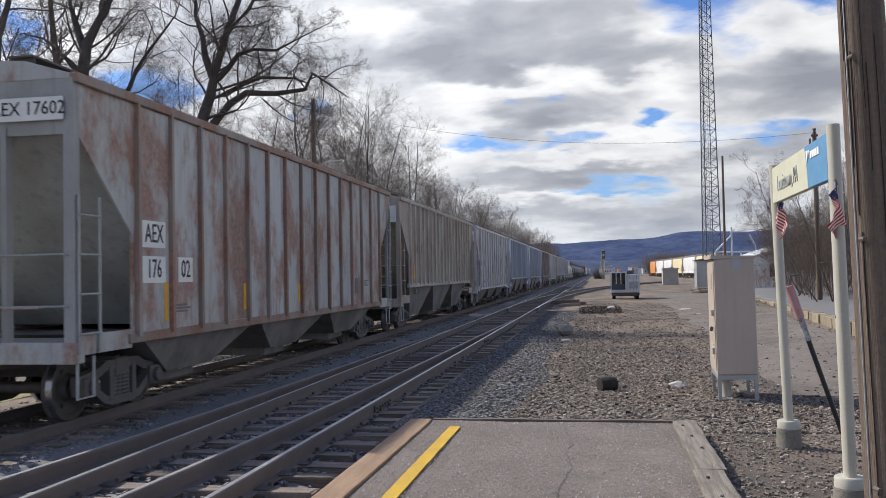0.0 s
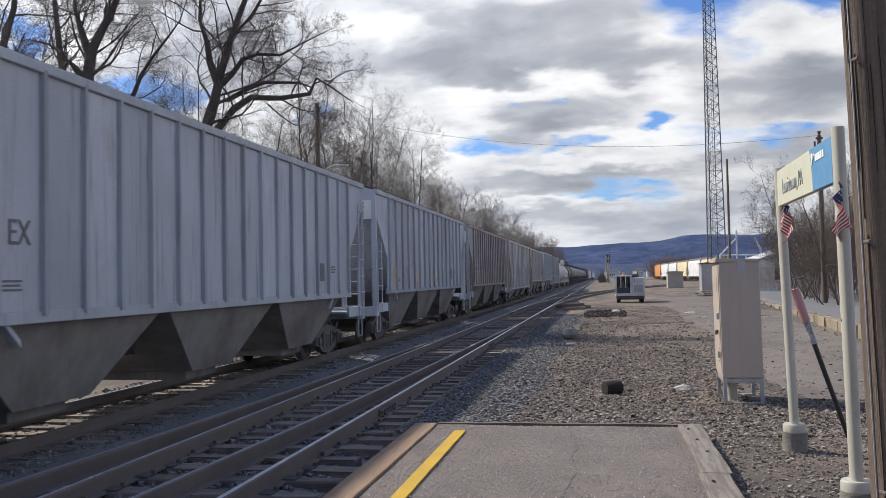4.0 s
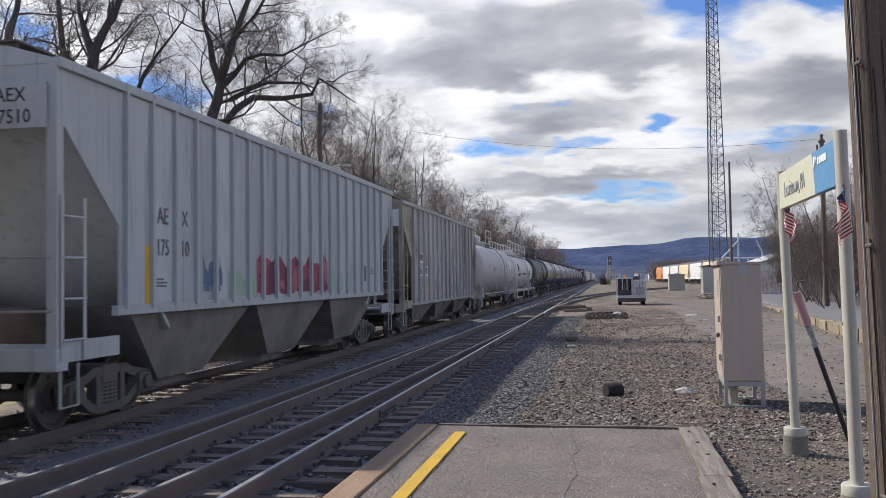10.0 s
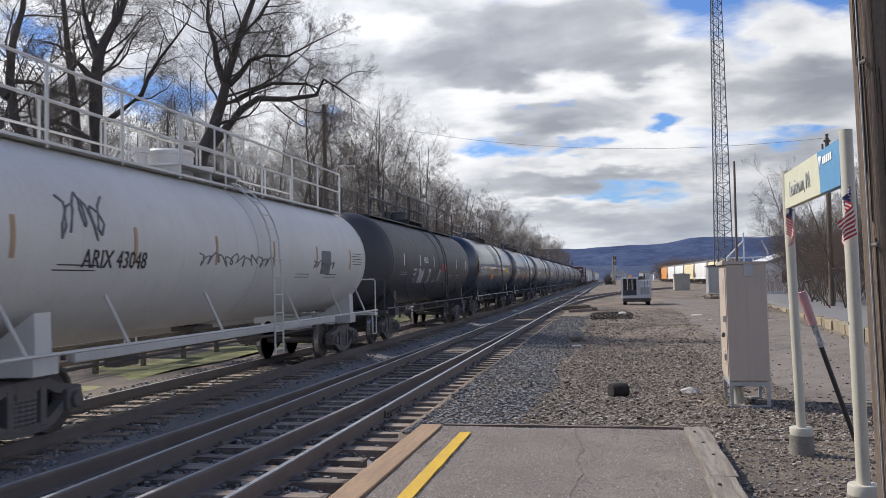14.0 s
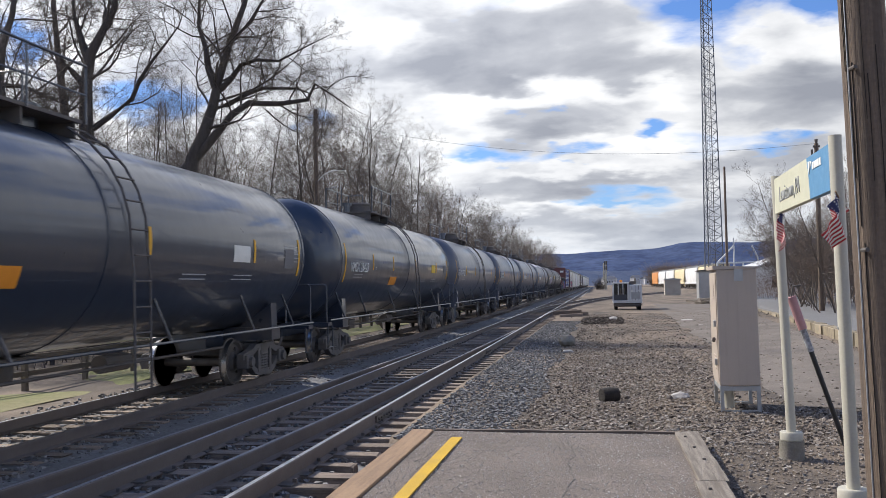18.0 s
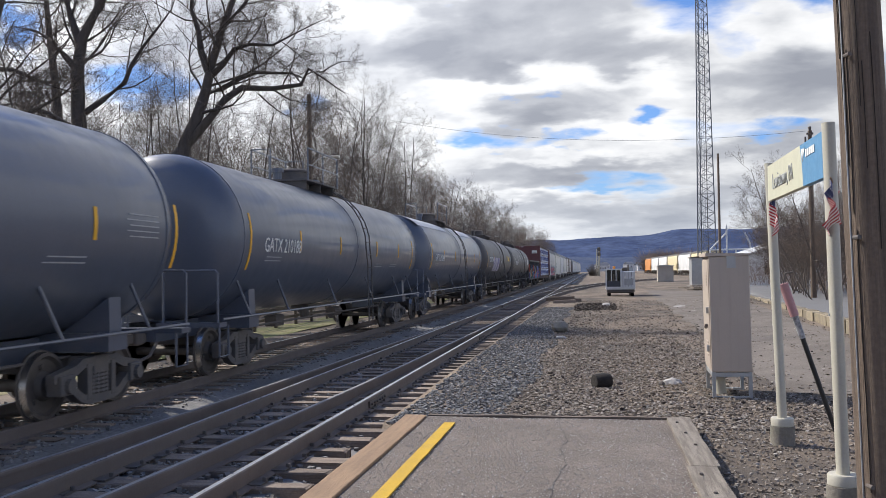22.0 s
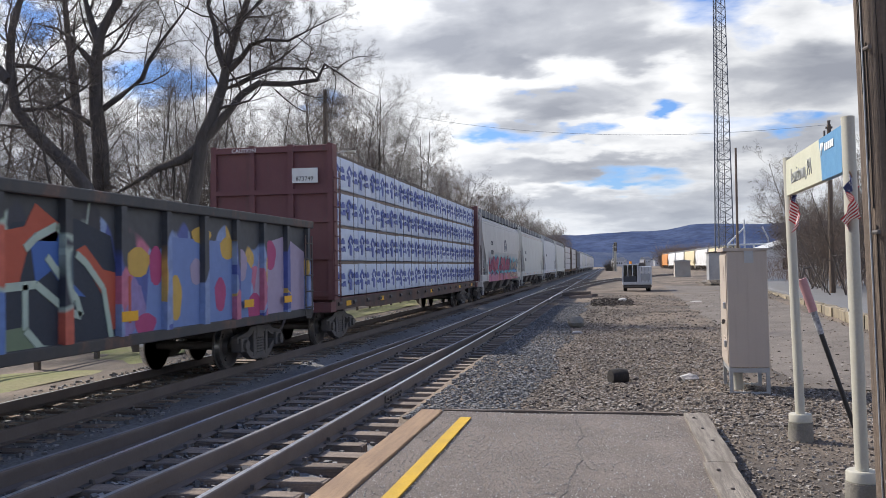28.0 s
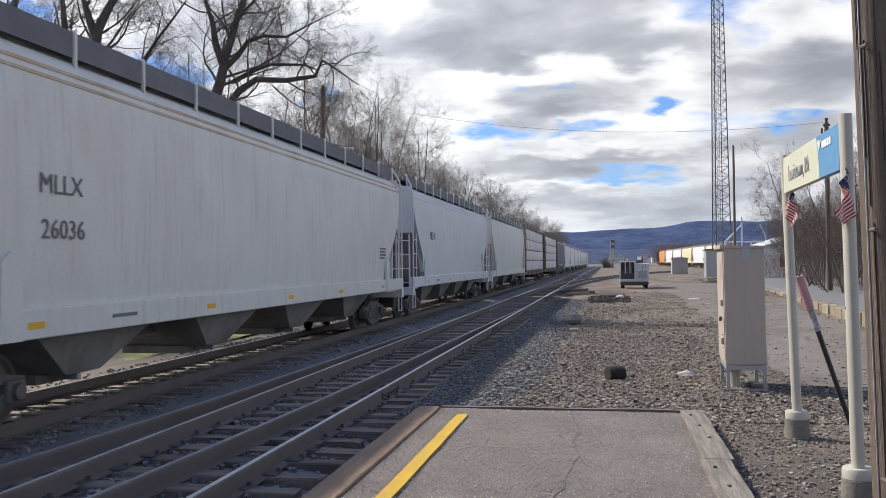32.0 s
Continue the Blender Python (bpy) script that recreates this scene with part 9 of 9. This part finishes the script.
def branch_from(rnd, wood, twigs, pts, radii, length, level, counts, up, curl, lo=0.28):
    if level >= len(counts):
        return
    n = counts[level]
    steps = len(pts) - 1
    for k in range(n):
        u = lo + (0.98 - lo) * (k + rnd.random()) / n
        i = min(int(u * steps), steps - 1)
        w = u * steps - i
        p = pts[i].lerp(pts[i + 1], w)
        r = radii[i] * (1 - w) + radii[i + 1] * w
        axis = (pts[i + 1] - pts[i]).normalized()
        side = axis.orthogonal().normalized()
        side.rotate(Matrix.Rotation(rnd.uniform(0, 6.283), 3, axis))
        spread = rnd.uniform(0.6, 1.3)
        d = axis * math.cos(spread) + side * math.sin(spread)
        l = length * rnd.uniform(0.36, 0.62) * (1.15 - 0.5 * u)
        grow(rnd, wood, twigs, p, d, l, min(r * 0.48, 0.17 * r + 0.019), level + 1, counts, up * 1.05, curl * 1.08)


def tree_thing(label, seed, height, radius, counts, up=0.05, curl=0.16, stems=1, lean=(0, 0), twig=None, bark=None, group="bare trees", path=None, limbs=()):
    rnd = random.Random(seed)
    wood, twigs = Wood(), Wood()
    for s in range(stems):
        if path:
            pts = [Vector(p) for p in path]
            radii = [radius * (1 - 0.8 * i / (len(pts) - 1)) for i in range(len(pts))]
            wood.limb(pts, radii, 12)
            branch_from(rnd, wood, twigs, pts, radii, height * 0.75, 0, counts, up, curl, 0.45)
            for lp, lr in limbs:
                q = [Vector(p) for p in lp]
                rr = [lr * (1 - 0.93 * i / (len(q) - 1)) for i in range(len(q))]
                wood.limb(q, rr, 9)
                branch_from(rnd, wood, twigs, q, rr, sum((b - a).length for a, b in zip(q, q[1:])) * 0.7, 0, (counts[0] - 2, counts[1] - 1, counts[2], counts[3]), up, curl, 0.2)
        else:
            off = Vector((rnd.uniform(-0.5, 0.5), rnd.uniform(-0.5, 0.5), -0.4)) * (0 if stems == 1 else 1)
            off.z = -0.4
            d = Vector((lean[0] + (rnd.uniform(-0.6, 0.6) if stems > 1 else 0), lean[1] + (rnd.uniform(-0.6, 0.6) if stems > 1 else 0), 1))
            grow(rnd, wood, twigs, off, d, height * rnd.uniform(0.85, 1.0), radius, 0, counts, up, curl * 0.45)
    t = thing("bare_tree", label, "tree", group)
    piece("trunk", wood.mesh("trunk"), bark or M_BARK, t)
    piece("crown", twigs.mesh("crown"), twig or M_TWIG, t, "leafless crown of fine twigs")
    return t


def build_trees():
    rnd = random.Random(77)
    # the three big spreading trees by the fence
    tree_thing("great spreading bare tree with a leaning dark trunk", 1, 12.5, 0.36, (12, 9, 8, 7), 0.035, 0.33, group="",
               path=[(-17.3, 32.5, -0.9), (-16.7, 32.5, 2.6), (-16.2, 32.5, 4.7), (-15.8, 32.5, 6.9), (-15.3, 32.5, 7.9), (-14.9, 32.5, 9.0), (-14.7, 32.5, 9.9), (-14.2, 32.5, 11.4), (-13.6, 32.6, 13.0), (-13.2, 32.8, 16.0)],
               limbs=(([(-15.7, 32.5, 6.9), (-14.8, 32.5, 7.8), (-14.1, 32.5, 8.6), (-13.4, 32.5, 9.0), (-12.2, 32.5, 8.9), (-11.0, 32.5, 9.0), (-10.7, 32.5, 9.6), (-10.1, 32.5, 9.2), (-9.3, 32.6, 8.6)], 0.19),
                      ([(-14.8, 32.5, 9.7), (-15.1, 32.5, 10.5), (-15.2, 32.5, 11.3), (-15.5, 32.5, 12.2), (-15.4, 32.4, 13.6), (-16.0, 32.2, 16.0)], 0.17),
                      ([(-15.0, 32.5, 8.8), (-14.5, 33.0, 9.1), (-13.9, 33.5, 9.6), (-13.2, 33.5, 9.8), (-11.8, 33.5, 9.7), (-11.3, 33.5, 9.5), (-10.9, 33.6, 8.9)], 0.13),
                      ([(-14.6, 32.5, 9.6), (-14.1, 32.3, 9.9), (-13.5, 32.0, 10.4), (-12.8, 31.8, 10.5), (-11.9, 31.8, 10.4), (-11.0, 31.8, 10.8), (-9.8, 31.8, 11.3)], 0.13),
                      ([(-14.2, 32.5, 11.4), (-13.2, 32.3, 12.2), (-12.4, 32.2, 13.4), (-11.2, 32.2, 14.0)], 0.11),
                      ([(-15.9, 32.5, 6.6), (-16.6, 32.4, 6.1), (-17.5, 32.3, 5.8), (-18.4, 32.2, 5.3), (-19.6, 32.0, 4.6)], 0.26)))
    tree_thing("tall dark bare tree with forking trunk", 2, 12.5, 0.40, (12, 9, 8, 7), 0.035, 0.33, group="",
               path=[(-19.8, 32.0, -0.9), (-19.9, 32.0, 4.0), (-19.9, 32.0, 6.5), (-20.1, 32.0, 8.3), (-20.1, 32.0, 10.1), (-19.9, 32.0, 11.2), (-19.5, 32.0, 11.9), (-18.9, 32.0, 12.9), (-18.4, 32.1, 16.0)],
               limbs=(([(-19.8, 32.0, 8.2), (-19.0, 32.0, 8.7), (-18.1, 32.0, 9.3), (-17.8, 32.0, 10.0), (-17.3, 32.0, 10.7), (-16.6, 32.0, 11.5), (-16.1, 32.0, 12.1), (-15.7, 32.0, 13.2)], 0.13),
                      ([(-20.0, 32.0, 11.0), (-20.3, 32.0, 11.8), (-20.6, 32.0, 12.8), (-20.9, 32.0, 15.5)], 0.2),
                      ([(-20.1, 32.0, 9.9), (-20.6, 31.9, 10.5), (-21.1, 31.8, 11.1), (-21.7, 31.8, 11.5), (-22.8, 31.8, 11.8)], 0.16),
                      ([(-20.0, 32.0, 7.4), (-21.2, 31.7, 8.2), (-22.6, 31.5, 8.6), (-24.2, 31.4, 8.4)], 0.13)))
    tree_thing("dark bare tree standing just behind a forked one", 4, 12.0, 0.30, (14, 9, 8, 6), 0.03, 0.3, group="",
               path=[(-22.9, 36.0, -0.9), (-23.2, 36.0, 5.6), (-23.5, 36.0, 7.9), (-23.7, 36.0, 10.2), (-24.0, 36.0, 12.5), (-24.2, 36.0, 14.5), (-24.4, 36.0, 18.0)])
    tree_thing("leaning dark bare tree at the wood's edge", 3, 12.0, 0.33, (12, 9, 8, 6), 0.03, 0.31, group="",
               path=[(-16.2, 27.5, -0.9), (-16.9, 27.5, 2.6), (-17.7, 27.5, 4.6), (-18.4, 27.5, 5.4), (-19.7, 27.5, 6.6), (-20.4, 27.5, 7.5), (-20.6, 27.5, 9.1), (-20.5, 27.5, 10.3), (-20.1, 27.5, 11.5), (-19.8, 27.5, 14.5)],
               limbs=(([(-20.6, 27.5, 9.0), (-19.7, 27.5, 8.9), (-18.6, 27.6, 8.4), (-17.5, 27.8, 8.0)], 0.10), ([(-20.3, 27.5, 7.4), (-19.0, 27.5, 7.4), (-17.9, 27.6, 8.0), (-17.0, 27.8, 8.8)], 0.09), ([(-20.5, 27.3, 8.4), (-22.6, 27.0, 10.6), (-23.6, 27.0, 14.0)], 0.2)))
    # wood behind: a few kinds, repeated with different turns
    tall = [tree_thing("slender bare tree in the wood beyond the line", 20 + k, 17.5 + 0.8 * k, 0.095 + 0.01 * k, (24, 9, 7, 4), 0.05, 0.24) for k in range(3)]
    mid = [tree_thing("bare brown tree in the wood beyond the line", 40 + k, 15.5 + 0.8 * k, 0.11, (24, 8, 7, 4), 0.05, 0.24, twig=M_REDTWIG if k % 2 else M_TWIG) for k in range(3)]
    spots = []
    y = 25.0
    while y < 420:
        depth = 4 if y < 75 else 3
        for d in range(depth):
            spots.append((-18.9 - d * rnd.uniform(3.5, 6.0) + rnd.uniform(-1.6, 1.0), y + rnd.uniform(-1.5, 1.5), d))
        y += 2.4 + y * 0.016
    used = {}
    for x, yy, d in spots:
        pool = tall if (yy < 95 and rnd.random() < 0.75) else mid
        src = pool[rnd.randrange(len(pool))]
        small = 0.70 if yy < 40 else (0.80 if yy < 52 else (0.85 if d > 1 else 1.0))
        m_ = pose(x, yy, -1.0, rnd.uniform(-3, 3), rnd.uniform(-3, 3), rnd.uniform(0, 360)) @ Matrix.Scale(small, 4)
        if src not in used:
            used[src] = m_
        else:
            copy_thing(src, m_)
    for src, m_ in used.items():
        src.matrix_basis = m_
    # thicket on the far side of the road
    bush = [tree_thing("many-stemmed bare bush beyond the yard road", 60 + k, 8.2 + 0.5 * k, 0.045, (18, 8, 6, 3), 0.06, 0.2, stems=5, group="thicket by the road", bark=M_TWIG, twig=M_REDTWIG if k == 1 else M_TWIG) for k in range(3)]
    first = {}
    for k in range(25):
        if k < 16:
            yy = 40 + k * 1.9
            x = 11.0 + (yy - 40) * 0.06 + rnd.uniform(-0.6, 2.6)
        else:
            yy = rnd.uniform(36, 75)
            x = 17 + rnd.uniform(0, 6)
        src = bush[k % 3]
        m_ = pose(x, yy, 0.2, 0, 0, rnd.uniform(0, 360)) @ Matrix.Scale(rnd.uniform(0.7, 0.95), 4)
        if src not in first:
            src.matrix_basis = m_
            first[src] = True
        else:
            copy_thing(src, m_)
    # brown copse behind the parked cars
    for k in range(9):
        copy_thing(mid[1], pose(18 + k * 2.6 + rnd.uniform(-1, 1), 330 + rnd.uniform(-8, 8), -1.5, 0, 0, rnd.uniform(0, 360)) @ Matrix.Scale(0.68, 4))["label"] = "brown bare tree behind the parked cars"


def build_brush():
    """Low stems and brambles that fill the wood's edge."""
    def brush(name, label, count, seed, place, material, hi):
        rng = random.Random(seed)
        w = Wood()
        for _ in range(count):
            x, y, z = place(rng)
            h = rng.uniform(0.4, 1.0) ** 1.3 * hi
            p = [Vector((x, y, z))]
            d = Vector((rng.uniform(-0.4, 0.4), rng.uniform(-0.4, 0.4), 1)).normalized()
            for i in range(4):
                d = (d + Vector((rng.uniform(-0.3, 0.3), rng.uniform(-0.3, 0.3), 0))).normalized()
                p.append(p[-1] + d * h / 4)
            r = 0.006 + 0.004 * h + (0.03 if hi > 9 else 0)
            w.limb(p, [r, r * 0.8, r * 0.6, r * 0.4, 0.002], 3)
            for _k in range(4):
                q = p[rng.randrange(1, 4)]
                e = Vector((rng.uniform(-1, 1), rng.uniform(-1, 1), rng.uniform(0.1, 0.9))).normalized()
                w.limb([q, q + e * h * 0.22, q + e * h * 0.4 + Vector((0, 0, 0.08 * h))], [r * 0.6, r * 0.4, 0.002], 3)
        tagged(piece(name, w.mesh(name), material), label, "brush", kind="stuff")
    brush("wood_brush", "grey-brown brush and saplings under the trees", 3800, 5, lambda r: (-17.5 - 20 * r.random(), 22 + 200 * r.random() ** 1.7, -0.95), M_TWIG, 6.5)
    brush("roadside_brush", "brown brush beside the yard road", 900, 6, lambda r: (11.5 + 8 * r.random(), 30 + 60 * r.random(), 0.35), M_REDTWIG, 2.6)
    brush("brown_copse", "brown leafless copse behind the parked cars", 1500, 9, lambda r: (19 + 16 * r.random(), 324 + 12 * r.random(), -1.0), M_REDTWIG, 10.5)
    brush("signal_brush", "dark bush beside the far signal", 220, 7, lambda r: (-1.2 + 2.0 * r.random(), 249 + 2 * r.random(), -0.3), M_BARK, 4.0)


build_trees()
build_brush()


def motions():
    for car, y0 in TRAIN:
        walk(car, [(t, pose(MAIN_X, y0 - SPEED * t, MAIN_Z)) for t in (0.0, 8.0, 16.0, 24.0, 32.0)])
    # wheels turn while they are near enough to be told apart
    step = 1.0 / 30
    for wheel, y0, dy in WHEELS:
        t_in, t_out = max(0.0, (y0 - 75.0) / SPEED), min(32.0, (y0 + 8.0) / SPEED)
        if t_out - t_in < 0.2:
            continue
        a, b = math.ceil(t_in / step), math.floor(t_out / step)
        rows = [(k * step, pose(0, dy, 0.457, math.degrees(SPEED * (k - a) * step / 0.457))) for k in range(a, b + 1)]
        if a > 0:
            rows.insert(0, (0.0, pose(0, dy, 0.457)))
        if b < 960:
            rows.append((32.0, rows[-1][1]))
        walk(wheel, rows)
    # the small flags swing about their sticks
    walk(FLAG_A, [(t, pose(1.84, 9.60, 2.36, rx, 0, a)) for t, rx, a in ((0, 40, 12), (1, 42, 10), (3, 45, 20), (6, 35, 5), (9, 28, 12), (11, 25, 14), (12, 38, 6), (13, 45, 8), (14, 45, -6), (17, 45, 6), (19, 40, -12),
                                                                       (21, 30, -14), (23, 32, 12), (25, 48, 24), (28, 38, 8), (30, 34, 16), (32, 46, 14))])
    walk(FLAG_B, [(t, pose(1.81, 7.08, z, rx, 0, a)) for t, z, rx, a in ((0, 2.33, 66, -26), (3, 2.33, 66, -30), (6, 2.33, 66, -28), (9, 2.33, 60, -20), (10.4, 2.30, 45, -30), (11, 2.25, 8, -56), (12, 2.26, 20, -12), (13, 2.25, 10, -70), (14, 2.28, 42, -24),
                                                                         (17, 2.26, 34, -62), (18, 2.30, 55, -35), (19, 2.33, 64, -30), (21, 2.33, 68, -22), (23, 2.33, 66, -28), (25, 2.33, 70, -18), (28, 2.33, 66, -26), (30, 2.33, 66, -24), (32, 2.33, 60, -30))])


motions()
